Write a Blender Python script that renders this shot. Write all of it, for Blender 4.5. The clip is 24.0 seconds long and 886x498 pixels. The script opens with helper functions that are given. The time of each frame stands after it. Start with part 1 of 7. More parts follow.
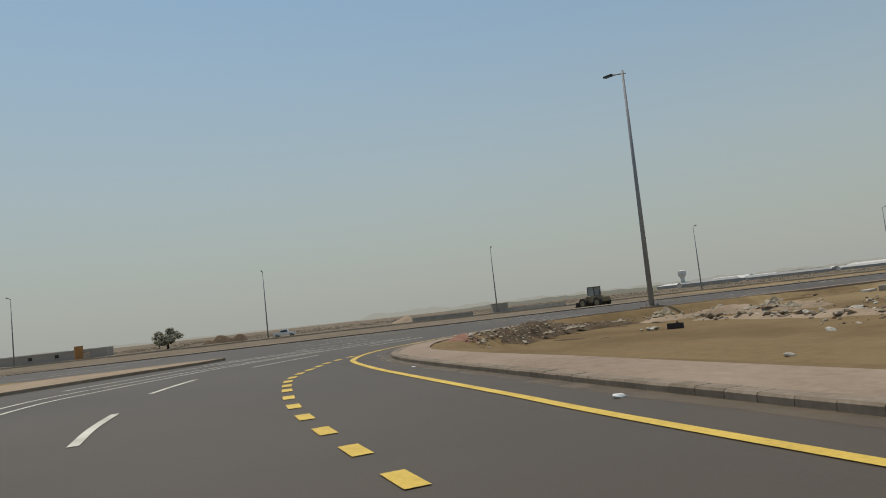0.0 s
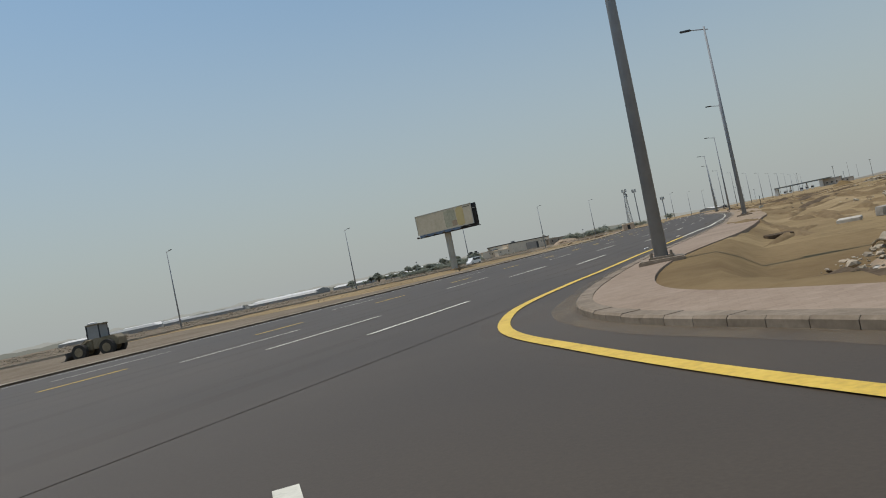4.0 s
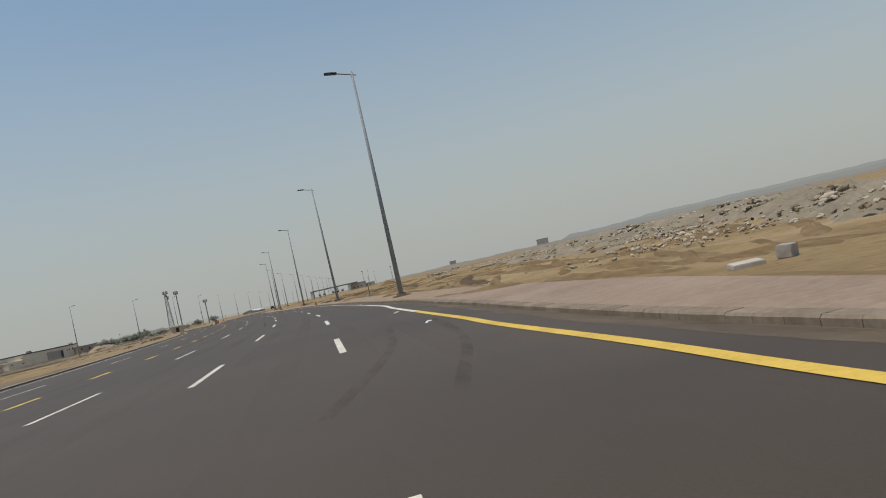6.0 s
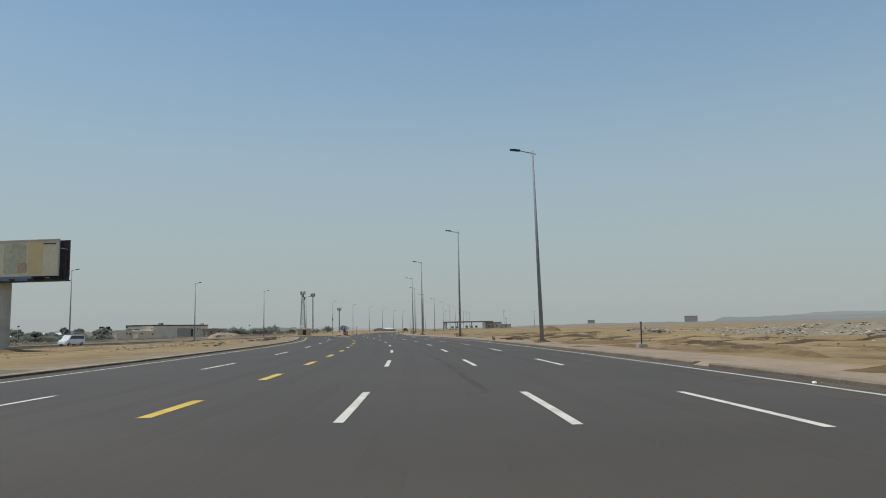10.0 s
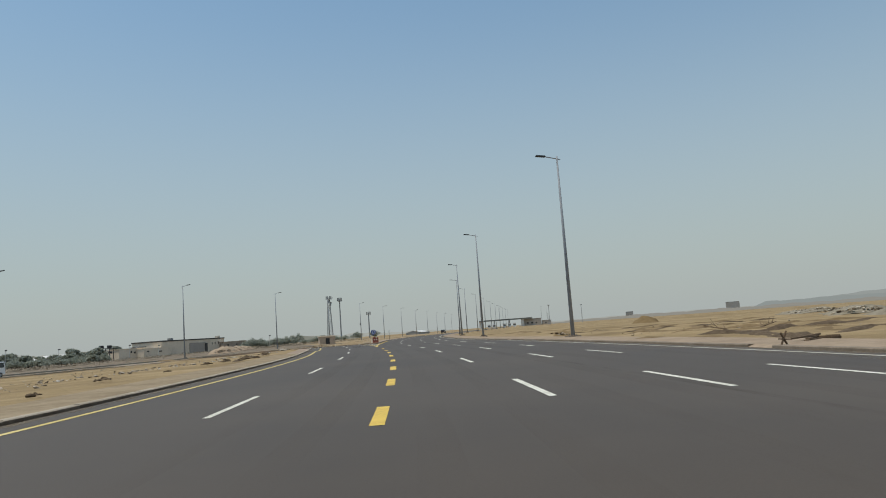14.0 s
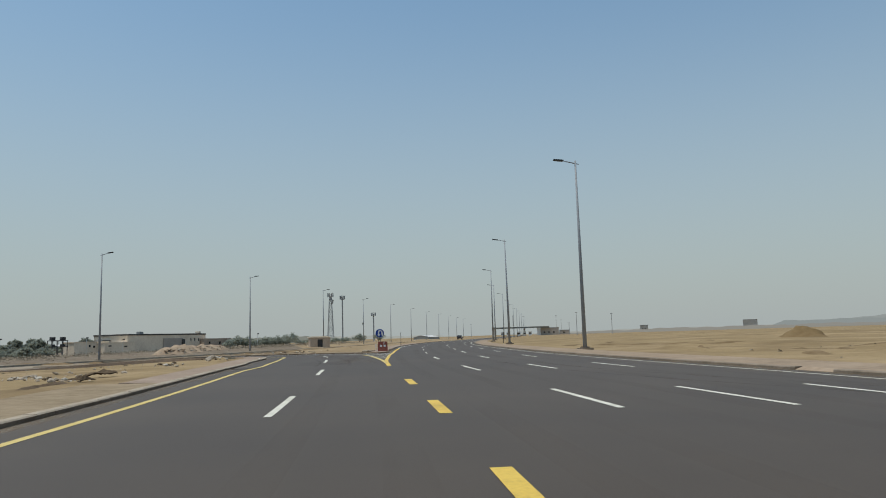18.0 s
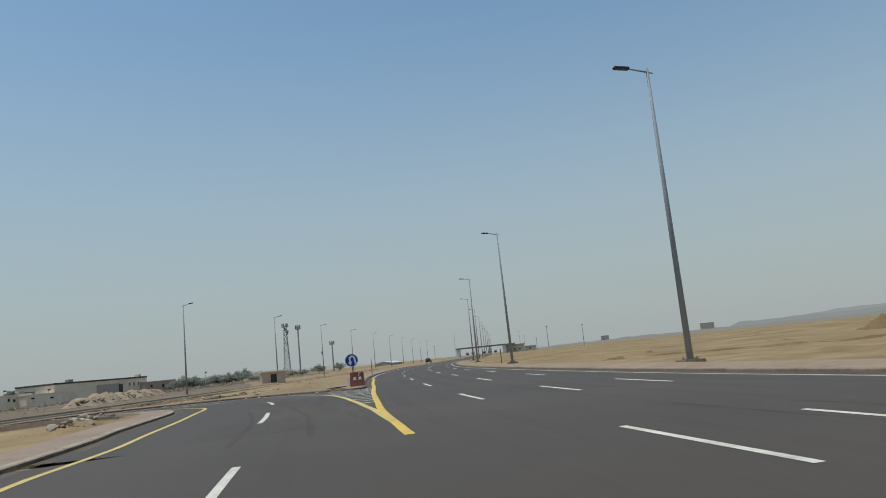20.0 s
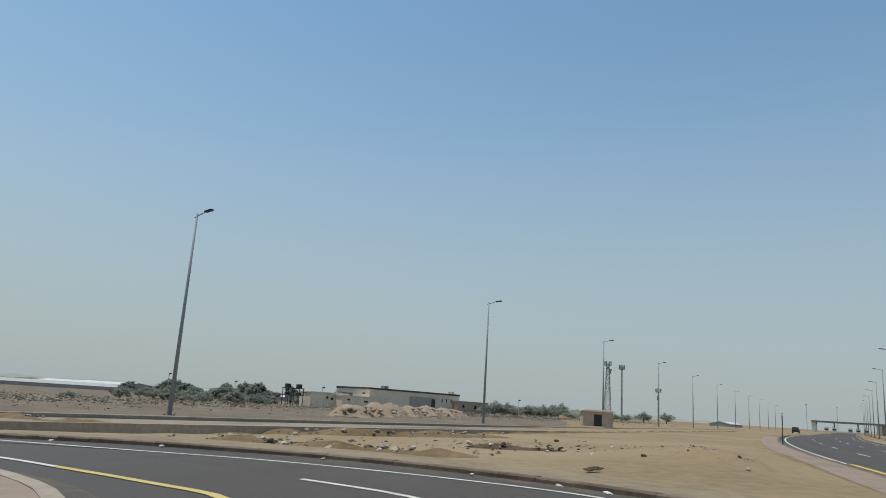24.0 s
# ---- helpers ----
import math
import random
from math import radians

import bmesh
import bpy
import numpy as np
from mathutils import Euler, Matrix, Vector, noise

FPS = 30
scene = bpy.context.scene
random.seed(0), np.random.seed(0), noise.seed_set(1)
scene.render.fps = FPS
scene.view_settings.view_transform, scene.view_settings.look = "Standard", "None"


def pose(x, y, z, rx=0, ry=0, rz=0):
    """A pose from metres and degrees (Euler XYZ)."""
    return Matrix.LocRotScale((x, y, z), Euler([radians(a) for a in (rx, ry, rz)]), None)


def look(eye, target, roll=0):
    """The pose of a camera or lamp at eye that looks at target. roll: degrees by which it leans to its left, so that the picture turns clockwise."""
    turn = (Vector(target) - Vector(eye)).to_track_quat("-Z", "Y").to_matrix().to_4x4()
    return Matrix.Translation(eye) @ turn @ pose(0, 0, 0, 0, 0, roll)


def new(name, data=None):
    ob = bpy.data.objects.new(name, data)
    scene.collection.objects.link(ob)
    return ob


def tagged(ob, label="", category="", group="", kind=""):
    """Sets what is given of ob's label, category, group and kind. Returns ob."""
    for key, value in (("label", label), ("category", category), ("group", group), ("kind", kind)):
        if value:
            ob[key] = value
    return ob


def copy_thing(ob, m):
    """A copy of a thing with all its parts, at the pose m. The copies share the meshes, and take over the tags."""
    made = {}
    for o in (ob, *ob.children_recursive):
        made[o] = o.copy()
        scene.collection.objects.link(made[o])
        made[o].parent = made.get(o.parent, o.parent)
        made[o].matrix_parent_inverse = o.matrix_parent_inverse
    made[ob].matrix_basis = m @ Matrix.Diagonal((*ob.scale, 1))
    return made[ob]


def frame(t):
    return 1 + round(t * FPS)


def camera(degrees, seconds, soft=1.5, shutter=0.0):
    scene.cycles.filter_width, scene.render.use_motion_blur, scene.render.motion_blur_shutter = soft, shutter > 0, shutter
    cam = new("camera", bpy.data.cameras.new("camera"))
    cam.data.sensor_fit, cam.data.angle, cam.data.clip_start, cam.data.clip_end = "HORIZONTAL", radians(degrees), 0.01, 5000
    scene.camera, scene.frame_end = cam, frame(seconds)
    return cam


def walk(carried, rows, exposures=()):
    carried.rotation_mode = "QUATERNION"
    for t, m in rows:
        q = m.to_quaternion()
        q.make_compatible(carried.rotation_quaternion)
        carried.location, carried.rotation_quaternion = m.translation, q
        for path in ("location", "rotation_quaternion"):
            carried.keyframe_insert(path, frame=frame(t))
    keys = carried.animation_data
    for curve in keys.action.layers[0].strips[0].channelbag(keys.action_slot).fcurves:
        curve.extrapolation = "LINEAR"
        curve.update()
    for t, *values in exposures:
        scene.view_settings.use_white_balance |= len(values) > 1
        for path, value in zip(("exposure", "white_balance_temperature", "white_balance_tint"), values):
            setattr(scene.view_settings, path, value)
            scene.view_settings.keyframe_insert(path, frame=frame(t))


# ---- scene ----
cam = camera(63.68, 24.0, soft=1.0)

# ---- the drive: seconds, place with the eye's height, yaw to the left of +y, pitch up, roll ----


def aim(t, x, y, z, yaw, pitch, roll):
    a, p = radians(yaw), radians(pitch)
    ahead = Vector((-math.sin(a) * math.cos(p), math.cos(a) * math.cos(p), math.sin(p)))
    eye = Vector((x, y, z))
    return t, look(eye, eye + ahead, roll)


DRIVE = [
    (0, 42.91, -71.27, 1.34, 66.73, 4.93, -6.37),
    (0.5, 37.42, -70.65, 1.31, 66.34, 4.01, -6.64),
    (1, 32.15, -69.95, 1.27, 60.22, 4.49, -8.44),
    (1.5, 27.46, -69.13, 1.17, 57.12, 7.85, -7.88),
    (2, 23.04, -68.02, 1.08, 50.74, 6.63, -11.30),
    (2.5, 18.66, -66.43, 1.07, 41.64, 3.76, -11.16),
    (4.5, 5.36, -57.71, 1.18, 10.81, 2.20, -12.38),
    (5, 3.31, -53.99, 1.18, -0.75, 4.59, -12.89),
    (5.5, 1.73, -49.97, 1.24, -9.57, 1.97, -13.18),
    (6, 0.57, -45.80, 1.31, -16.61, 1.50, -12.77),
    (6.5, -0.20, -41.62, 1.34, -20.21, 2.05, -13.72),
    (7, -0.70, -37.26, 1.29, -17.04, 2.96, -9.35),
    (7.5, -0.80, -32.70, 1.32, -14.35, 7.12, -8.14),
    (8, -1.08, -28.30, 1.34, -7.46, 6.95, 0.52),
    (8.5, -0.81, -22.90, 1.32, -4.19, 11.18, 2.60),
    (9, -0.66, -17.96, 1.36, -5.13, 6.31, -3.24),
    (9.5, -0.47, -12.43, 1.36, -5.67, 8.77, 0.84),
    (10, -0.36, -6.87, 1.36, -6.03, 6.33, -1.14),
    (10.5, -0.46, -1.51, 1.36, -3.31, 6.79, -0.55),
    (12.5, -1.01, 19.70, 1.38, -2.64, 4.17, -5.35),
    (13, -1.13, 25.36, 1.42, -3.00, 5.34, -3.25),
    (13.5, -1.32, 31.02, 1.41, -3.51, 4.99, -5.25),
    (14, -1.54, 36.82, 1.41, -3.94, 6.49, -4.15),
    (14.5, -1.73, 42.99, 1.41, -3.18, 5.25, -5.89),
    (15, -1.98, 49.24, 1.42, -5.19, 4.43, -4.72),
    (15.5, -2.22, 55.12, 1.43, -4.69, 2.47, -6.32),
    (16, -2.50, 61.12, 1.44, -5.82, 3.49, -5.03),
    (16.5, -2.72, 67.74, 1.42, -3.45, 5.73, -3.15),
    (17, -2.94, 74.36, 1.40, -2.42, 8.07, -1.10),
    (17.5, -3.20, 80.41, 1.41, -3.24, 7.01, -2.04),
    (18, -3.51, 86.25, 1.43, -3.33, 6.99, -1.72),
    (18.5, -3.86, 92.03, 1.45, -1.47, 8.54, 0.34),
    (20.5, -5.65, 113.84, 1.515, -8.02, 8.45, -7.11),
    (21, -6.19, 119.17, 1.47, -2.61, 5.85, -3.72),
    (21.5, -6.83, 124.76, 1.437, -1.58, 7.12, -3.98),
    (22, -7.53, 130.13, 1.415, -0.71, 9.23, -3.27),
    (22.5, -8.20, 134.86, 1.435, 2.41, 11.04, -1.46),
    (23, -8.95, 139.13, 1.45, 7.82, 11.47, -0.12),
    (23.3, -9.54, 141.52, 1.43, 9.31, 12.83, -0.04),
    (23.5, -9.99, 143.05, 1.40, 10.49, 12.75, -0.02),
    (24, -11.24, 146.66, 1.42, 18.97, 12.40, 3.60),
]
# the picture starts warm and cools as the drive goes on
TONE = [(0, -0.09, 7080, 12), (1, -0.02, 6850, 10), (2, -0.02, 6470, 10), (5, 0.03, 6800, 14), (7, 0.04, 6980, 16), (8, 0.15, 6650, 10), (9, 0.09, 6440, 10), (10, 0.04, 6450, 10), (13, -0.10, 6550, 10), (14, 0.12, 6600, 10), (14.5, 0.12, 6600, 10), (15, -0.07, 6600, 10), (16, -0.20, 6570, 10), (17, -0.05, 6450, 10), (18, 0.08, 6500, 10), (21, 0.02, 6380, 10), (22, 0.09, 6420, 10), (24, 0.1, 6300, 10)]
walk(cam, [aim(*r) for r in DRIVE], TONE)

# ---- sky and sun: high summer sun ahead and to the left, dusty air ----
SUN_YAW, SUN_ELEV = 100.0, 73.0
world = bpy.data.worlds.new("sky")
scene.world = world
world.use_nodes = True
wt = world.node_tree
sky = wt.nodes.new("ShaderNodeTexSky")
sky.sky_type = "NISHITA"
sky.sun_disc = False
sky.sun_elevation = radians(SUN_ELEV)
sky.sun_rotation = radians(-SUN_YAW)
sky.altitude = 0
sky.air_density, sky.dust_density, sky.ozone_density = 1.05, 1.0, 1.0
bg = wt.nodes["Background"]
bg.inputs["Strength"].default_value = 0.12
haze = wt.nodes.new("ShaderNodeMix")
haze.data_type, haze.blend_type = "RGBA", "MULTIPLY"
haze.inputs["Factor"].default_value = 1.0
haze.inputs["B"].default_value = (0.895, 1.09, 1.05, 1)
wt.links.new(sky.outputs[0], haze.inputs["A"])
# dust hangs in the lower air: the sky pales evenly towards the horizon
coord, split, lift, dusty = wt.nodes.new("ShaderNodeTexCoord"), wt.nodes.new("ShaderNodeSeparateXYZ"), wt.nodes.new("ShaderNodeMapRange"), wt.nodes.new("ShaderNodeMix")
lift.interpolation_type = "SMOOTHSTEP"
lift.inputs["From Min"].default_value, lift.inputs["From Max"].default_value = -0.05, 0.54
lift.inputs["To Min"].default_value, lift.inputs["To Max"].default_value = 0.97, 0.05
dusty.data_type = "RGBA"
dusty.inputs["B"].default_value = (3.03, 3.34, 3.34, 1)
wt.links.new(coord.outputs["Generated"], split.inputs[0])
wt.links.new(split.outputs["Z"], lift.inputs["Value"])
wt.links.new(lift.outputs[0], dusty.inputs["Factor"])
wt.links.new(haze.outputs["Result"], dusty.inputs["A"])
wt.links.new(dusty.outputs["Result"], bg.inputs["Color"])
sun = new("sun", bpy.data.lights.new("sun", "SUN"))
sun.data.energy, sun.data.angle, sun.data.color = 2.6, radians(0.6), (1.0, 0.95, 0.86)
sun.matrix_world = look((0, 0, 60), (math.sin(radians(SUN_YAW)) * math.cos(radians(SUN_ELEV)), -math.cos(radians(SUN_YAW)) * math.cos(radians(SUN_ELEV)), 60 - math.sin(radians(SUN_ELEV))))
scene.view_settings.exposure = 0.0


# ---- materials ----
def material(name, colours, scale=1.0, fine=12.0, rough=0.85, metal=0.0, bump=0.2, spec=0.35, stretch=(1, 1, 1), depth=0.02, island=0.0, emit=0.0):
    """Two scales of noise mix the colours; the fine one also gives the relief. World-size coordinates."""
    m = bpy.data.materials.new(name)
    m.use_nodes = True
    nt = m.node_tree
    n, l = nt.nodes, nt.links
    b = n["Principled BSDF"]
    geo = n.new("ShaderNodeNewGeometry")
    mp = n.new("ShaderNodeMapping")
    mp.inputs["Scale"].default_value = stretch
    l.new(geo.outputs["Position"], mp.inputs["Vector"])
    big, small = n.new("ShaderNodeTexNoise"), n.new("ShaderNodeTexNoise")
    for tex, s, d in ((big, scale, 4.0), (small, fine, 6.0)):
        tex.inputs["Scale"].default_value, tex.inputs["Detail"].default_value = s, d
        tex.inputs["Roughness"].default_value = 0.62
        l.new(mp.outputs[0], tex.inputs["Vector"])
    mix = n.new("ShaderNodeMath")
    mix.operation = "MULTIPLY_ADD"
    l.new(small.outputs["Fac"], mix.inputs[0])
    mix.inputs[1].default_value = 0.45
    add = n.new("ShaderNodeMath")
    add.operation = "MULTIPLY"
    l.new(big.outputs["Fac"], add.inputs[0])
    add.inputs[1].default_value = 0.55
    l.new(add.outputs[0], mix.inputs[2])
    fac = mix.outputs[0]
    if island:
        info = n.new("ShaderNodeObjectInfo")
        wob = n.new("ShaderNodeMath")
        wob.operation = "MULTIPLY_ADD"
        both = n.new("ShaderNodeMath")
        both.operation = "ADD"
        l.new(info.outputs["Random"], both.inputs[0])
        l.new(geo.outputs["Random Per Island"], both.inputs[1])
        l.new(both.outputs[0], wob.inputs[0])
        wob.inputs[1].default_value = island
        off = n.new("ShaderNodeMath")
        off.operation = "ADD"
        l.new(fac, off.inputs[0])
        off.inputs[1].default_value = -island * 0.75
        l.new(off.outputs[0], wob.inputs[2])
        fac = wob.outputs[0]
    ramp = n.new("ShaderNodeValToRGB")
    e = ramp.color_ramp.elements
    e[0].position, e[1].position = 0.34, 0.66
    e[0].color, e[1].color = (*colours[0], 1), (*colours[-1], 1)
    for k, c in enumerate(colours[1:-1]):
        el = e.new(0.34 + 0.32 * (k + 1) / (len(colours) - 1))
        el.color = (*c, 1)
    l.new(fac, ramp.inputs[0])
    l.new(ramp.outputs[0], b.inputs["Base Color"])
    b.inputs["Roughness"].default_value, b.inputs["Metallic"].default_value = rough, metal
    b.inputs["Specular IOR Level"].default_value = spec
    if bump:
        bp = n.new("ShaderNodeBump")
        bp.inputs["Strength"].default_value, bp.inputs["Distance"].default_value = bump, depth
        l.new(small.outputs["Fac"], bp.inputs["Height"])
        l.new(bp.outputs[0], b.inputs["Normal"])
    if emit:
        l.new(ramp.outputs[0], b.inputs["Emission Color"])
        b.inputs["Emission Strength"].default_value = emit
    return m


M_SAND = material("sand", [(0.208, 0.148, 0.076), (0.278, 0.20, 0.104), (0.335, 0.245, 0.135)], 0.05, 2.6, 0.95, bump=0.6, spec=0.1, depth=0.06)


def add_streaks(m, colour, stretch, scale, low, high):
    """Noise streaks and patches of a second colour over a material."""
    n, l = m.node_tree.nodes, m.node_tree.links
    b = n["Principled BSDF"]
    geo, mp, tex, rp, mx = n.new("ShaderNodeNewGeometry"), n.new("ShaderNodeMapping"), n.new("ShaderNodeTexNoise"), n.new("ShaderNodeMapRange"), n.new("ShaderNodeMix")
    mp.inputs["Scale"].default_value = stretch
    tex.inputs["Scale"].default_value, tex.inputs["Detail"].default_value, tex.inputs["Roughness"].default_value = scale, 5.0, 0.6
    rp.inputs["From Min"].default_value, rp.inputs["From Max"].default_value = low, high
    mx.data_type = "RGBA"
    l.new(geo.outputs["Position"], mp.inputs["Vector"])
    l.new(mp.outputs[0], tex.inputs["Vector"])
    l.new(tex.outputs["Fac"], rp.inputs["Value"])
    l.new(rp.outputs[0], mx.inputs["Factor"])
    l.new(b.inputs["Base Color"].links[0].from_socket, mx.inputs["A"])
    mx.inputs["B"].default_value = (*colour, 1)
    l.new(mx.outputs["Result"], b.inputs["Base Color"])


M_OCHRE = material("ochre_sand", [(0.160, 0.108, 0.052), (0.205, 0.142, 0.072), (0.245, 0.172, 0.09)], 0.07, 2.2, 0.95, bump=0.6, spec=0.1, depth=0.06)
add_streaks(M_OCHRE, (0.135, 0.088, 0.043), (1.0, 1.0, 1.0), 0.16, 0.48, 0.72)
add_streaks(M_SAND, (0.170, 0.116, 0.061), (1.0, 0.8, 1.0), 0.11, 0.46, 0.74)
add_streaks(M_SAND, (0.40, 0.298, 0.175), (1.0, 0.8, 1.0), 0.17, 0.50, 0.80)
add_streaks(M_SAND, (0.125, 0.085, 0.047), (1.0, 1.0, 1.0), 1.9, 0.60, 0.78)
M_GREY_SOIL = material("grey_gravelly_soil", [(0.17, 0.145, 0.105), (0.24, 0.205, 0.15), (0.31, 0.27, 0.205)], 0.5, 5, 0.97, bump=0.7, spec=0.1, depth=0.06)
M_MEDIAN = material("pale_median_sand", [(0.222, 0.160, 0.090), (0.292, 0.214, 0.124), (0.35, 0.262, 0.158)], 0.07, 2.4, 0.95, bump=0.6, spec=0.1, depth=0.06)
M_SCRUB_BED = material("scrub_covered_soil", [(0.14, 0.108, 0.076), (0.19, 0.150, 0.108), (0.245, 0.20, 0.15)], 0.12, 1.4, 0.97, bump=0.9, spec=0.1, depth=0.25)
M_VERGE = material("trodden_sand", [(0.24, 0.18, 0.125), (0.33, 0.25, 0.175), (0.39, 0.30, 0.22)], 0.35, 3.0, 0.95, bump=0.4, spec=0.1, depth=0.05)
M_VERGE_TAN = material("trodden_tan_sand", [(0.19, 0.142, 0.088), (0.265, 0.203, 0.13), (0.33, 0.255, 0.17)], 0.35, 3.0, 0.95, bump=0.4, spec=0.1, depth=0.05)
M_WALK_SAND = material("sand_dusted_paving", [(0.225, 0.165, 0.112), (0.30, 0.226, 0.158), (0.365, 0.28, 0.20)], 0.3, 4.0, 0.93, bump=0.35, spec=0.1, depth=0.02)
M_ASPHALT = material("asphalt", [(0.0485, 0.0332, 0.0200), (0.0625, 0.0437, 0.0268), (0.0785, 0.0560, 0.0355)], 0.12, 30.0, 0.62, bump=0.25, spec=0.5, depth=0.004)
M_WHITE = material("white_road_paint", [(0.42, 0.39, 0.31), (0.63, 0.595, 0.495), (0.74, 0.70, 0.59)], 1.2, 14.0, 0.6, bump=0.1, depth=0.002)
M_YELLOW = material("yellow_road_paint", [(0.48, 0.31, 0.06), (0.66, 0.44, 0.07), (0.74, 0.52, 0.10)], 1.2, 14.0, 0.6, bump=0.1, depth=0.002)
M_YELLOW_DUSTY = material("dusty_yellow_paint", [(0.46, 0.335, 0.10), (0.58, 0.435, 0.145), (0.66, 0.52, 0.22)], 1.0, 12.0, 0.7, bump=0.1, depth=0.002)
M_WHITE_DUSTY = material("dusty_white_road_paint", [(0.36, 0.325, 0.25), (0.46, 0.425, 0.345), (0.54, 0.505, 0.43)], 1.0, 12.0, 0.7, bump=0.1, depth=0.002)
M_KERB = material("concrete_kerb", [(0.15, 0.115, 0.08), (0.215, 0.167, 0.12), (0.29, 0.23, 0.172)], 1.0, 9.0, 0.9, bump=0.4, depth=0.01, island=0.1)
# dark kerb colour holds the shade of the upright faces
M_KERB_DARK = material("shade_dark_kerb", [(0.088, 0.060, 0.039), (0.130, 0.092, 0.061), (0.195, 0.146, 0.103)], 1.3, 8.0, 0.9, bump=0.4, depth=0.01, island=0.15)
M_KERB_BROWN = material("brown_kerb", [(0.092, 0.064, 0.042), (0.140, 0.100, 0.068), (0.21, 0.158, 0.112)], 1.3, 8.0, 0.9, bump=0.4, depth=0.01, island=0.15)
M_KERB_PALE = material("pale_kerb", [(0.27, 0.215, 0.155), (0.36, 0.295, 0.22), (0.44, 0.37, 0.29)], 0.6, 6.0, 0.9, bump=0.4, depth=0.01)
M_DUSTY_STEEL = material("dust_caked_steel", [(0.15, 0.115, 0.082), (0.21, 0.168, 0.125), (0.27, 0.225, 0.175)], 2.0, 12.0, 0.85, bump=0.2, depth=0.01)
M_STEEL = material("galvanised_steel", [(0.225, 0.242, 0.26), (0.26, 0.277, 0.295), (0.295, 0.312, 0.33)], 0.5, 4.0, 0.6, metal=0.0, bump=0.02)
M_HEAD = material("dark_lamp_housing", [(0.04, 0.045, 0.05), (0.08, 0.085, 0.09)], 3, 12, 0.5, metal=0.3, bump=0.05)
M_CONCRETE = material("rough_concrete", [(0.22, 0.20, 0.17), (0.33, 0.30, 0.26), (0.42, 0.39, 0.34)], 0.9, 8.0, 0.92, bump=0.5, depth=0.02)


def leafy(m):
    """Let half of the light through the leaves."""
    n, l = m.node_tree.nodes, m.node_tree.links
    b = n["Principled BSDF"]
    tr, mx = n.new("ShaderNodeBsdfTranslucent"), n.new("ShaderNodeMixShader")
    l.new(b.inputs["Base Color"].links[0].from_socket, tr.inputs["Color"])
    mx.inputs[0].default_value = 0.45
    l.new(b.outputs[0], mx.inputs[1])
    l.new(tr.outputs[0], mx.inputs[2])
    l.new(mx.outputs[0], n["Material Output"].inputs["Surface"])


def paver_material():
    m = material("pink_pavers", [(0.235, 0.168, 0.118), (0.30, 0.222, 0.162), (0.355, 0.27, 0.203)], 0.3, 5.0, 0.9, bump=0.3, depth=0.01)
    nt = m.node_tree
    n, l = nt.nodes, nt.links
    b = n["Principled BSDF"]
    br = n.new("ShaderNodeTexBrick")
    geo = n.new("ShaderNodeNewGeometry")
    l.new(geo.outputs["Position"], br.inputs["Vector"])
    br.inputs["Scale"].default_value = 1.0
    br.inputs["Brick Width"].default_value, br.inputs["Row Height"].default_value = 0.21, 0.105
    br.inputs["Mortar Size"].default_value, br.inputs["Mortar Smooth"].default_value = 0.006, 0.4
    br.inputs["Color1"].default_value, br.inputs["Color2"].default_value = (1, 1, 1, 1), (0.92, 0.91, 0.90, 1)
    br.inputs["Mortar"].default_value = (0.87, 0.85, 0.82, 1)
    mul = n.new("ShaderNodeMix")
    mul.data_type, mul.blend_type = "RGBA", "MULTIPLY"
    mul.inputs["Factor"].default_value = 1.0
    src = b.inputs["Base Color"].links[0].from_socket
    l.new(src, mul.inputs["A"])
    l.new(br.outputs["Color"], mul.inputs["B"])
    l.new(mul.outputs["Result"], b.inputs["Base Color"])
    return m


M_PAVER = paver_material()


# ---- mesh helpers ----
def mesh_from(name, bm, mat, smooth=False):
    me = bpy.data.meshes.new(name)
    bm.to_mesh(me)
    bm.free()
    me.materials.append(mat)
    if smooth:
        me.polygons.foreach_set("use_smooth", [True] * len(me.polygons))
    return me


def part(name, bm, mat, parent, label="", smooth=False):
    ob = new(name, mesh_from(name, bm, mat, smooth))
    ob.parent = parent
    if label:
        ob["label"] = label
    return ob


def thing(name, label, category, at=(0, 0, 0), turn=0.0, group="", kind=""):
    ob = new(name)
    ob.matrix_world = pose(*at, 0, 0, turn)
    return tagged(ob, label, category, group, kind)


def box(bm, c, s, bevel=0.0, turn=None):
    g = bmesh.ops.create_cube(bm, size=1.0)
    vs = g["verts"]
    bmesh.ops.scale(bm, vec=s, verts=vs)
    if bevel:
        es = {e for v in vs for e in v.link_edges}
        r = bmesh.ops.bevel(bm, geom=list(es), offset=bevel, segments=2, affect="EDGES")
        vs = list({v for f in r["faces"] for v in f.verts} | {v for v in vs if v.is_valid})
    if turn is not None:
        bmesh.ops.transform(bm, matrix=turn, verts=vs)
    bmesh.ops.translate(bm, vec=c, verts=vs)
    return vs


def rod(bm, p0, p1, r0, r1=None, seg=10, caps=True):
    p0, p1 = Vector(p0), Vector(p1)
    r1 = r0 if r1 is None else r1
    q = (p1 - p0).to_track_quat("Z", "Y").to_matrix()
    rings = []
    for p, r in ((p0, r0), (p1, r1)):
        rings.append([bm.verts.new(p + q @ Vector((r * math.cos(2 * math.pi * k / seg), r * math.sin(2 * math.pi * k / seg), 0))) for k in range(seg)])
    for k in range(seg):
        bm.faces.new((rings[0][k], rings[0][(k + 1) % seg], rings[1][(k + 1) % seg], rings[1][k]))
    if caps:
        bm.faces.new(rings[0][::-1])
        bm.faces.new(rings[1])


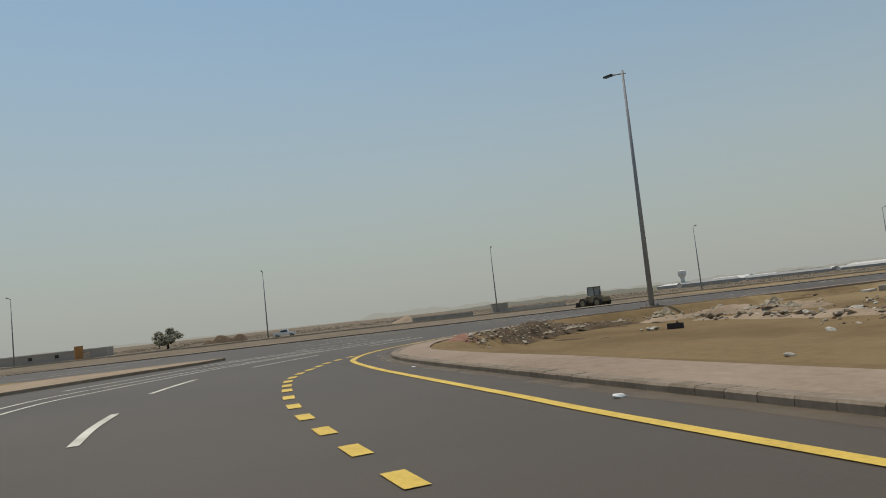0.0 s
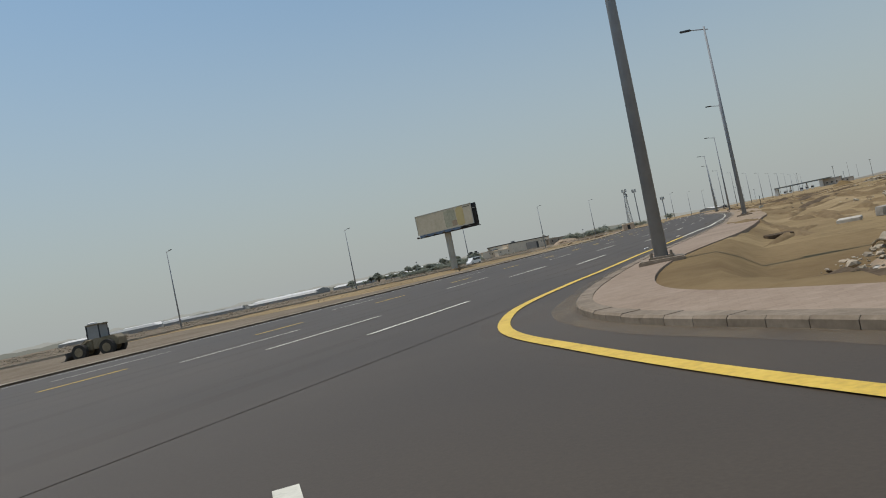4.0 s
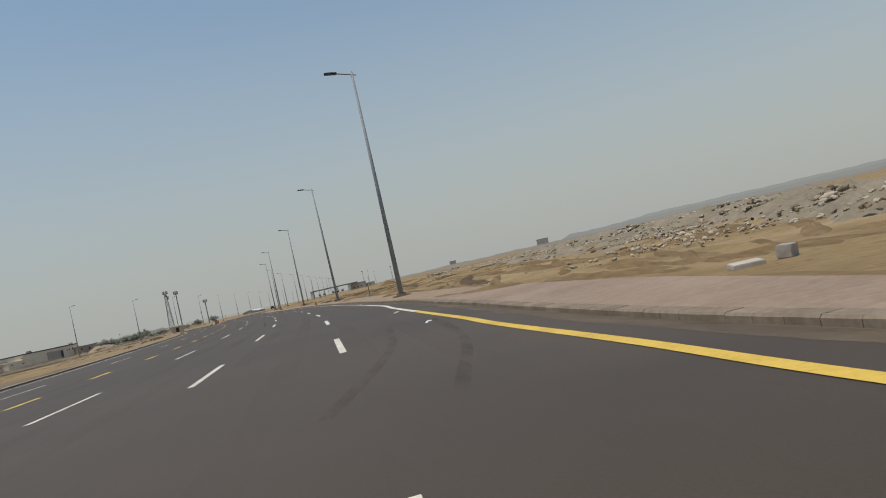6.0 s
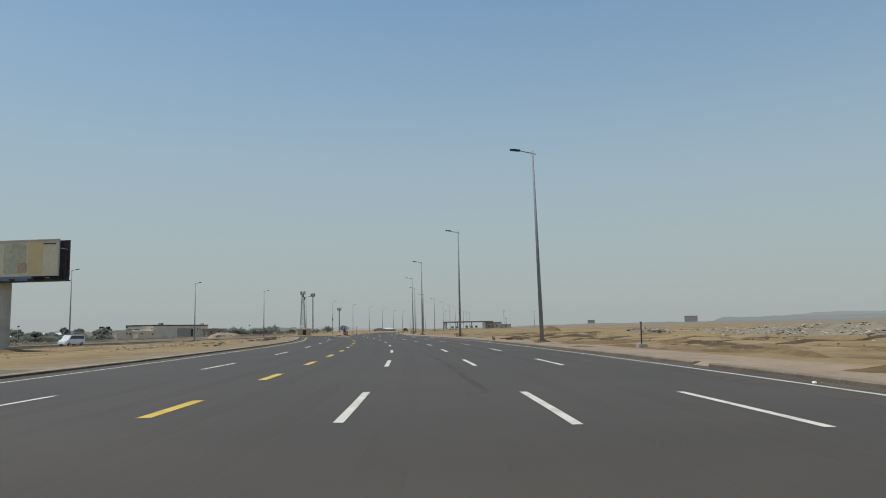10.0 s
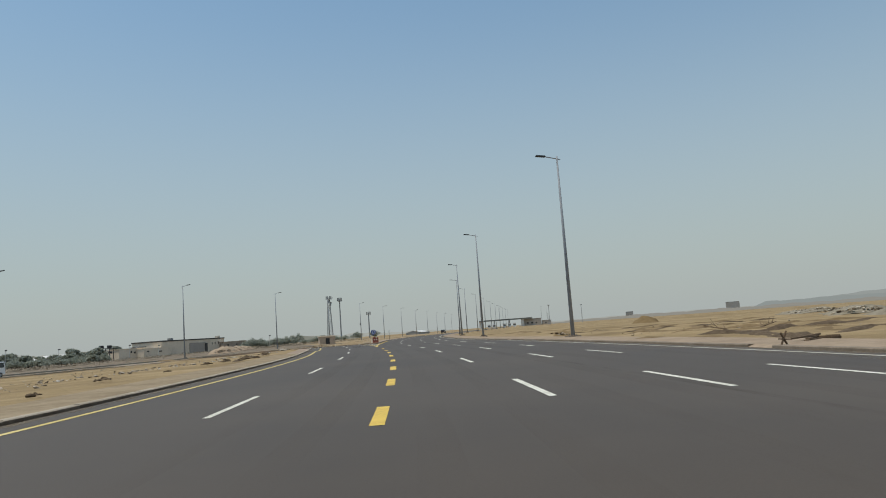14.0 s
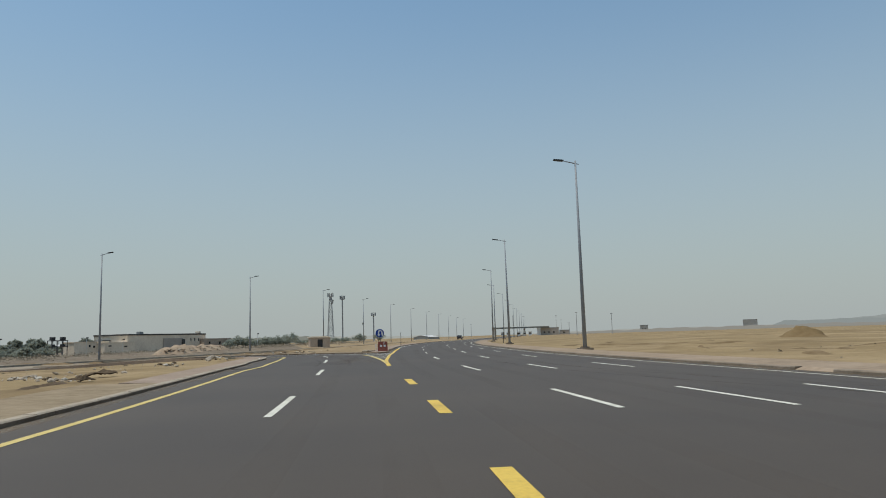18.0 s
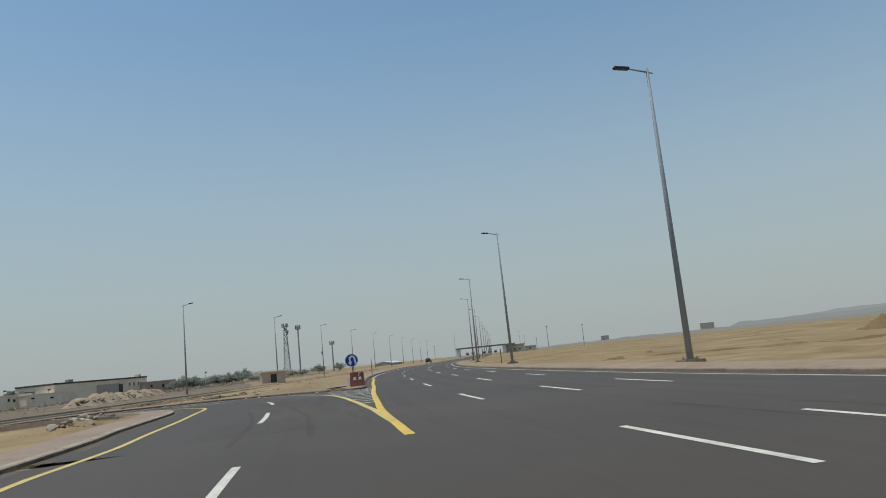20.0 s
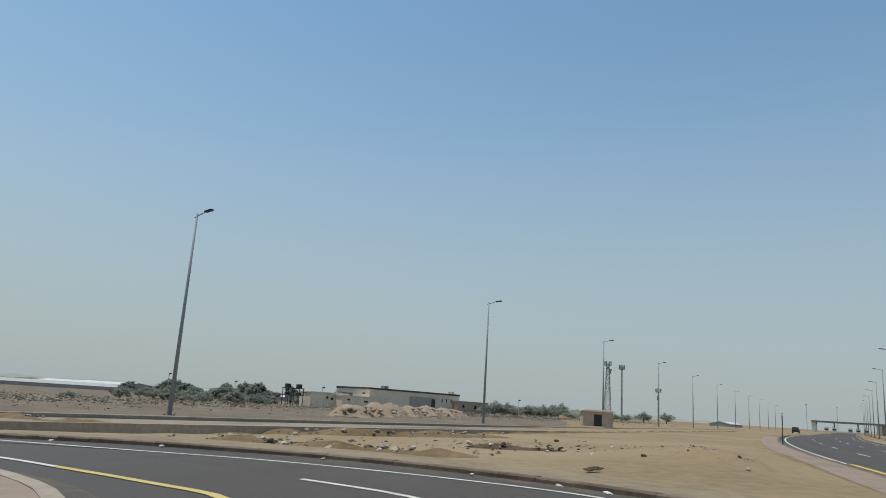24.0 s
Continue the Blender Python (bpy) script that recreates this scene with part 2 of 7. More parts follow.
def sheet(bm, left, right, z):
    """A ribbon between two lines of points."""
    vs = [(bm.verts.new((*a, z)), bm.verts.new((*b, z))) for a, b in zip(left, right)]
    for (a, b), (c, d) in zip(vs, vs[1:]):
        bm.faces.new((a, b, d, c))


# ---- the lines of the road ----
def spline(ks, vs):
    """Natural cubic through the knots, straight beyond them."""
    ks, vs = np.array(ks, float), np.array(vs, float)
    n, h = len(ks), np.diff(ks)
    a, r = np.eye(n), np.zeros(n)
    for i in range(1, n - 1):
        a[i, i - 1], a[i, i], a[i, i + 1] = h[i - 1], 2 * (h[i - 1] + h[i]), h[i]
        r[i] = 6 * ((vs[i + 1] - vs[i]) / h[i] - (vs[i] - vs[i - 1]) / h[i - 1])
    m = np.linalg.solve(a, r)

    def f(y):
        y = np.asarray(y, float)
        i = np.clip(np.searchsorted(ks, y) - 1, 0, n - 2)
        t = np.clip(y, ks[0], ks[-1])
        p, q = ks[i + 1] - t, t - ks[i]
        v = (m[i] * p**3 + m[i + 1] * q**3) / (6 * h[i]) + (vs[i] / h[i] - m[i] * h[i] / 6) * p + (vs[i + 1] / h[i] - m[i + 1] * h[i] / 6) * q
        s0 = (vs[1] - vs[0]) / h[0] - h[0] * (2 * m[0] + m[1]) / 6
        s1 = (vs[-1] - vs[-2]) / h[-1] + h[-1] * (m[-2] + 2 * m[-1]) / 6
        return v + s0 * np.minimum(y - ks[0], 0) + s1 * np.maximum(y - ks[-1], 0)
    return f


# the middle white lane line of the carriageway, x over y
MIDDLE = spline([-120, -80, -60, -45, -28.4, -12.5, 4, 18.5, 34.8, 51, 68, 83.4, 100, 116, 131.7, 149, 168, 190, 238, 284, 332, 380, 430, 600, 900],
                [-20.5, -12.6, -8.8, -6.3, -4.15, -2.43, -0.82, 0.2, 0.95, 1.35, 1.4, 1.15, 0.55, -0.4, -1.25, -1.5, -1.3, -0.8, 3.0, 9.4, 18.4, 27.6, 37.2, 70, 128.5])
# the line of lamps beyond the far carriageway
FARSIDE = spline([-150, -45, 5, 51, 98, 146, 191, 234, 279, 327, 374, 420, 600, 900], [-159, -123, -106, -89.9, -75.3, -60.9, -46.7, -34.7, -24.8, -16.8, -8.6, 0, 34, 91])


def at(y, off, line=MIDDLE):
    s = float(line(y + 0.5) - line(y - 0.5))
    k = math.hypot(s, 1)
    return (float(line(y)) + off / k, y - off * s / k)


LEFT_EDGE = spline([-120, 5, 23, 45, 65, 110, 128, 900], [-11.8, -11.4, -11.2, -10.9, -10.5, -10.4, -10.9, -10.9])
RIGHT_EDGE = spline([-20, 3, 900], [9.9, 9.6, 9.6])
FAR_NEAR = spline([-150, 900], [17, 17])
FAR_Z = -0.6
EDGE_TO_KERB = 1.15


def smooth_line(pts, step=0.8):
    """Evenly spaced points on a rounded line through the given ones."""
    p = [Vector(q) for q in pts]
    p = [2 * p[0] - p[1], *p, 2 * p[-1] - p[-2]]
    out = []
    for a, b, c, d in zip(p, p[1:], p[2:], p[3:]):
        n = max(2, int((c - b).length / 0.2))
        for k in range(n):
            t = k / n
            out.append(0.5 * ((2 * b) + (c - a) * t + (2 * a - 5 * b + 4 * c - d) * t * t + (3 * b - a - 3 * c + d) * t**3))
    out.append(p[-2])
    dist = np.r_[0, np.cumsum([(q - r).length for q, r in zip(out[1:], out)])]
    n = max(2, round(dist[-1] / step))
    s = np.linspace(0, dist[-1], n + 1)
    return [(float(np.interp(v, dist, [q.x for q in out])), float(np.interp(v, dist, [q.y for q in out]))) for v in s]


def beside(line, off):
    """The line moved to its right by off."""
    out = []
    for k, q in enumerate(line):
        a, b = line[max(k - 1, 0)], line[min(k + 1, len(line) - 1)]
        t = Vector((b[0] - a[0], b[1] - a[1])).normalized()
        out.append((q[0] + t.y * off, q[1] - t.x * off))
    return out


YS = [float(v) for v in np.r_[np.arange(-120, 200, 3.0), np.arange(200, 460, 8.0), np.arange(460, 901, 40.0)]]
# kerb of the corner island and on along the carriageway's right side
CORNER = smooth_line([(110, -67.5), (60, -66.3), (39, -65.4), (31, -64.92), (25, -64.5), (20.5, -63.85), (17.3, -62.65), (14.8, -61.2), (12.9, -59.4), (10.7, -56.7), (8.6, -54.0), (6.9, -51.9), (5.9, -49.8), (5.5, -47.2), (5.5, -43.5), (5.8, -38), (6.55, -31), (7.3, -25), (8.1, -17), (8.8, -11), (9.25, -2)], 0.5)
RIGHT_KERB = CORNER + [at(y, float(RIGHT_EDGE(y)) + 0.75) for y in np.arange(1.0, 900, 3.0)]
# left kerb, which leaves into the turning lane
LEFT_KERB = smooth_line([at(y, float(LEFT_EDGE(y)) - EDGE_TO_KERB) for y in np.arange(-120, 127, 4.0)] + [(-13.4, 131.5), (-14.0, 136), (-14.5, 142), (-14.9, 146.5), (-15.5, 149.5), (-16.5, 151.8), (-17.9, 153.5), (-20, 154.8), (-23, 155.6), (-28, 155.6), (-34, 154), (-40, 151.5), (-47, 147)], 0.9)
# far kerb of the turning lane and the carriageway's left side beyond it
TURN_FAR = smooth_line([(-44, 167.5), (-38, 163.6), (-32, 161.6), (-27, 161.6), (-22.2, 162.5), (-18.5, 162.9), (-14.2, 162.0), (-11, 160.4), (-8.6, 158.6), (-6.9, 157.0), (-5.6, 156.7), (-5.05, 157.8), (-5.1, 162), (-5.2, 167), (-5.0, 175), (-4.75, 185)], 0.9)
TURN_FAR += [at(y, -3.95) for y in np.arange(188.0, 900, 4.0)]
# median side of the far carriageway
MEDIAN_S = [at(y, float(FAR_NEAR(y)), FARSIDE) for y in np.arange(-150, 152, 4.0)]
MEDIAN_N = [at(y, float(FAR_NEAR(y)), FARSIDE) for y in np.arange(172, 890, 4.0)]
FAR_KERB = [at(y, 3.5, FARSIDE) for y in np.arange(-150, 890, 4.0)]

def main_left(y):
    return float(LEFT_EDGE(y)) - EDGE_TO_KERB if y < 128 else -3.95


# ---- ground: one sheet to the horizon, sunk under the roads ----
ROADS = [
    [at(y, main_left(y)) for y in YS] + [q for q in RIGHT_KERB[::-1] if q[1] > -51] + [(0, -60), (0.2, -67.5), (-2.5, -80), at(-120, 10)],
    [(110, -86.5), (60, -86.5), (22, -84.3), (12, -77.5), (5, -70), (0.2, -67.7), (-4, -58), (-2, -45), (5.5, -47)] + [q for q in RIGHT_KERB[::-1] if q[1] <= -47],
    [q for q in LEFT_KERB if q[1] > 126] + [q for q in TURN_FAR if q[1] < 186] + [at(186, -3), at(126, -3)],
    [at(y, 3.5, FARSIDE) for y in YS] + [at(y, float(FAR_NEAR(y)), FARSIDE) for y in YS[::-1]],
]


def outside(px, py, poly):
    """Distance from a polygon, negative inside."""
    p = np.array(poly, float)
    q = np.roll(p, -1, 0)
    best, inside = np.full(px.shape, 1e9), np.zeros(px.shape, bool)
    for (ax, ay), (bx, by) in zip(p, q):
        dx, dy = bx - ax, by - ay
        k = np.clip(((px - ax) * dx + (py - ay) * dy) / max(dx * dx + dy * dy, 1e-9), 0, 1)
        best = np.minimum(best, (px - ax - k * dx) ** 2 + (py - ay - k * dy) ** 2)
        if ay != by:
            inside ^= ((ay > py) != (by > py)) & (px < dx * (py - ay) / dy + ax)
    return np.where(inside, -1, 1) * np.sqrt(best)


def at_x(y):
    return MIDDLE(y) + np.where(y < 150, LEFT_EDGE(y) - EDGE_TO_KERB, -5.0)


def waves(x, y):
    """Low dunes, ruts and spoil of the open ground."""
    v = np.zeros_like(x)
    for k, (a, fx, fy, ph) in enumerate(((0.10, 0.11, 0.07, 0.3), (0.07, -0.19, 0.23, 1.7), (0.05, 0.41, 0.29, 4.1), (0.03, 0.83, -0.61, 2.2))):
        v += a * np.sin(fx * x + fy * y + ph + 1.3 * np.sin(0.05 * y + k) + 0.9 * np.sin(0.07 * x - k))
    return v


GRID = []


def ground_z(x, y):
    xs, ys, z = GRID
    i, j = int(np.clip(np.searchsorted(xs, x) - 1, 0, len(xs) - 2)), int(np.clip(np.searchsorted(ys, y) - 1, 0, len(ys) - 2))
    a, b = (x - xs[i]) / (xs[i + 1] - xs[i]), (y - ys[j]) / (ys[j + 1] - ys[j])
    return float((z[j, i] * (1 - a) + z[j, i + 1] * a) * (1 - b) + (z[j + 1, i] * (1 - a) + z[j + 1, i + 1] * a) * b)


def build_ground():
    xs = np.r_[-4500, -3000, -2000, -1400, -1000, -700, -500, -380, -300, -240, np.arange(-200, -50, 5.0), np.arange(-50, 8, 1.0), np.arange(8, 46, 0.5), np.arange(46, 60, 1.0), np.arange(60, 160, 4.0), 170, 200, 250, 320, 420, 600, 850, 1200, 1800, 2600, 3500, 4500]
    ys = np.r_[-4500, -3000, -2000, -1200, -800, -500, -350, -250, -190, np.arange(-150, -90, 5.0), np.arange(-90, 240, 1.0), np.arange(240, 460, 5.0), np.arange(460, 900, 20.0), 950, 1050, 1200, 1500, 2000, 2700, 3500, 4500]
    X, Y = np.meshgrid(xs, ys)
    d = np.full(X.shape, 1e9)
    near = (X > -210) & (X < 180) & (Y > -160) & (Y < 900)
    for poly in ROADS:
        d[near] = np.minimum(d[near], outside(X[near], Y[near], poly))
    k = np.clip((d - 0.15) / 0.9, 0, 1)
    far = np.clip((d - 3.0) / 6.0, 0, 1) * np.clip((1500 - np.hypot(X, Y)) / 600, 0, 1)
    # the land falls away to the far carriageway, and behind the walks
    left_of = at_x(Y) - X
    fall = np.clip((left_of - 1.0) / 26.0, 0, 1)
    base = FAR_Z * fall * fall * (3 - 2 * fall) * np.clip((330 - Y) / 130, 0.6, 1)
    # beyond the far carriageway the scrub land lies deeper
    base = base - 1.3 * np.clip((left_of - 62) / 45, 0, 1) * np.clip((Y - 130) / 60, 0, 1) * np.clip((1400 - np.hypot(X, Y)) / 500, 0, 1)
    right_of = np.clip((d - 2.6) / 0.8, 0, 1) * (left_of < -16)
    base = base - right_of * (0.62 - 0.54 * np.clip((Y + 46) / 52, 0, 1))
    Z = base - 0.14 + 0.24 * k + far * (waves(X, Y) * np.where((left_of > 0) & (left_of < 95), 0.28, np.where((left_of < -14) & (left_of > -60), 0.22, 1.0)) + 0.03)
    # spoil banks and mounds
    for cx, cy, rx, ry, h in ((37, 0, 9, 45, 0.5), (52, 70, 13, 45, 0.4), (26, 34, 6, 14, 0.2), (66, 200, 9, 6, 0.3), (88, 230, 8, 5, 0.3), (-30, 130, 5, 9, 0.2)):
        Z += h * np.exp(-(((X - cx) / rx) ** 2 + ((Y - cy) / ry) ** 2)) * (1 + 0.35 * np.sin(1.1 * X + 0.7 * Y)) * np.clip(far * 2, 0, 1)
    # low wheel-thrown ridges along the right-hand field
    off = X - MIDDLE(Y)
    for j, (c, wid, hh) in enumerate(((14.6, 0.5, 0.16), (17.2, 0.7, 0.26), (20.3, 0.6, 0.22), (23.0, 0.9, 0.30), (26.5, 0.8, 0.28), (30.5, 1.0, 0.3))):
        cc = c + 0.9 * np.sin(0.09 * Y + 1.9 * j) + 0.4 * np.sin(0.31 * Y + j)
        gate = np.clip(0.35 + np.sin(0.13 * Y + 2.3 * j) + 0.6 * np.sin(0.37 * Y + 1.1 * j), 0, 1)
        Z += 0.5 * hh * gate * np.exp(-(((off - cc) / wid) ** 2)) * ((Y > -34) & (Y < 150)) * np.clip(far * 3, 0, 1)
    # heap in the point of the median
    Z += 0.38 * np.exp(-(((X + 10.5) / 2.6) ** 2 + ((Y - 176) / 10.0) ** 2)) * np.clip(far * 3, 0, 1)
    GRID.extend((xs, ys, Z))
    n, w = X.size, X.shape[1]
    i = np.arange(n).reshape(X.shape)
    faces = np.stack([i[:-1, :-1], i[:-1, 1:], i[1:, 1:], i[1:, :-1]], -1).reshape(-1, 4)
    me = bpy.data.meshes.new("ground")
    me.from_pydata(np.stack([X.ravel(), Y.ravel(), Z.ravel()], 1).tolist(), [], faces.tolist())
    me.polygons.foreach_set("use_smooth", [True] * len(me.polygons))
    me.materials.append(M_SAND)
    me.materials.append(M_SCRUB_BED)
    me.materials.append(M_OCHRE)
    me.materials.append(M_MEDIAN)
    mid = np.stack([X[:-1, :-1] + X[1:, 1:], Y[:-1, :-1] + Y[1:, 1:]], -1).reshape(-1, 2) / 2
    wild = (mid[:, 0] < FARSIDE(mid[:, 1]) + 4 - np.clip(0.35 * (mid[:, 1] - 250), 0, 60)) & (mid[:, 1] < 900) | (mid[:, 0] < at_x(mid[:, 1]) - 1.5) & (mid[:, 1] < 22 + 4 * np.sin(0.11 * mid[:, 0]) + 1.2 * np.sin(0.29 * mid[:, 0] + 1))
    strip = ~wild & (mid[:, 0] < at_x(mid[:, 1]) - 1) & (mid[:, 1] > 152 + 3 * np.sin(0.15 * mid[:, 0])) & (mid[:, 1] < 900)
    wild = np.where(strip, 3, wild)
    me.polygons.foreach_set("material_index", np.where((mid[:, 0] > 4) & (mid[:, 1] < -38 + 2 * np.sin(0.13 * mid[:, 0]) + 0.8 * np.sin(0.31 * mid[:, 0])), 2, wild).astype(np.int32))
    return tagged(new("ground", me), "open tan desert sand with low banks and ruts", "ground", kind="structure")


ground = build_ground()


# ---- roadways ----
def turn_z(x):
    """The turning lane dips towards the far carriageway."""
    k = min(max((-23 - x) / 20, 0), 1)
    return FAR_Z * k * k * (3 - 2 * k)


def slab(name, poly, z, label):
    bm = bmesh.new()
    f = bm.faces.new([bm.verts.new((*q, z)) for q in poly])
    if f.normal.z < 0:
        f.normal_flip()
    bmesh.ops.triangulate(bm, faces=[f])
    ob = new(name, mesh_from(name, bm, M_ASPHALT))
    return tagged(ob, label, "road", kind="structure")


def ribbon_road(name, left, right, z, label):
    bm = bmesh.new()
    sheet(bm, left, right, z)
    bmesh.ops.recalc_face_normals(bm, faces=bm.faces)
    if next(iter(bm.faces)).normal.z < 0:
        bmesh.ops.reverse_faces(bm, faces=bm.faces)
    return tagged(new(name, mesh_from(name, bm, M_ASPHALT)), label, "road", kind="structure")


def right_off(y):
    return float(RIGHT_EDGE(y)) + 0.75 if y > -2 else 10.3


road = ribbon_road("road", [at(y, main_left(y)) for y in YS], [at(y, right_off(y)) for y in YS], 0.0, "wide dark grey asphalt carriageway with painted lanes")
slip_road = slab("road_slip", [(110, -88), (60, -88), (22, -85.8), (12, -79.5), (5, -73), (0.2, -67.8), (-8, -58), (-5, -45), (-2, -20), (2, 0), at(0.5, 9.5)] + [q for q in RIGHT_KERB[::-1] if q[1] <= -1], -0.005, "dark asphalt slip road curving into the carriageway")
turn_road = slab("road_turn", [q for q in LEFT_KERB if q[1] > 126] + [q for q in TURN_FAR if q[1] < 186] + [at(186, -3), at(160, -3), at(126, -3)], -0.005, "dark asphalt turning lane through the median")
for v in turn_road.data.vertices:
    v.co.z += turn_z(v.co.x)
far_road = ribbon_road("road_far", [at(y, 3.5, FARSIDE) for y in YS], [at(y, float(FAR_NEAR(y)), FARSIDE) for y in YS], FAR_Z, "grey asphalt carriageway beyond the sand median")


# ---- painted lines ----
def ribbon(line, width):
    bm = bmesh.new()
    a, b = beside(line, -width / 2), beside(line, width / 2)
    sheet(bm, a, b, 0.006)
    for f in bm.faces:
        if f.normal.z < 0:
            f.normal_flip()
    bm.normal_update()
    return bm


def stripe(name, line, width, mat, parent, label=""):
    return part(name, ribbon(line, width), mat, parent, label)


def lane(off, y0, y1, first, dash, period, mat, parent, width=0.16, name="lane_dash", skew=0.0):
    n = 0
    while first + n * period < y1:
        y = first + n * period + (float(DRIFT(first + n * period)) - skew * (0.45 if first + n * period < -10 else 0.75) if mat is M_WHITE else 0.0)
        n += 1
        if y + dash > y0:
            o = off(y) if callable(off) else off
            stripe(name, [at(y + dash * k / 4, off(y + dash * k / 4) if callable(off) else off) for k in range(5)], width, mat, parent)


FIRST, PERIOD, DASH = -61.35, 16.15, 5.1
DRIFT = spline([-62, -28, -13, 3, 19, 35, 51.7, 68, 84, 100, 132, 420], [0.2, 0.5, 0.4, 0.72, 0.25, -0.4, -1.0, -1.0, -0.25, -0.4, 0, 0])  # hand-set dashes stray
OFFS = (lambda y: 0.0, spline([-46, -29, -13, 3, 20, 50, 100, 131, 150, 300], [3.7, 3.5, 3.5, 3.4, 3.2, 3.25, 3.05, 3.1, 3.3, 3.3]), spline([-46, -28, -14, 2, 17, 45, 70, 104, 131, 150, 300], [7.15, 6.8, 6.7, 6.5, 6.2, 6.25, 5.85, 6.0, 6.0, 6.2, 6.3]))
for k, off in enumerate(OFFS):
    lane(lambda y, f=off: float(f(y)), -50 if k == 2 else -80, 420, FIRST - (16.15 if k < 2 else 0), DASH, PERIOD, M_WHITE, road, skew=k)
lane(lambda y: -3.6 if y < -8 else -3.3, -60, 110, -55.3, 2.9, 8.63, M_YELLOW, road, 0.25, "yellow_dash")
LFT = spline([-100, -50, 7, 21, 55, 90, 124], [-7.9, -7.55, -7.2, -6.9, -6.88, -6.7, -6.7])
lane(lambda y: float(LFT(y)), -80, 119, FIRST + 0.9 - 16.15, DASH, PERIOD, M_WHITE, road)
stripe("edge_line", [at(y, float(LEFT_EDGE(y))) for y in np.arange(-110, 47, 2.0)], 0.16, M_WHITE, road)
stripe("edge_line", [at(y, float(LEFT_EDGE(y))) for y in np.arange(46.0, 123, 2.0)] + smooth_line([at(124, float(LEFT_EDGE(124))), (-11.75, 128.5), (-12.2, 133), (-12.8, 139.7), (-13.4, 145), (-13.8, 149), (-14.25, 151.1), (-15.3, 153.2), (-17.2, 155.5), (-19.0, 156.15), (-21.5, 156.75)], 0.5), 0.2, M_YELLOW_DUSTY, turn_road)
stripe("edge_line", smooth_line([(-21.5, 156.75), (-23.2, 157.1), (-26, 157.3), (-30, 157.6)], 0.5), 0.16, M_WHITE, turn_road)
SLIP_EDGE = smooth_line([(110, -68.6), (60, -67.6), (39.3, -66.75), (33, -66.3), (28.5, -65.95), (24.4, -65.6), (20, -65.0), (18.1, -64.45), (15.7, -63.3), (13.5, -61.7), (11, -59.1), (8.3, -55.8), (6.3, -52.9), (5.0, -50.7), (4.35, -48.5), (4.1, -46), (4.35, -42), (4.75, -38.5), (5.3, -32.5), (5.72, -29), (6.4, -22.3), (7.35, -13), (8.1, -6.8), (8.7, 3)], 0.5)
stripe("edge_line", [q for q in SLIP_EDGE if q[0] > 19 and q[1] < -60], 0.18, M_YELLOW, slip_road, "yellow edge line")
stripe("edge_line", [q for q in SLIP_EDGE if (q[0] < 19.6 or q[1] > -60) and q[1] < -20], 0.21, M_YELLOW, slip_road, "thick yellow edge line").location.z += 0.002
stripe("edge_line", [q for q in SLIP_EDGE if q[1] > -20.6], 0.2, M_WHITE, slip_road)
stripe("edge_line", [at(y, float(RIGHT_EDGE(y))) for y in np.arange(3, 600, 3.0)], 0.16, M_WHITE_DUSTY, road)
# short yellow dashes between the slip road's lanes
SHORT = smooth_line([(54, -69.5), (46, -69.5), (38, -69.4), (31, -69.05), (25, -68.1), (22.3, -67.3), (20.3, -66.4), (18.2, -65.4), (16.6, -64.3), (15.6, -63.5)], 0.1)
k = 12
while k < len(SHORT) - 8:
    stripe("yellow_dash", SHORT[k:k + 8], 0.23, M_YELLOW, slip_road)
    k += 17 if SHORT[k][0] > 27.5 else 13
for a, b in (((49.5, -72.6), (45, -72.6)), ((40.5, -72.6), (36, -72.5)), ((31.2, -72.3), (26.7, -71.9)), ((21.9, -71.2), (17.9, -69.8)), ((14.5, -67.5), (11.2, -64.2)), ((8.1, -60.9), (5.2, -56.9))):
    stripe("lane_dash", smooth_line([a, ((a[0] + b[0]) / 2 + 0.08, (a[1] + b[1]) / 2 - 0.08), b], 0.6), 0.17, M_WHITE, slip_road)
# white lines that close off the point between slip road and carriageway
for pts in ([(60, -76.4), (40, -76.2), (28, -75.5), (20.5, -74.3), (16.9, -72.4), (12.7, -69.3), (10.9, -67.5), (8.8, -65.0), (7.1, -62.7), (5.2, -59.9), (3.0, -56.8)],
            [(24, -76.0), (18, -74.6), (14.5, -72.2), (11.0, -69.1), (9.6, -67.3), (8.0, -65.2), (6.5, -62.9)],
            [(14, -74.0), (11, -71.5), (8.2, -69.1), (6.2, -66.4), (5.0, -63.5), (4.2, -61.2), (2.6, -57.6)],
            [(6.5, -68.9), (4.6, -66.0), (3.4, -62.9)], [(1.1, -63.2), (0.8, -60.6), (-0.2, -57.7)]):
    stripe("edge_line", smooth_line(pts, 0.6), 0.17, M_WHITE, slip_road)
# the painted point before the turn sign
GORE_R = smooth_line([(-4.3, 123.8), (-4.36, 125), (-4.46, 127.3), (-4.58, 130), (-4.68, 133.5), (-4.7, 138.5), (-4.73, 147), (-4.66, 152), (-4.55, 158), (-4.5, 167), (-4.35, 175), (-4.15, 184)], 0.5)
GORE_L = smooth_line([(-4.5, 127.6), (-4.72, 130.5), (-4.92, 133.3), (-5.2, 136), (-5.45, 138.6), (-5.85, 142), (-6.3, 145.8), (-6.97, 149.8), (-7.4, 151.5)], 0.5)
stripe("edge_line", GORE_R, 0.24, M_YELLOW, turn_road)
stripe("edge_line", GORE_L, 0.22, M_YELLOW_DUSTY, turn_road).location.z += 0.003
stripe("edge_line", [at(y, -3.35) for y in np.arange(184.0, 600, 4.0)], 0.16, M_WHITE, road)
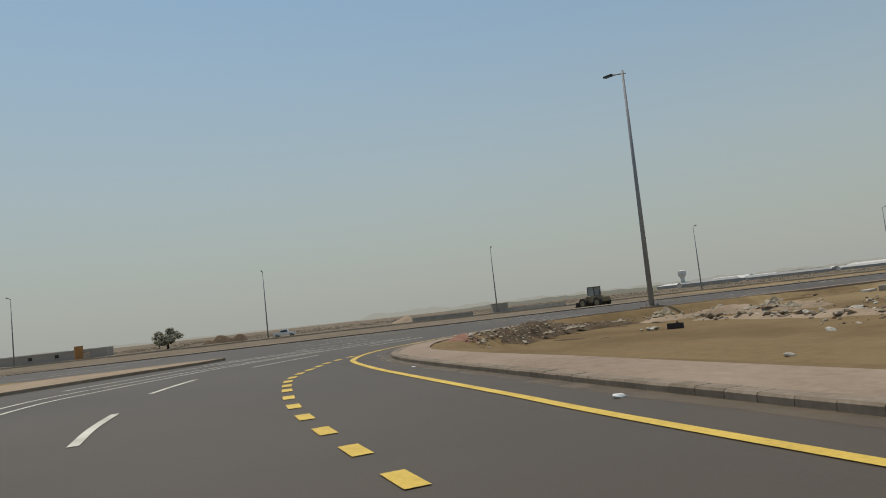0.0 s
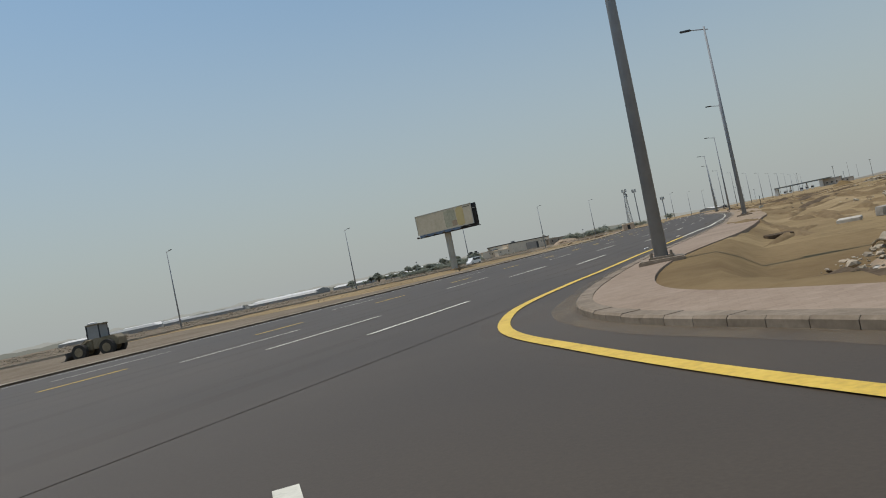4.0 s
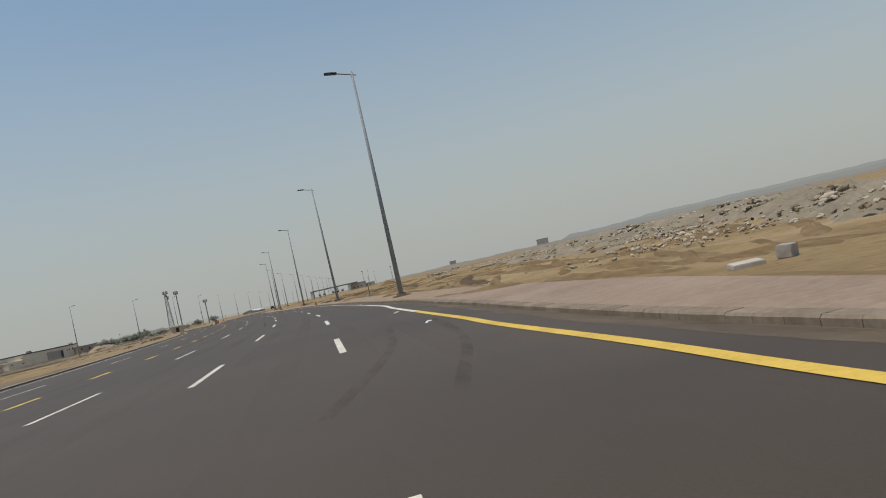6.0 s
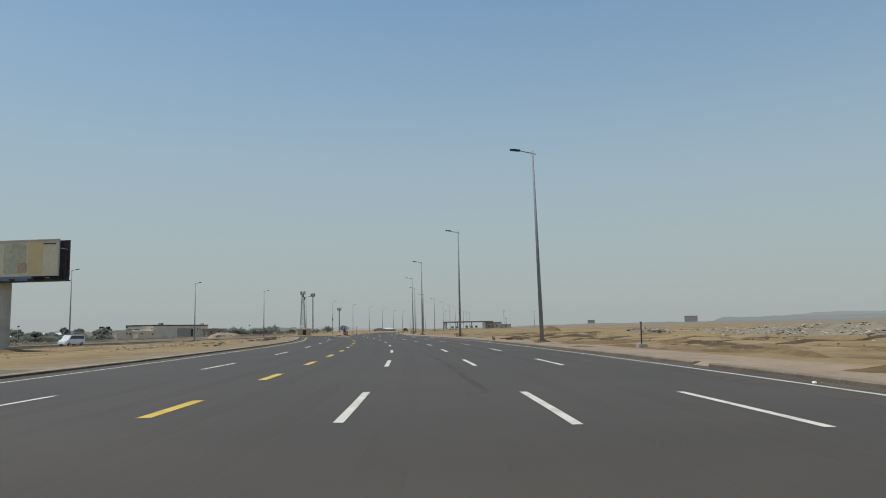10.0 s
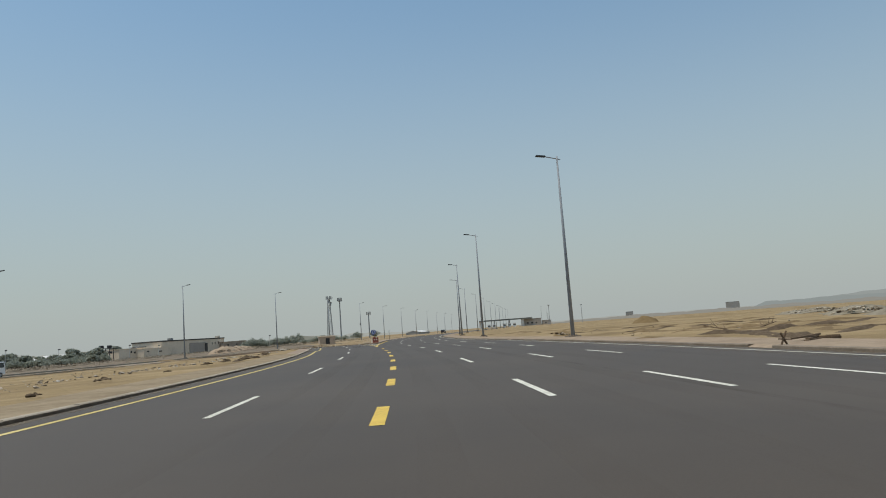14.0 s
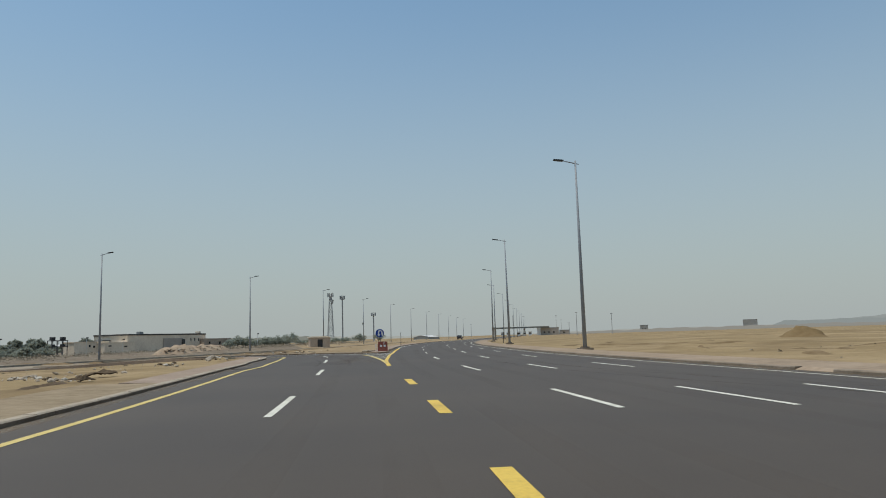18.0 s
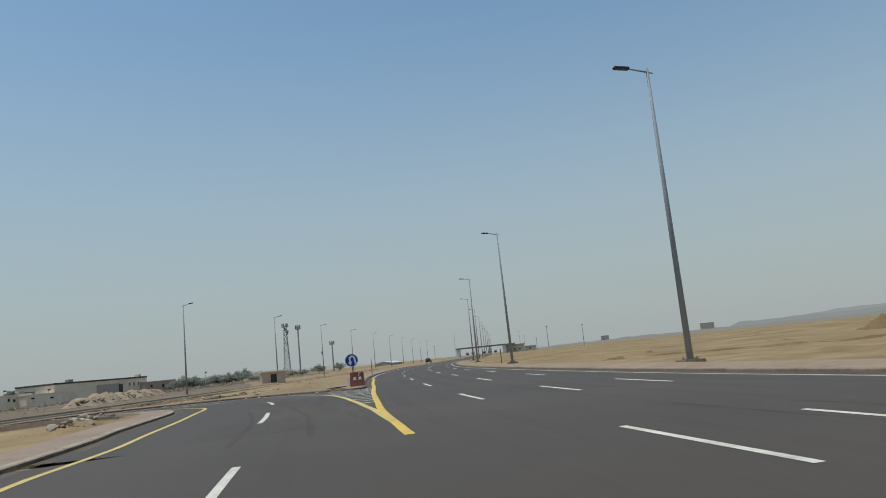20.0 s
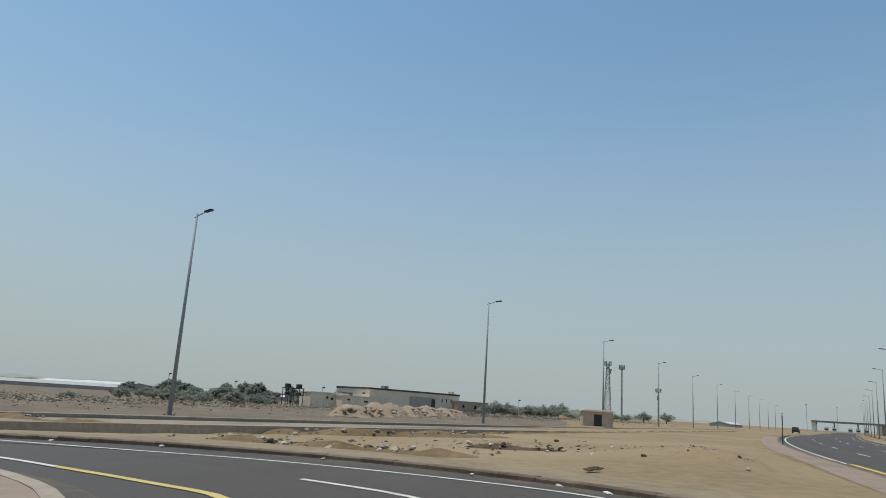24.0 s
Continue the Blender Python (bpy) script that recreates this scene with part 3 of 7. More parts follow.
stripe("edge_line", smooth_line([(-7.4, 151.5), (-8.3, 154.2), (-9.9, 157.7), (-12.6, 160.2), (-16, 161.1), (-20, 161.2), (-23.5, 160.5), (-27, 159.8)], 0.5), 0.16, M_WHITE, turn_road)
LX = spline([136, 140, 143, 146, 150, 152, 158], [-5.2, -5.58, -5.95, -6.28, -7.0, -7.45, -7.6])
for k in range(11):
    y = 138.2 + 1.74 * k
    xr, xe = -4.82 + 0.022 * k, -5.09 - 0.045 * min(k, 8)
    xl = float(LX(y + 0.6 + 0.14 * k)) + 0.04
    rows = ((xl, y + 0.45 + 0.15 * min(k, 9)), (xe, y), (xr, y + 0.3 + 0.05 * min(k, 8)))
    bm = bmesh.new()
    low = [bm.verts.new((x, v - (0.11, 0.16, 0.17)[n], 0.01)) for n, (x, v) in enumerate(rows)]
    top = [bm.verts.new((x, v + (0.11, 0.16, 0.17)[n], 0.01)) for n, (x, v) in enumerate(rows)]
    for n in (0, 1):
        bm.faces.new((low[n], low[n + 1], top[n + 1], top[n]))
    part("chevron", bm, M_WHITE, turn_road, "white hatched stripe")
for pts in ([(-8.6, 132.6), (-8.8, 135.6), (-9.1, 138.6)], [(-9.85, 146.2), (-10.15, 148.2), (-10.6, 150.2)], [(-13.8, 156.7), (-15.7, 157.9), (-17.7, 158.5)]):
    stripe("lane_dash", smooth_line(pts, 0.6), 0.17, M_WHITE, turn_road)


# ---- dust, tyre marks, stains and painted sheen on the asphalt ----
def film_material(name, colour, scale, stretch, low, high, most):
    """A thin broken film that lets the surface below show through."""
    m = material(name, [tuple(0.85 * c for c in colour), tuple(1.1 * c for c in colour)], 1.0, 8.0, 0.95, bump=0.1, spec=0.1, depth=0.003)
    n, l = m.node_tree.nodes, m.node_tree.links
    geo, mp, tex, rp = n.new("ShaderNodeNewGeometry"), n.new("ShaderNodeMapping"), n.new("ShaderNodeTexNoise"), n.new("ShaderNodeMapRange")
    mp.inputs["Scale"].default_value = stretch
    tex.inputs["Scale"].default_value, tex.inputs["Detail"].default_value, tex.inputs["Roughness"].default_value = scale, 6.0, 0.65
    rp.inputs["From Min"].default_value, rp.inputs["From Max"].default_value, rp.inputs["To Max"].default_value = low, high, most
    l.new(geo.outputs["Position"], mp.inputs["Vector"])
    l.new(mp.outputs[0], tex.inputs["Vector"])
    l.new(tex.outputs["Fac"], rp.inputs["Value"])
    l.new(rp.outputs[0], n["Principled BSDF"].inputs["Alpha"])
    return m


M_DUST = film_material("sand_dust", (0.27, 0.215, 0.15), 1.3, (1, 0.35, 1), 0.36, 0.70, 0.45)
M_DUST_THIN = film_material("thin_sand_dust", (0.24, 0.195, 0.14), 0.8, (1, 0.3, 1), 0.40, 0.78, 0.14)
M_DUST_FAR = film_material("sand_swept_dust", (0.33, 0.27, 0.20), 0.5, (0.6, 0.12, 1), 0.22, 0.52, 0.9)
M_MARK = film_material("tyre_rubber", (0.014, 0.013, 0.012), 2.5, (1, 0.2, 1), 0.40, 0.70, 0.22)
M_PALE_TRACK = film_material("worn_sheen_track", (0.13, 0.115, 0.098), 0.35, (1, 0.12, 1), 0.42, 0.75, 0.14)


def film(name, line, off, width, mat, parent, z=0.003):
    bm = bmesh.new()
    rnd = random.Random(len(line))
    a, b = [], []
    for k in range(len(line)):
        p, q = line[max(k - 1, 0)], line[min(k + 1, len(line) - 1)]
        d = Vector((q[0] - p[0], q[1] - p[1])).normalized()
        wob = 0.07 * width * (math.sin(0.7 * k) * 0.6 + math.sin(0.23 * k + 1) * 0.6 + rnd.uniform(-0.6, 0.6))
        e0, e1 = off - width / 2 + (wob if off < 0 else 0), off + width / 2 + (wob if off >= 0 else 0)
        a.append((line[k][0] + d.y * e0, line[k][1] - d.x * e0))
        b.append((line[k][0] + d.y * e1, line[k][1] - d.x * e1))
    sheet(bm, a, b, z)
    bmesh.ops.recalc_face_normals(bm, faces=bm.faces)
    if sum(f.normal.z for f in bm.faces) < 0:
        bmesh.ops.reverse_faces(bm, faces=bm.faces)
    ob = part(name, bm, mat, parent)
    ob.visible_shadow = False
    return ob


near_right = [q for q in RIGHT_KERB if q[1] < 260 and q[0] < 70]
film("dust_drift", near_right, -0.22, 0.40, M_DUST, slip_road, 0.0046)
film("dust_sheen_film", near_right, -0.86, 1.5, M_DUST_THIN, slip_road, 0.0034)
near_left = [q for q in LEFT_KERB if 0 < q[1] < 128 and q[0] > -16]
film("dust_drift", near_left, 0.20, 0.36, M_DUST, road, 0.0046)
film("dust_sheen_film", near_left, 0.55, 0.85, M_DUST_THIN, road, 0.0034)
turn_left = [q for q in LEFT_KERB if q[1] >= 126 and q[0] > -22]
film("dust_drift", turn_left, 0.25, 0.45, M_DUST, turn_road, 0.0046)
turn_far = [q for q in TURN_FAR if q[1] < 182 and q[0] > -23]
film("dust_drift", turn_far, 0.30, 0.55, M_DUST, turn_road, 0.0046)
far_side = [at(y, 3.9, FARSIDE) for y in np.arange(-120, 420, 8.0)]
dust = film("dust_sheen_film", far_side, 5.2, 10.0, M_DUST_FAR, far_road, FAR_Z + 0.004)
film("dust_drift", [at(y, 14.5, FARSIDE) for y in np.arange(-120, 420, 8.0)], 0.6, 3.6, M_DUST, far_road, FAR_Z + 0.008)
# worn wheel tracks of each lane
for off in (-5.9, -4.3, -2.4, -0.9, 0.9, 2.4, 4.2, 5.6, 7.2, 8.6):
    film("wheel_track", [at(y, off) for y in np.arange(-60, 300, 4.0)], 0, 0.55, M_PALE_TRACK, road, 0.0026)
for pts, w in (([(1.2, -38), (3.2, -32), (4.6, -25)], 0.2), ([(2.6, -38.5), (4.4, -33), (5.6, -26.5)], 0.18), ([(3.1, 122), (4.2, 114), (6.2, 106), (9, 98)], 0.22), ([(1.6, 124), (2.6, 115), (4.4, 107), (7, 99)], 0.2),
               ([(-6.5, 126), (-7.2, 134), (-8.6, 142)], 0.2), ([(-8.3, 125), (-8.9, 133), (-10.2, 141)], 0.18), ([(4.5, 30), (4.3, 52), (4.2, 70)], 0.2), ([(2.1, 8), (2.6, 22), (2.8, 40)], 0.2)):
    film("tyre_mark", smooth_line(pts, 0.8), 0, w, M_MARK, slip_road if pts[0][1] < 0 else road, 0.0042)
# pale films put the turning lane's sky sheen into its colour
film("dust_sheen_film", smooth_line([(-7.2, 128), (-8.6, 136), (-10, 146), (-12.6, 153.5), (-17, 158.6), (-22, 160)], 1.0), 0, 6.0, M_PALE_TRACK, turn_road, 0.0022)
film("dust_sheen_film", smooth_line([(-7.2, 128), (-8.6, 136), (-10, 146), (-12.6, 153.5), (-17, 158.6), (-22, 160)], 1.0), 1.0, 3.0, M_PALE_TRACK, turn_road, 0.003)


# ---- street lamps ----
def street_lamp(height, label, group):
    lamp = thing("street_lamp", label, "street lamp", group=group)
    bm = bmesh.new()
    box(bm, (0, 0, 0.08), (1.1, 1.1, 0.26), 0.03)
    part("plinth", bm, M_KERB, lamp, "brownish concrete plinth")
    bm = bmesh.new()
    box(bm, (0, 0, 0.235), (0.62, 0.62, 0.05), 0.008)
    part("base_plate", bm, M_DUSTY_STEEL, lamp, "dust-caked steel base plate")
    for sx in (-1, 1):
        for sy in (-1, 1):
            bm = bmesh.new()
            rod(bm, (0.24 * sx, 0.24 * sy, 0.25), (0.24 * sx, 0.24 * sy, 0.36), 0.035, 0.03, 6)
            part("bolt", bm, M_DUSTY_STEEL, lamp)
    bm = bmesh.new()
    rod(bm, (0, 0, 0.25), (0, 0, height), 0.168, 0.07, 14)
    part("pole", bm, M_STEEL, lamp, smooth=True)
    bm = bmesh.new()
    box(bm, (0, 0.165, 1.1), (0.13, 0.05, 0.45), 0.01)
    part("service_door", bm, M_STEEL, lamp)
    bm = bmesh.new()
    rod(bm, (0.28, 0, height - 0.3), (0, 0, height - 0.22), 0.035, 0.04, 8)
    rod(bm, (0, 0, height - 0.22), (-1.05, 0, height + 0.01), 0.05, 0.04, 8)
    part("arm", bm, M_STEEL, lamp)
    bm = bmesh.new()
    box(bm, (-1.4, 0, height + 0.06), (0.85, 0.34, 0.13), 0.04, Matrix.Rotation(0.10, 4, "Y"))
    part("lamp_head", bm, M_HEAD, lamp, "flat dark lamp head")
    return lamp


first = street_lamp(15.33, "tall grey steel street lamp, single arm, on the paved walk", "lamps along the carriageway")
NEAR_LAMPS = [(6.72, -42.02), (10.77, 0.0), (13.04, 47.93), (12.67, 95.21), (10.77, 142.46), (11.8, 189.93), (15.42, 237.92), (21.88, 284.45)]
LEAN = {0: 0.8, 2: -1.0, 5: -0.6}  # three poles stand a little out of plumb
NEAR_LAMPS += [at(y, 12.5) for y in (331, 377, 423, 469, 515, 561, 607, 653)]
for k, (x, y) in enumerate(NEAR_LAMPS):
    s = float(MIDDLE(y + 1) - MIDDLE(y - 1)) / 2
    m = pose(x, y, 0.0, 0, LEAN.get(k, 0.0), -math.degrees(math.atan(s)) if k else 2)
    if k:
        copy_thing(first, m)
    else:
        first.matrix_world = m
other = street_lamp(15.42, "tall grey steel street lamp, single arm, beyond the far carriageway", "lamps along the far carriageway")
FAR_LAMPS = [(-142, -98), (-122.98, -45.26), (-105.96, 4.73), (-89.86, 51.25), (-75.34, 98.05), (-60.91, 146.28), (-46.69, 191.03), (-34.74, 234.41), (-24.84, 279.08), (-16.83, 326.88)]
FAR_LAMPS += [at(y, 0, FARSIDE) for y in (374, 420, 466, 512, 558, 604, 650)]
for k, (x, y) in enumerate(FAR_LAMPS):
    s = float(FARSIDE(y + 1) - FARSIDE(y - 1)) / 2
    m = pose(x, y, FAR_Z - 0.05, 0, 0, 180 - math.degrees(math.atan(s)))
    if k:
        copy_thing(other, m)
    else:
        other.matrix_world = m


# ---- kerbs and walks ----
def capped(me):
    """Dark kerbs get a pale top; the shade of their sides is put into the colour."""
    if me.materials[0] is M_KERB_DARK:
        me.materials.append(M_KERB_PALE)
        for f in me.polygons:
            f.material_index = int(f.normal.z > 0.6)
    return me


def kerb_run(name, label, line, side, z=None, top=0.17, stones=(), mat=None, dropped=()):
    """Concrete kerb along a line; side: +1 when the kerb lies to the right of the line. Stones in the given stretch are pieces of their own."""
    run = thing(name, label, "kerb", kind="structure")
    z = z or (lambda x, y: 0.0)
    inner = line
    outer = beside(line, 0.28 * side)
    bm = bmesh.new()
    block = bmesh.new()
    # one shared stone, 0.86 m long along +y, lying to its right
    prof = [(0.0, -0.2), (0.0, top - 0.03), (0.03, top), (0.28, top), (0.28, -0.2)]
    vs = [[block.verts.new((px * side, y, pz)) for px, pz in prof] for y in (-0.43, 0.43)]
    for k in range(4):
        block.faces.new((vs[0][k], vs[0][k + 1], vs[1][k + 1], vs[1][k]))
    block.faces.new(vs[0])
    block.faces.new(vs[1][::-1])
    bmesh.ops.recalc_face_normals(block, faces=block.faces)
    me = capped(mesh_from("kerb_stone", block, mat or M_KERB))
    rnd = random.Random(len(line))
    count = 0
    k = 0
    while k < len(line) - 1:
        a, b = Vector(line[k]), Vector(line[k + 1])
        mid, length = (a + b) / 2, (b - a).length
        if any(y0 <= mid.y <= y1 for y0, y1 in dropped):
            ramp = bmesh.new()
            foot = [ramp.verts.new((*q, z(*q) + 0.012)) for q in (line[k], line[k + 1])]
            head = [ramp.verts.new((*q, z(*p) + top - 0.004)) for p, q in ((line[k], outer[k]), (line[k + 1], outer[k + 1]))]
            low = [ramp.verts.new((v.co.x, v.co.y, -0.2)) for v in foot + head]
            for ring in ((foot[0], foot[1], head[1], head[0]), (foot[0], low[0], low[1], foot[1]), (foot[0], head[0], low[2], low[0]), (foot[1], low[1], low[3], head[1])):
                ramp.faces.new(ring)
            bmesh.ops.recalc_face_normals(ramp, faces=ramp.faces)
            part("kerb_ramp", ramp, M_VERGE, run, "pale sloping dropped kerb stone")
            k += 1
            continue
        own = length < 1.1 and count < 300 and any(x0 <= mid.x <= x1 and y0 <= mid.y <= y1 for x0, x1, y0, y1 in stones)
        if own:
            ob = new("kerb_stone", me)
            ob.parent = run
            ob.matrix_world = pose(mid.x, mid.y, z(mid.x, mid.y) + rnd.uniform(-0.005, 0.005), rnd.uniform(-0.3, 0.3), rnd.uniform(-0.4, 0.4), math.degrees(math.atan2(-(b - a).x, (b - a).y)) + rnd.uniform(-0.35, 0.35)) @ Matrix.Diagonal((1, max(length - 0.009, 0.2) / 0.86, 1, 1))
            count += 1
        else:
            pr = []
            for q, r in ((line[k], outer[k]), (line[k + 1], outer[k + 1])):
                zz = z(*q)
                dx, dy = (r[0] - q[0]) / 0.28, (r[1] - q[1]) / 0.28
                pr.append([bm.verts.new((q[0] + dx * px, q[1] + dy * px, zz + pz)) for px, pz in prof])
            for j in range(4):
                bm.faces.new((pr[0][j], pr[0][j + 1], pr[1][j + 1], pr[1][j]))
            for q, ring in zip((line[k], line[k + 1]), pr):
                if any(min(abs(q[1] - y0), abs(q[1] - y1)) < 0.01 for y0, y1 in dropped):
                    bm.faces.new(ring)
        k += 1
    if bm.verts:
        bmesh.ops.recalc_face_normals(bm, faces=bm.faces)
        length = tagged(part("kerb_length", bm, mat or M_KERB, run), kind="stuff")
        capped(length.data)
    else:
        bm.free()
    return run


def walk_strip(name, label, line, side, width, mat=None, z=None, back=0.0, rise=0.155):
    """Paving behind a kerb, with a low back kerb where the ground behind lies deeper."""
    z = z or (lambda x, y: 0.0)
    bm = bmesh.new()
    wide = [width(*q) if callable(width) else width for q in line]
    full = beside(line, side)
    step = lambda r: [(q[0] + (f[0] - q[0]) * (0.28 + w * r), q[1] + (f[1] - q[1]) * (0.28 + w * r)) for q, f, w in zip(line, full, wide)]
    rows = [step(k / 3) for k in range(4)]
    grid = [[bm.verts.new((*q, z(*p) + rise + 0.012 * k)) for p, q in zip(line, row)] for k, row in enumerate(rows)]
    for ra, rb in zip(grid, grid[1:]):
        for k in range(len(line) - 1):
            bm.faces.new((ra[k], ra[k + 1], rb[k + 1], rb[k]))
    skirt = [bm.verts.new((*q, z(*p) - 0.05)) for p, q in zip(line, rows[0])]
    for k in range(len(line) - 1):
        bm.faces.new((skirt[k], skirt[k + 1], grid[0][k + 1], grid[0][k]))
    if back:
        drop = [bm.verts.new((*q, z(*p) + 0.16 - back)) for p, q in zip(line, step(1.04))]
        for k in range(len(line) - 1):
            bm.faces.new((grid[-1][k], grid[-1][k + 1], drop[k + 1], drop[k]))
    bmesh.ops.recalc_face_normals(bm, faces=bm.faces)
    if sum(f.normal.z for f in bm.faces) < 0:
        bmesh.ops.reverse_faces(bm, faces=bm.faces)
    ob = new(name, mesh_from(name, bm, mat or M_PAVER))
    return tagged(ob, label, "pavement", kind="structure")


def corner_width(x, y):
    """The walk is narrow along the slip road and round the nose, and widens at the first lamp."""
    k = min(max((y + 45) / 15, 0), 1)
    j = min(max((x - 20) / 10, 0), 1)
    return 1.08 + 1.35 * k * k * (3 - 2 * k) + 0.35 * j


DROPPED = ((14.7, 15.9), (60.7, 62.4), (107.4, 109.3))
run = [q for q in RIGHT_KERB if q[1] < 300]
for edge in [y for pair in DROPPED for y in pair]:
    k = next(k for k, q in enumerate(run) if q[1] > edge)
    f = (edge - run[k - 1][1]) / (run[k][1] - run[k - 1][1])
    run.insert(k, (run[k - 1][0] + f * (run[k][0] - run[k - 1][0]), edge))
split_at = next(k for k, q in enumerate(run) if q[1] > 17)
low, high = run[:split_at + 1], run[split_at:]
kerb_run("kerb_corner", "weathered concrete kerb round the corner island", low, 1, top=0.108, stones=((3, 52, -70, 14),), dropped=DROPPED)
kerb_run("kerb_right", "weathered concrete kerb along the paved walk", high, 1, top=0.108, stones=((5, 16, 19, 110),), dropped=DROPPED)
kerb_run("kerb_left", "concrete kerb along the sand median, shade painted on its sides", LEFT_KERB, -1, z=lambda x, y: turn_z(x), top=0.115, mat=M_KERB_DARK, stones=((-20, -8, -30, 158),))
kerb_run("kerb_turn", "broken dark concrete kerb round the median point", [q for q in TURN_FAR if q[1] < 300], -1, z=lambda x, y: turn_z(x), top=0.105, mat=M_KERB_BROWN, stones=((-28, -4, 154, 186),))
kerb_run("kerb_median_south", "low concrete kerb of the far carriageway", MEDIAN_S, 1, z=lambda x, y: FAR_Z + 0.02, top=0.24, mat=M_KERB_PALE)
kerb_run("kerb_median_north", "low concrete kerb of the far carriageway", MEDIAN_N, 1, z=lambda x, y: FAR_Z + 0.02, top=0.42, mat=M_KERB_PALE)
kerb_run("kerb_far", "low concrete kerb beyond the far carriageway", FAR_KERB, -1, z=lambda x, y: FAR_Z, top=0.24, mat=M_KERB_PALE)
walk_strip("pavement_right", "pink block-paved walk round the corner and beside the carriageway", [q for q in RIGHT_KERB if q[1] < -10], 1, corner_width, back=0.95, rise=0.096)
walk_strip("pavement_right_sandy", "walk beside the carriageway under drifted tan sand", [q for q in RIGHT_KERB if -14 < q[1] < 300], 1, corner_width, M_WALK_SAND, back=0.95, rise=0.098)
walk_strip("pavement_turn", "pink block-paved walk round the turning lane", [q for q in LEFT_KERB if q[1] > 112], -1, 1.4, z=lambda x, y: turn_z(x), back=0.4, rise=0.105)
walk_strip("pavement_point", "pink block-paved walk on the median point", [q for q in TURN_FAR if q[0] > -7.2 and q[1] < 260], -1, 1.5, back=0.25, rise=0.094)
walk_strip("verge_left", "trodden sand verge behind the kerb", [q for q in LEFT_KERB if 20 < q[1] < 113], -1, 2.6, M_VERGE_TAN, back=0.3, rise=0.104)
walk_strip("verge_left_south", "dusty grey soil verge behind the kerb", [q for q in LEFT_KERB if q[1] < 21.5], -1, 2.2, M_SCRUB_BED, back=0.3, rise=0.103)
walk_strip("verge_far", "trodden sand verge behind the far kerb", FAR_KERB, -1, 2.2, M_SCRUB_BED, z=lambda x, y: FAR_Z, back=0.3)
walk_strip("verge_median", "trodden sand verge along the median", [q for q in TURN_FAR if q[0] < -7.5 and q[1] < 175], -1, 1.6, M_VERGE_TAN, z=lambda x, y: turn_z(x), back=0.3, rise=0.094)
# raised point between slip road and carriageway
bm = bmesh.new()
tip = [(2.6, -67.3), (4.4, -68.5), (7.2, -71.8), (10.4, -75.2), (14.5, -79.2), (22, -84.2), (60, -86.4), (60, -97), (16, -97), (5.5, -84), (1.5, -75), (1.6, -69)]
up = [bm.verts.new((*q, 0.13)) for q in tip]
dn = [bm.verts.new((*q, -0.1)) for q in tip]
bm.faces.new(up)
for k in range(len(tip)):
    bm.faces.new((up[k], dn[k], dn[(k + 1) % len(tip)], up[(k + 1) % len(tip)]))
bmesh.ops.recalc_face_normals(bm, faces=bm.faces)
tagged(new("pavement_point_south", mesh_from("pavement_point_south", bm, M_VERGE)), "sandy raised point with a kerb between two roads", "traffic island", kind="structure")

# ---- more materials ----
M_POSTER = material("faded_poster", [(0.40, 0.36, 0.27), (0.47, 0.42, 0.32), (0.53, 0.48, 0.38)], 0.25, 1.5, 0.7, bump=0.05)
M_POSTER_GREEN = material("faded_green_print", [(0.25, 0.26, 0.19), (0.33, 0.33, 0.25), (0.40, 0.38, 0.29)], 0.5, 2.0, 0.7, bump=0.05)
M_POSTER_YELLOW = material("faded_yellow_print", [(0.43, 0.355, 0.17), (0.49, 0.405, 0.215)], 0.4, 2.0, 0.7, bump=0.05)
M_POSTER_BROWN = material("faded_brown_print", [(0.24, 0.18, 0.13), (0.36, 0.29, 0.21)], 0.9, 3.0, 0.7, bump=0.05)
M_DARK = material("dark_paint", [(0.02, 0.02, 0.022), (0.045, 0.045, 0.048)], 2, 14, 0.6, bump=0.05)
M_FASCIA = material("blue_grey_sheet", [(0.07, 0.11, 0.17), (0.11, 0.16, 0.23)], 0.8, 6, 0.5, bump=0.05)
M_COLUMN = material("grey_painted_steel", [(0.30, 0.29, 0.26), (0.38, 0.37, 0.33), (0.44, 0.43, 0.39)], 0.7, 6, 0.7, bump=0.1)
M_BLUE = material("blue_sign_film", [(0.006, 0.035, 0.21), (0.012, 0.055, 0.30)], 3, 20, 0.4, bump=0.02)
M_SIGN_WHITE = material("white_sign_film", [(0.62, 0.63, 0.62), (0.76, 0.77, 0.76)], 3, 20, 0.45, bump=0.02)
M_RED = material("dusty_red_plastic", [(0.16, 0.040, 0.028), (0.24, 0.065, 0.045), (0.30, 0.12, 0.085)], 2.5, 11, 0.65, bump=0.15, depth=0.006)
M_WALL = material("beige_render", [(0.60, 0.50, 0.385), (0.70, 0.595, 0.465), (0.77, 0.665, 0.53)], 0.2, 1.6, 0.92, bump=0.2)
M_WALL_GREY = material("grey_stone_cladding", [(0.33, 0.29, 0.25), (0.42, 0.37, 0.32)], 0.3, 2.2, 0.9, bump=0.3)
M_WALL_BROWN = material("brown_stone_cladding", [(0.34, 0.26, 0.195), (0.43, 0.335, 0.255), (0.50, 0.40, 0.315)], 0.5, 4, 0.9, bump=0.3)
M_ROOF = material("dark_roof_sheet", [(0.055, 0.052, 0.048), (0.09, 0.085, 0.078)], 0.3, 3, 0.8, bump=0.1)
M_WHITE_WALL = material("dusty_white_paint", [(0.50, 0.48, 0.45), (0.60, 0.585, 0.55), (0.68, 0.665, 0.64)], 0.4, 4, 0.7, bump=0.1)
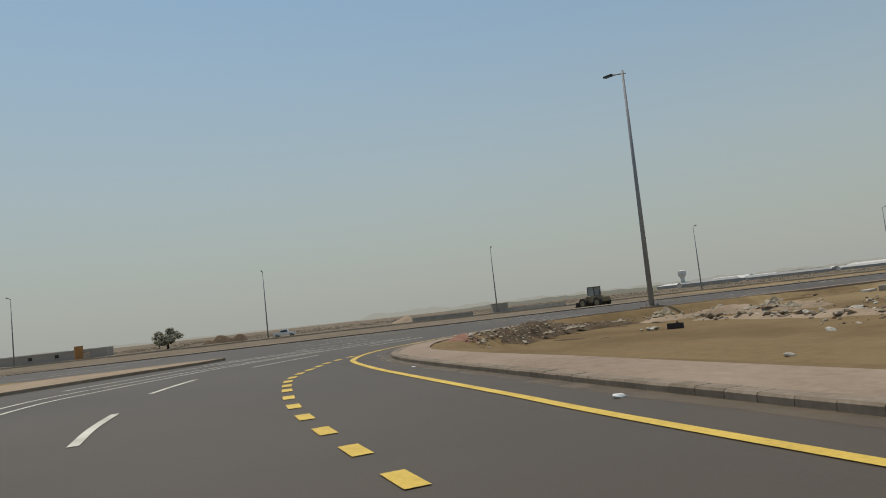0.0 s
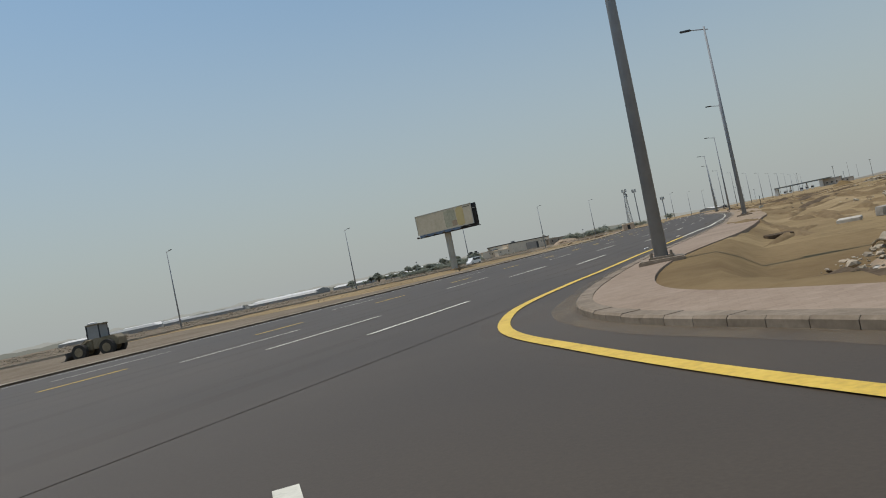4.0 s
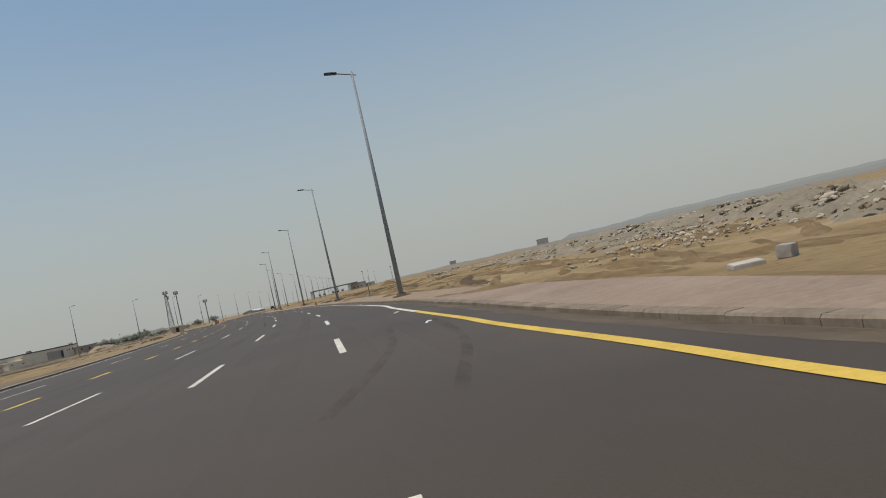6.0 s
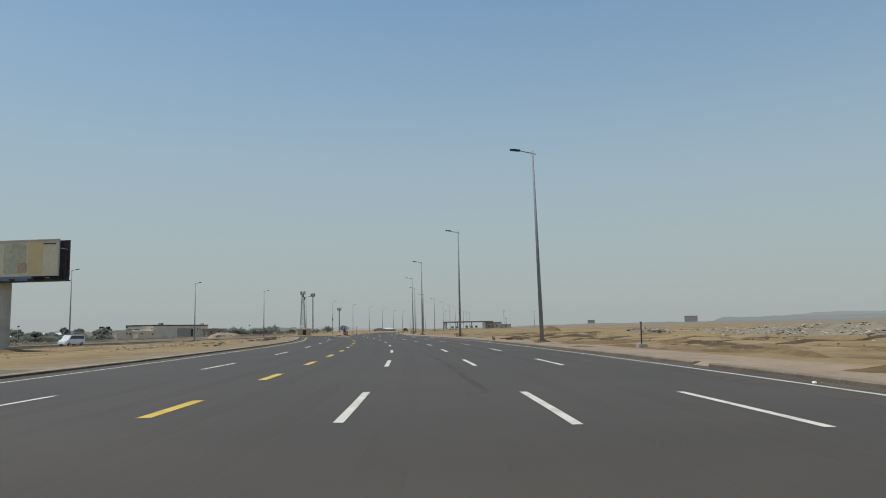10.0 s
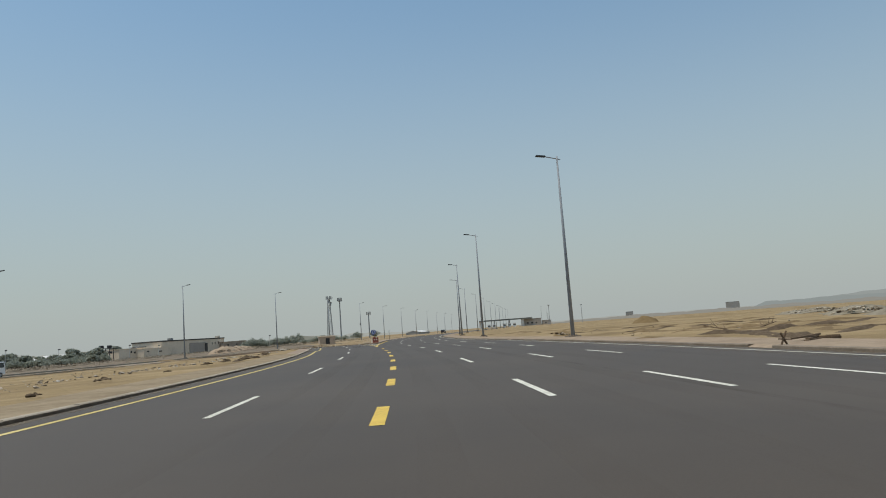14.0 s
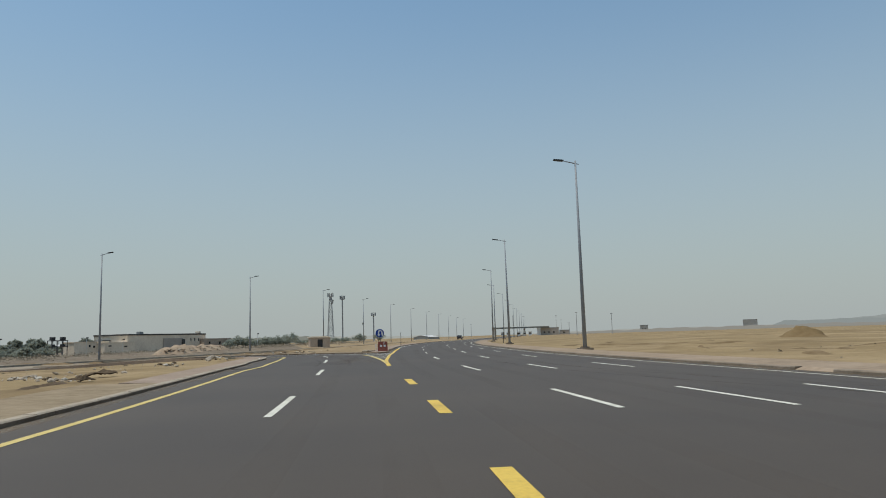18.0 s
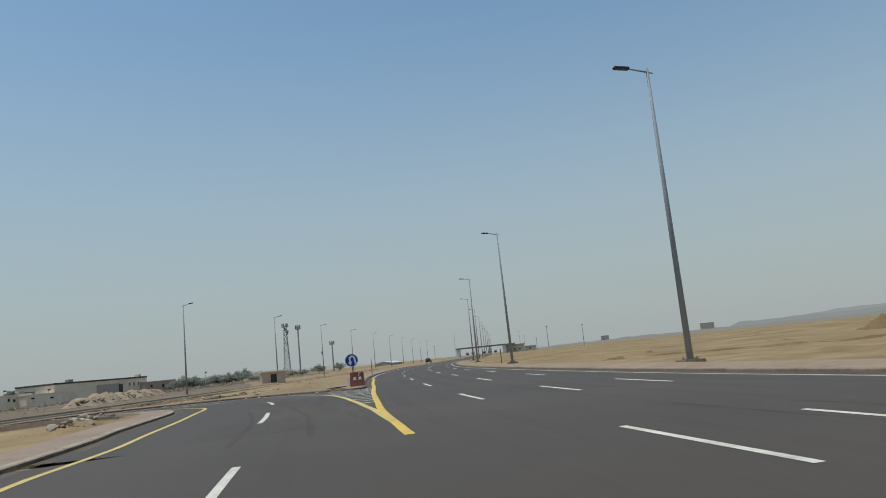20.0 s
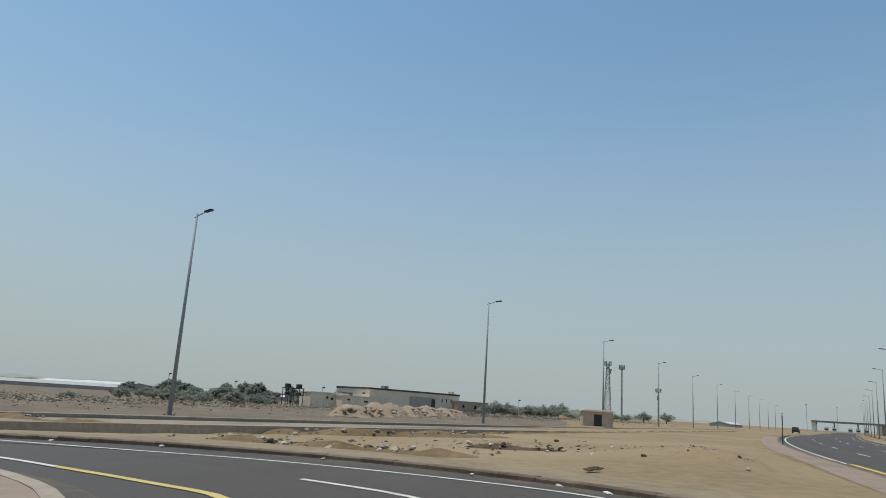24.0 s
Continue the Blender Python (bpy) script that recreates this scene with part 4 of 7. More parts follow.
M_SHED = material("grey_shed_sheet", [(0.26, 0.255, 0.24), (0.33, 0.325, 0.31)], 0.15, 2, 0.7, bump=0.1)
M_CANOPY = material("grey_canopy_fascia", [(0.20, 0.215, 0.205), (0.27, 0.285, 0.275)], 0.2, 2, 0.6, bump=0.05)
M_GLASS = material("dark_window_glass", [(0.015, 0.017, 0.019), (0.03, 0.033, 0.036)], 0.5, 4, 0.12, bump=0.0, spec=0.6)
M_STONE = material("tan_rubble", [(0.22, 0.165, 0.11), (0.30, 0.235, 0.165), (0.40, 0.325, 0.24)], 0.8, 5, 0.95, bump=0.6, depth=0.05, island=0.5)
M_GREY_STONE = material("grey_rubble", [(0.17, 0.132, 0.09), (0.24, 0.192, 0.137), (0.34, 0.285, 0.22)], 1.1, 6, 0.95, bump=0.6, depth=0.05, island=0.5)
M_RUBBLE = material("pale_broken_concrete", [(0.18, 0.14, 0.095), (0.29, 0.238, 0.17), (0.43, 0.37, 0.285)], 0.9, 5, 0.95, bump=0.6, depth=0.05, island=0.6)
M_PALE = material("pale_debris", [(0.40, 0.36, 0.30), (0.54, 0.49, 0.42)], 2, 9, 0.9, bump=0.4)
M_SCRAP = material("dusty_torn_scrap", [(0.27, 0.22, 0.15), (0.36, 0.30, 0.22), (0.46, 0.40, 0.31)], 2, 9, 0.9, bump=0.4)
M_SOIL = material("dark_soil", [(0.065, 0.046, 0.030), (0.11, 0.078, 0.050), (0.17, 0.125, 0.082)], 0.9, 5, 0.97, bump=0.8, spec=0.1, depth=0.08)
M_RIDGE = material("churned_brown_sand", [(0.125, 0.085, 0.045), (0.185, 0.128, 0.069), (0.25, 0.178, 0.100)], 0.6, 4, 0.97, bump=0.7, spec=0.1, depth=0.06, stretch=(1, 0.3, 1))
M_CLAY = material("reddish_rubble", [(0.181, 0.083, 0.055), (0.256, 0.125, 0.083), (0.359, 0.218, 0.152)], 4.5, 16, 0.95, bump=0.6, depth=0.04)
M_WOOD = material("weathered_wood", [(0.085, 0.055, 0.033), (0.15, 0.10, 0.062), (0.22, 0.155, 0.10)], 2, 14, 0.9, bump=0.4, stretch=(1, 1, 1))
# both leaf colours are paled: distance haze is painted in besides dust
M_LEAF = material("hazed_dusty_foliage", [(0.25, 0.268, 0.215), (0.31, 0.328, 0.27), (0.37, 0.385, 0.325)], 0.5, 2.5, 0.85, bump=0.0, spec=0.15)
M_GREY_LEAF = material("grey_hazed_dusty_foliage", [(0.36, 0.35, 0.28), (0.46, 0.45, 0.37)], 0.5, 2.5, 0.85, bump=0.0, spec=0.15)
leafy(M_LEAF)
leafy(M_GREY_LEAF)
M_BARK = material("bark", [(0.07, 0.05, 0.035), (0.13, 0.10, 0.07)], 3, 14, 0.95, bump=0.5)
M_DRY = material("dry_scrub", [(0.24, 0.198, 0.142), (0.30, 0.252, 0.187), (0.36, 0.308, 0.235)], 0.12, 1.5, 0.95, bump=0.0, spec=0.1)
M_MACHINE = material("dusty_yellow_machine_paint", [(0.15, 0.118, 0.072), (0.22, 0.175, 0.108), (0.29, 0.24, 0.165)], 1.5, 8, 0.6, bump=0.1)
M_TYRE = material("dusty_rubber", [(0.028, 0.025, 0.022), (0.06, 0.054, 0.047)], 4, 20, 0.9, bump=0.3)
M_CAR_WHITE = material("white_car_paint", [(0.66, 0.66, 0.65), (0.76, 0.76, 0.75)], 0.8, 6, 0.25, bump=0.0, spec=0.6)
M_CAR_DARK = material("dark_car_paint", [(0.02, 0.021, 0.024), (0.032, 0.033, 0.037)], 0.8, 6, 0.25, bump=0.0, spec=0.6)
M_ORANGE = material("faded_orange_panel", [(0.38, 0.17, 0.055), (0.48, 0.23, 0.08)], 1, 6, 0.8, bump=0.1)
M_RUST = material("dull_dark_steel", [(0.065, 0.06, 0.056), (0.11, 0.10, 0.092)], 1, 8, 0.7, metal=0.2, bump=0.1)
# mast grey is lightened to carry the haze of the distance
M_MAST = material("hazed_grey_mast", [(0.25, 0.255, 0.25), (0.33, 0.335, 0.33)], 0.5, 4, 0.6, metal=0.1, bump=0.0)
M_LITTER = material("sun_bleached_litter", [(0.66, 0.65, 0.62), (0.80, 0.79, 0.77)], 4, 20, 0.7, bump=0.2)


def boxed(name, c, s, mat, parent, label="", bevel=0.0, turn=None):
    bm = bmesh.new()
    box(bm, c, s, bevel, turn)
    return part(name, bm, mat, parent, label)


def tube(name, p0, p1, r, mat, parent, label="", r1=None, seg=10):
    bm = bmesh.new()
    rod(bm, p0, p1, r, r1, seg)
    return part(name, bm, mat, parent, label, smooth=False)


def prism(bm, outline, y0, y1):
    """An outline in x and z, drawn out along y."""
    a = [bm.verts.new((x, y0, z)) for x, z in outline]
    b = [bm.verts.new((x, y1, z)) for x, z in outline]
    bm.faces.new(a)
    bm.faces.new(b[::-1])
    for k in range(len(outline)):
        j = (k + 1) % len(outline)
        bm.faces.new((a[k], b[k], b[j], a[j]))
    bmesh.ops.recalc_face_normals(bm, faces=bm.faces)


# ---- billboard in the median ----
def billboard():
    t = thing("billboard", "large two-sided billboard with a sun-faded poster on one grey column", "billboard", (-42.6, 82.3, -0.62), -12.6)
    w, h, low = 14.1, 4.1, 9.0
    tube("column", (-0.85, 0.4, 0), (-0.85, 0.4, low + 0.4), 0.7, M_COLUMN, t, "grey round steel column", seg=28)
    for name, y, dx in (("front_panel", -1.15, -0.15), ("back_panel", 0.25, 0.2)):
        s = -1 if y < 0 else 1
        p = boxed(name, (dx, y, low + h / 2), (w, 0.16, h), M_POSTER if y < 0 else M_DARK, t, "faded beige poster panel" if y < 0 else "dark rear side of the second panel", 0.02)
        for sx, sz, cx, cz in ((w + 0.16, 0.13, 0, h + 0.03), (w + 0.16, 0.13, 0, -0.03)):
            boxed("frame_rail", (dx + cx, y, low + cz), (sx, 0.22, sz), M_COLUMN if y < 0 else M_DARK, p)
        for cx in (-w / 2 - 0.03, w / 2 + 0.03):
            boxed("frame_post", (dx + cx, y, low + h / 2), (0.13, 0.22, h), M_COLUMN if y < 0 else M_DARK, p)
        if y < 0:
            yy = y - 0.088
            rnd = random.Random(3)
            for nm, mat, x0, x1, z0, z1, lab in (("print_patch", M_POSTER_GREEN, 0.2, 3.1, 0.15, 3.85, "washed-out grey-green picture"), ("print_patch", M_POSTER_YELLOW, 3.25, 5.1, 0.2, 3.9, "faded yellow print"),
                                                 ("print_patch", M_POSTER_BROWN, 2.0, 3.2, 0.3, 1.5, "brownish print"), ("print_bar", M_DARK, 5.15, 6.75, 3.62, 3.74, "dark line of print")):
                bm = bmesh.new()
                out = []
                for k in range(28):
                    a = 2 * math.pi * k / 28
                    c, sn = math.cos(a), math.sin(a)
                    e = 0.35 if nm == "print_patch" else 0.05
                    r = 1 + (rnd.uniform(-0.06, 0.04) if nm == "print_patch" else 0)
                    out.append(((x0 + x1) / 2 + (x1 - x0) / 2 * math.copysign(abs(c) ** e, c) * r, (z0 + z1) / 2 + (z1 - z0) / 2 * math.copysign(abs(sn) ** e, sn) * r))
                prism(bm, [(dx + a, low + b) for a, b in out], yy, yy + 0.02 + (0.006 if mat is M_POSTER_BROWN else 0.0))
                part(nm, bm, mat, p, lab)
                yy -= 0.003
    for k in range(8):
        x = -6.3 + 1.8 * k
        boxed("cross_frame", (x + 0.2, -0.45, low + 0.5), (0.12, 1.2, 0.12), M_DARK, t)
        boxed("cross_frame", (x + 0.2, -0.45, low + h - 0.5), (0.12, 1.2, 0.12), M_DARK, t)
    boxed("end_lattice", (7.2, -0.3, low + 1.6), (0.1, 0.1, 3.2), M_DARK, t)
    boxed("end_lattice", (7.15, -0.45, low + 3.1), (0.1, 1.1, 0.1), M_COLUMN, t)
    boxed("fascia", (-1.6, -1.0, low - 0.33), (10.6, 0.5, 0.5), M_FASCIA, t, "blue-grey sheet under the panel")
    boxed("catwalk", (0.3, -0.75, low - 0.66), (15.2, 1.1, 0.1), M_DARK, t, "dark steel catwalk")
    boxed("box_girder", (0.3, 0.4, low - 0.3), (13.5, 0.7, 0.6), M_DARK, t)
    for k in range(7):
        x = -6.6 + 2.2 * k
        arm = tube("floodlight_arm", (x, -0.9, low - 0.7), (x, -2.4, low - 0.62), 0.035, M_DARK, t)
        boxed("floodlight", (x, -2.45, low - 0.55), (0.55, 0.22, 0.32), M_DARK, arm, "", 0.03, Matrix.Rotation(0.5, 4, "X"))
    return t


billboard()


# ---- sign, plastic barrier and scraps at the point of the median ----
def turn_sign():
    t = thing("road_sign", "round blue turn-back sign with a white arrow on a leaning post", "road sign", (-5.94, 159.2, 0.16), 0)
    t.matrix_world = pose(-5.87, 159.2, 0.16, 0, -2.0, 2) @ Matrix.Diagonal((1.07, 1.07, 1.05, 1))
    tube("post", (0.03, 0.04, 0), (0.0, 0.04, 1.95), 0.03, M_RUST, t)
    bm = bmesh.new()
    prism(bm, [(0.415 * math.cos(2 * math.pi * k / 40), 1.70 + 0.415 * math.sin(2 * math.pi * k / 40)) for k in range(40)], -0.02, 0.0)
    rim = part("rim", bm, M_SIGN_WHITE, t, "thin white rim")
    bm = bmesh.new()
    prism(bm, [(0.398 * math.cos(2 * math.pi * k / 40), 1.70 + 0.398 * math.sin(2 * math.pi * k / 40)) for k in range(40)], -0.026, -0.016)
    part("disc", bm, M_BLUE, t, "blue reflective disc")
    # arrow: up the right leg, round, down the left leg to the head
    bm = bmesh.new()
    arc = [(0.0475 + 0.155 * math.cos(a), 1.80 + 0.155 * math.sin(a)) for a in np.linspace(0, math.pi, 15)]
    path = [(0.245, 1.42)] + arc + [(-0.105, 1.58)]
    pts = [Vector(q) for q in path]
    lf, rt = [], []
    for k, q in enumerate(pts):
        d = (pts[min(k + 1, len(pts) - 1)] - pts[max(k - 1, 0)]).normalized()
        nrm = Vector((-d.y, d.x)) * 0.058
        lf.append(q + nrm)
        rt.append(q - nrm)
    fr = [[bm.verts.new((q.x, -0.031, q.y)) for q in s] for s in (lf, rt)]
    for k in range(len(pts) - 1):
        bm.faces.new((fr[0][k], fr[0][k + 1], fr[1][k + 1], fr[1][k]))
    bm.faces.new([bm.verts.new((x, -0.031, z)) for x, z in ((-0.25, 1.60), (-0.085, 1.37), (0.035, 1.62), (-0.105, 1.585))])
    bmesh.ops.recalc_face_normals(bm, faces=bm.faces)
    bmesh.ops.solidify(bm, geom=bm.faces[:], thickness=0.006)
    part("arrow", bm, M_SIGN_WHITE, t, "white turn-back arrow")
    return t


turn_sign()


def plastic_barrier():
    t = thing("traffic_barrier", "dusty red plastic barrier with two white reflectors", "barrier", (-5.64, 158.55, 0.165), 2)
    bm = bmesh.new()
    prism(bm, [(-0.50, 0), (0.50, 0), (0.49, 0.3), (0.46, 0.9), (0.43, 0.95), (-0.43, 0.95), (-0.46, 0.9), (-0.49, 0.3)], -0.20, 0.20)
    for v in bm.verts:
        v.co.y *= 1.0 - 0.45 * min(v.co.z / 0.95, 1)
    es = [e for e in bm.edges if abs(e.verts[0].co.y - e.verts[1].co.y) > 0.05 or (e.verts[0].co.z > 0.85 and e.verts[1].co.z > 0.85)]
    bmesh.ops.bevel(bm, geom=es, offset=0.03, segments=2, affect="EDGES")
    body = part("body", bm, M_RED, t, "dusty red plastic shell")
    for x in (-0.17, 0.19):
        bm = bmesh.new()
        prism(bm, [(x - 0.11, 0.42), (x + 0.11, 0.42), (x + 0.08, 0.62), (x - 0.08, 0.62)], -0.175, -0.135)
        part("reflector", bm, M_SIGN_WHITE, t, "white reflective plate")
    for z in (0.13, 0.36):
        boxed("moulded_rib", (0, -0.178 + 0.09 * z, z), (0.86, 0.035, 0.03), M_RED, body, "", 0.008)
    for x in (-0.3, 0.02, 0.36):
        boxed("moulded_rib", (x, -0.14, 0.72), (0.03, 0.03, 0.34), M_RED, body, "", 0.008)
    boxed("tape", (0.13, -0.128, 0.80), (0.05, 0.012, 0.22), M_LITTER, t, "scrap of white tape", 0.0, Matrix.Rotation(0.1, 4, "Y"))
    boxed("tape", (0.2, -0.122, 0.88), (0.15, 0.012, 0.035), M_LITTER, t, "scrap of white tape", 0.0, Matrix.Rotation(-0.2, 4, "Y"))
    return t


plastic_barrier()
t = thing("metal_frame", "bent white metal frame leaning beside the red barrier", "frame", (-6.27, 158.6, 0.165), 4)
for a, b in (((-0.05, 0, 0), (-0.1, 0.05, 0.66)), ((0.12, 0, 0), (0.04, 0.05, 0.62)), ((-0.1, 0.05, 0.66), (0.04, 0.05, 0.64)), ((-0.08, 0.02, 0.40), (0.11, 0.02, 0.38))):
    tube("rail", a, b, 0.022, M_WHITE_WALL, t, seg=6)


# ---- rocks ----
def rock_mesh(name, seed, mat, flat=0.7, sub=2):
    rnd = random.Random(seed)
    bm = bmesh.new()
    bmesh.ops.create_icosphere(bm, subdivisions=sub, radius=1.0)
    dirs = [Vector((rnd.gauss(0, 1), rnd.gauss(0, 1), rnd.gauss(0, 1))).normalized() for _ in range(9)]
    cuts = [rnd.uniform(0.55, 0.85) for _ in dirs]
    for v in bm.verts:
        n = v.co.normalized()
        r = min([1.0] + [c / n.dot(d) for d, c in zip(dirs, cuts) if n.dot(d) > c])
        v.co = n * r * rnd.uniform(0.95, 1.05)
        v.co.z *= flat
    return mesh_from(name, bm, mat)


ROCKS = [rock_mesh("rock", k, M_GREY_STONE if k % 2 else M_STONE, 0.6 + 0.05 * (k % 3)) for k in range(4)]
PALE_ROCKS = [rock_mesh("rock", 10 + k, M_PALE, 0.5) for k in range(2)]
SOIL_ROCKS = [rock_mesh("clod", 20 + k, M_SOIL, 0.6) for k in range(2)]


def rock(x, y, z, r, k=0, meshes=ROCKS, label="rough tan stone lying on the sand", name="stone"):
    ob = new(name, meshes[k % len(meshes)])
    ob.matrix_world = pose(x, y, z + r * 0.3, 8 * math.sin(k * 1.7), 6 * math.cos(k * 2.3), 57 * k) @ Matrix.Diagonal((r * (1 + 0.3 * math.sin(k)), r, r, 1))
    return tagged(ob, label, "stone", "loose stones")


for k, (x, y, r) in enumerate(((-7.05, 158.2, 0.2), (-7.35, 158.35, 0.17), (-7.6, 158.15, 0.14), (-6.85, 158.75, 0.15))):
    rock(x, y, 0.17, r, k, ROCKS, "dusty stone holding down the barrier")
t = thing("timber_offcut", "grey timber offcut lying by the barrier", "timber", (-6.75, 157.85, 0.2), 20)
boxed("board", (0, 0, 0.03), (0.75, 0.12, 0.05), M_WOOD, t, "", 0.005)


# ---- posts on the walks ----
def marker_post(x, y, z, h, r, label, block=False):
    t = thing("marker_post", label, "post", (x, y, z), 10, "thin posts")
    tube("shaft", (0, 0, 0), (0.02, 0, h), r, M_DARK, t, seg=8)
    boxed("cap", (0.02, 0, h), (2.6 * r, 2.6 * r, 0.05), M_DARK, t)
    if block:
        boxed("base_block", (0.0, 0, 0.05), (0.5, 0.42, 0.3), M_PALE, t, "pale concrete base block", 0.03)
    return t


marker_post(-4.03, 208.8, 0.1, 2.2, 0.04, "thin dark post standing on the median point")
marker_post(14.1, 30.2, 0.12, 1.35, 0.035, "thin dark post in a pale concrete block", True)
marker_post(11.8, 196.5, 0.15, 1.7, 0.05, "thin dark post standing on the paved walk")


# ---- guard hut ----
def guard_hut():
    t = thing("guard_hut", "small brown stone guard hut with a pale flat roof", "hut", (-25.2, 272, -0.5), 14)
    w, d, h = 4.9, 4.0, 2.55
    for nm, c, s in (("wall", (0, d / 2, h / 2), (w, 0.22, h)), ("wall", (-w / 2 + 0.11, 0, h / 2), (0.22, d - 0.22, h)), ("wall", (w / 2 - 0.11, 0, h / 2), (0.22, d - 0.22, h)),
                     ("wall", (-1.55, -d / 2, h / 2), (1.8, 0.22, h)), ("wall", (1.55, -d / 2, h / 2), (1.8, 0.22, h)), ("lintel", (0, -d / 2, h - 0.2), (1.3, 0.22, 0.4))):
        boxed(nm, c, s, M_WALL_BROWN, t)
    door = boxed("door", (0, -d / 2 + 0.06, (h - 0.4) / 2), (1.28, 0.06, h - 0.42), M_DARK, t, "dark steel door")
    tube("handle", (0.5, -d / 2 + 0.02, 1.0), (0.5, -d / 2 + 0.02, 1.15), 0.02, M_STEEL, door, seg=6)
    for y in (-0.9, 0.9):
        win = boxed("window", (w / 2 + 0.004, y, 1.5), (0.03, 0.8, 0.9), M_GLASS, t, "dark narrow window")
        boxed("frame", (w / 2 + 0.012, y, 1.96), (0.03, 0.9, 0.06), M_WALL, win)
    boxed("roof", (0, 0, h + 0.12), (w + 0.5, d + 0.5, 0.24), M_WALL, t, "pale flat roof slab", 0.02)
    boxed("roof_cap", (0, 0, h + 0.29), (w - 0.6, d - 0.6, 0.12), M_WALL, t, "", 0.02)
    return t


guard_hut()


# ---- masts ----
def lattice_tower(x, y, h):
    t = thing("lattice_tower", "tall pale steel lattice mast with antennas at its top", "mast", (x, y, -0.5), 15)
    legs = [(-1, -1), (1, -1), (1, 1), (-1, 1)]
    wd = lambda z: 2.1 - 1.45 * min(z / (h * 0.9), 1)
    for sx, sy in legs:
        tube("leg", (sx * wd(0), sy * wd(0), 0), (sx * wd(h), sy * wd(h), h), 0.15, M_MAST, t, seg=6)
    n = 11
    for k in range(n):
        z0, z1 = h * k / n, h * (k + 1) / n
        bm = bmesh.new()
        for (ax, ay), (bx, by) in zip(legs, legs[1:] + legs[:1]):
            rod(bm, (ax * wd(z0), ay * wd(z0), z0), (bx * wd(z1), by * wd(z1), z1), 0.07, seg=4)
            rod(bm, (bx * wd(z0), by * wd(z0), z0), (ax * wd(z1), ay * wd(z1), z1), 0.07, seg=4)
            rod(bm, (ax * wd(z1), ay * wd(z1), z1), (bx * wd(z1), by * wd(z1), z1), 0.07, seg=4)
        part("bracing", bm, M_MAST, t)
    boxed("platform", (0, 0, h - 1.2), (3.0, 3.0, 0.25), M_MAST, t)
    for k in range(6):
        a = k * math.pi / 3
        boxed("antenna", (1.9 * math.cos(a), 1.9 * math.sin(a), h - 0.3), (0.45, 0.45, 2.6), M_MAST, t, "pale panel antenna", 0.05)
    for k, z in enumerate((h - 4.2, h - 5.6, h - 3.0)):
        a = 0.4 - 1.2 * k
        bm = bmesh.new()
        rod(bm, (1.2 * math.cos(a), -1.2, z), (1.2 * math.cos(a) + 0.25, -1.75, z), 0.75, 0.75, 14)
        part("dish", bm, M_MAST, t, "round dish antenna")
    return t


def monopole(x, y, h, head=1.0, label="tall pale monopole mast with a ring of panel antennas"):
    t = thing("monopole_mast", label, "mast", (x, y, -0.5), 0)
    tube("pole", (0, 0, 0), (0, 0, h), 0.55 * head, M_MAST, t, r1=0.38 * head, seg=12)
    boxed("platform", (0, 0, h - 1.6), (2.4 * head, 2.4 * head, 0.2), M_MAST, t)
    for k in range(6):
        a = k * math.pi / 3 + 0.3
        boxed("antenna", (1.6 * head * math.cos(a), 1.6 * head * math.sin(a), h - 0.2), (0.5, 0.4, 2.6), M_MAST, t, "pale panel antenna", 0.05)
    tube("lightning_rod", (0, 0, h), (0, 0, h + 1.8), 0.06, M_MAST, t, seg=5)
    return t


lattice_tower(-53.4, 582, 32.8)
monopole(-45.8, 588, 31.2)
monopole(-27.5, 665, 21.6, 1.1, "pale monopole mast with a bulky antenna head")
# slim distant poles beside the far carriageway
def slim_pole(x, y, h, label):
    t = thing("lighting_pole", label, "pole", (x, y, -0.2), 0, "slim distant poles")
    tube("shaft", (0, 0, 0), (0, 0, h), 0.2, M_MAST, t, r1=0.12, seg=6)
    boxed("lamp_bar", (0, 0, h), (1.3, 0.4, 0.35), M_MAST, t, "", 0.03)


for x, y, h in ((98, 905, 24), (112, 840, 21), (182, 950, 23), (208, 1040, 20), (60, 760, 12)):
    slim_pole(x, y, h, "slim hazy distant mast with a small head")
# small equipment box on a far lamp
t = thing("equipment_box", "grey equipment box strapped to a lamp pole", "box", (-16.95, 326.6, 6.0), 10)
boxed("cabinet", (0, 0, 0.4), (0.5, 0.4, 0.9), M_MAST, t, "", 0.03)
boxed("strap", (0.2, 0.1, 0.4), (0.3, 0.3, 0.06), M_STEEL, t)


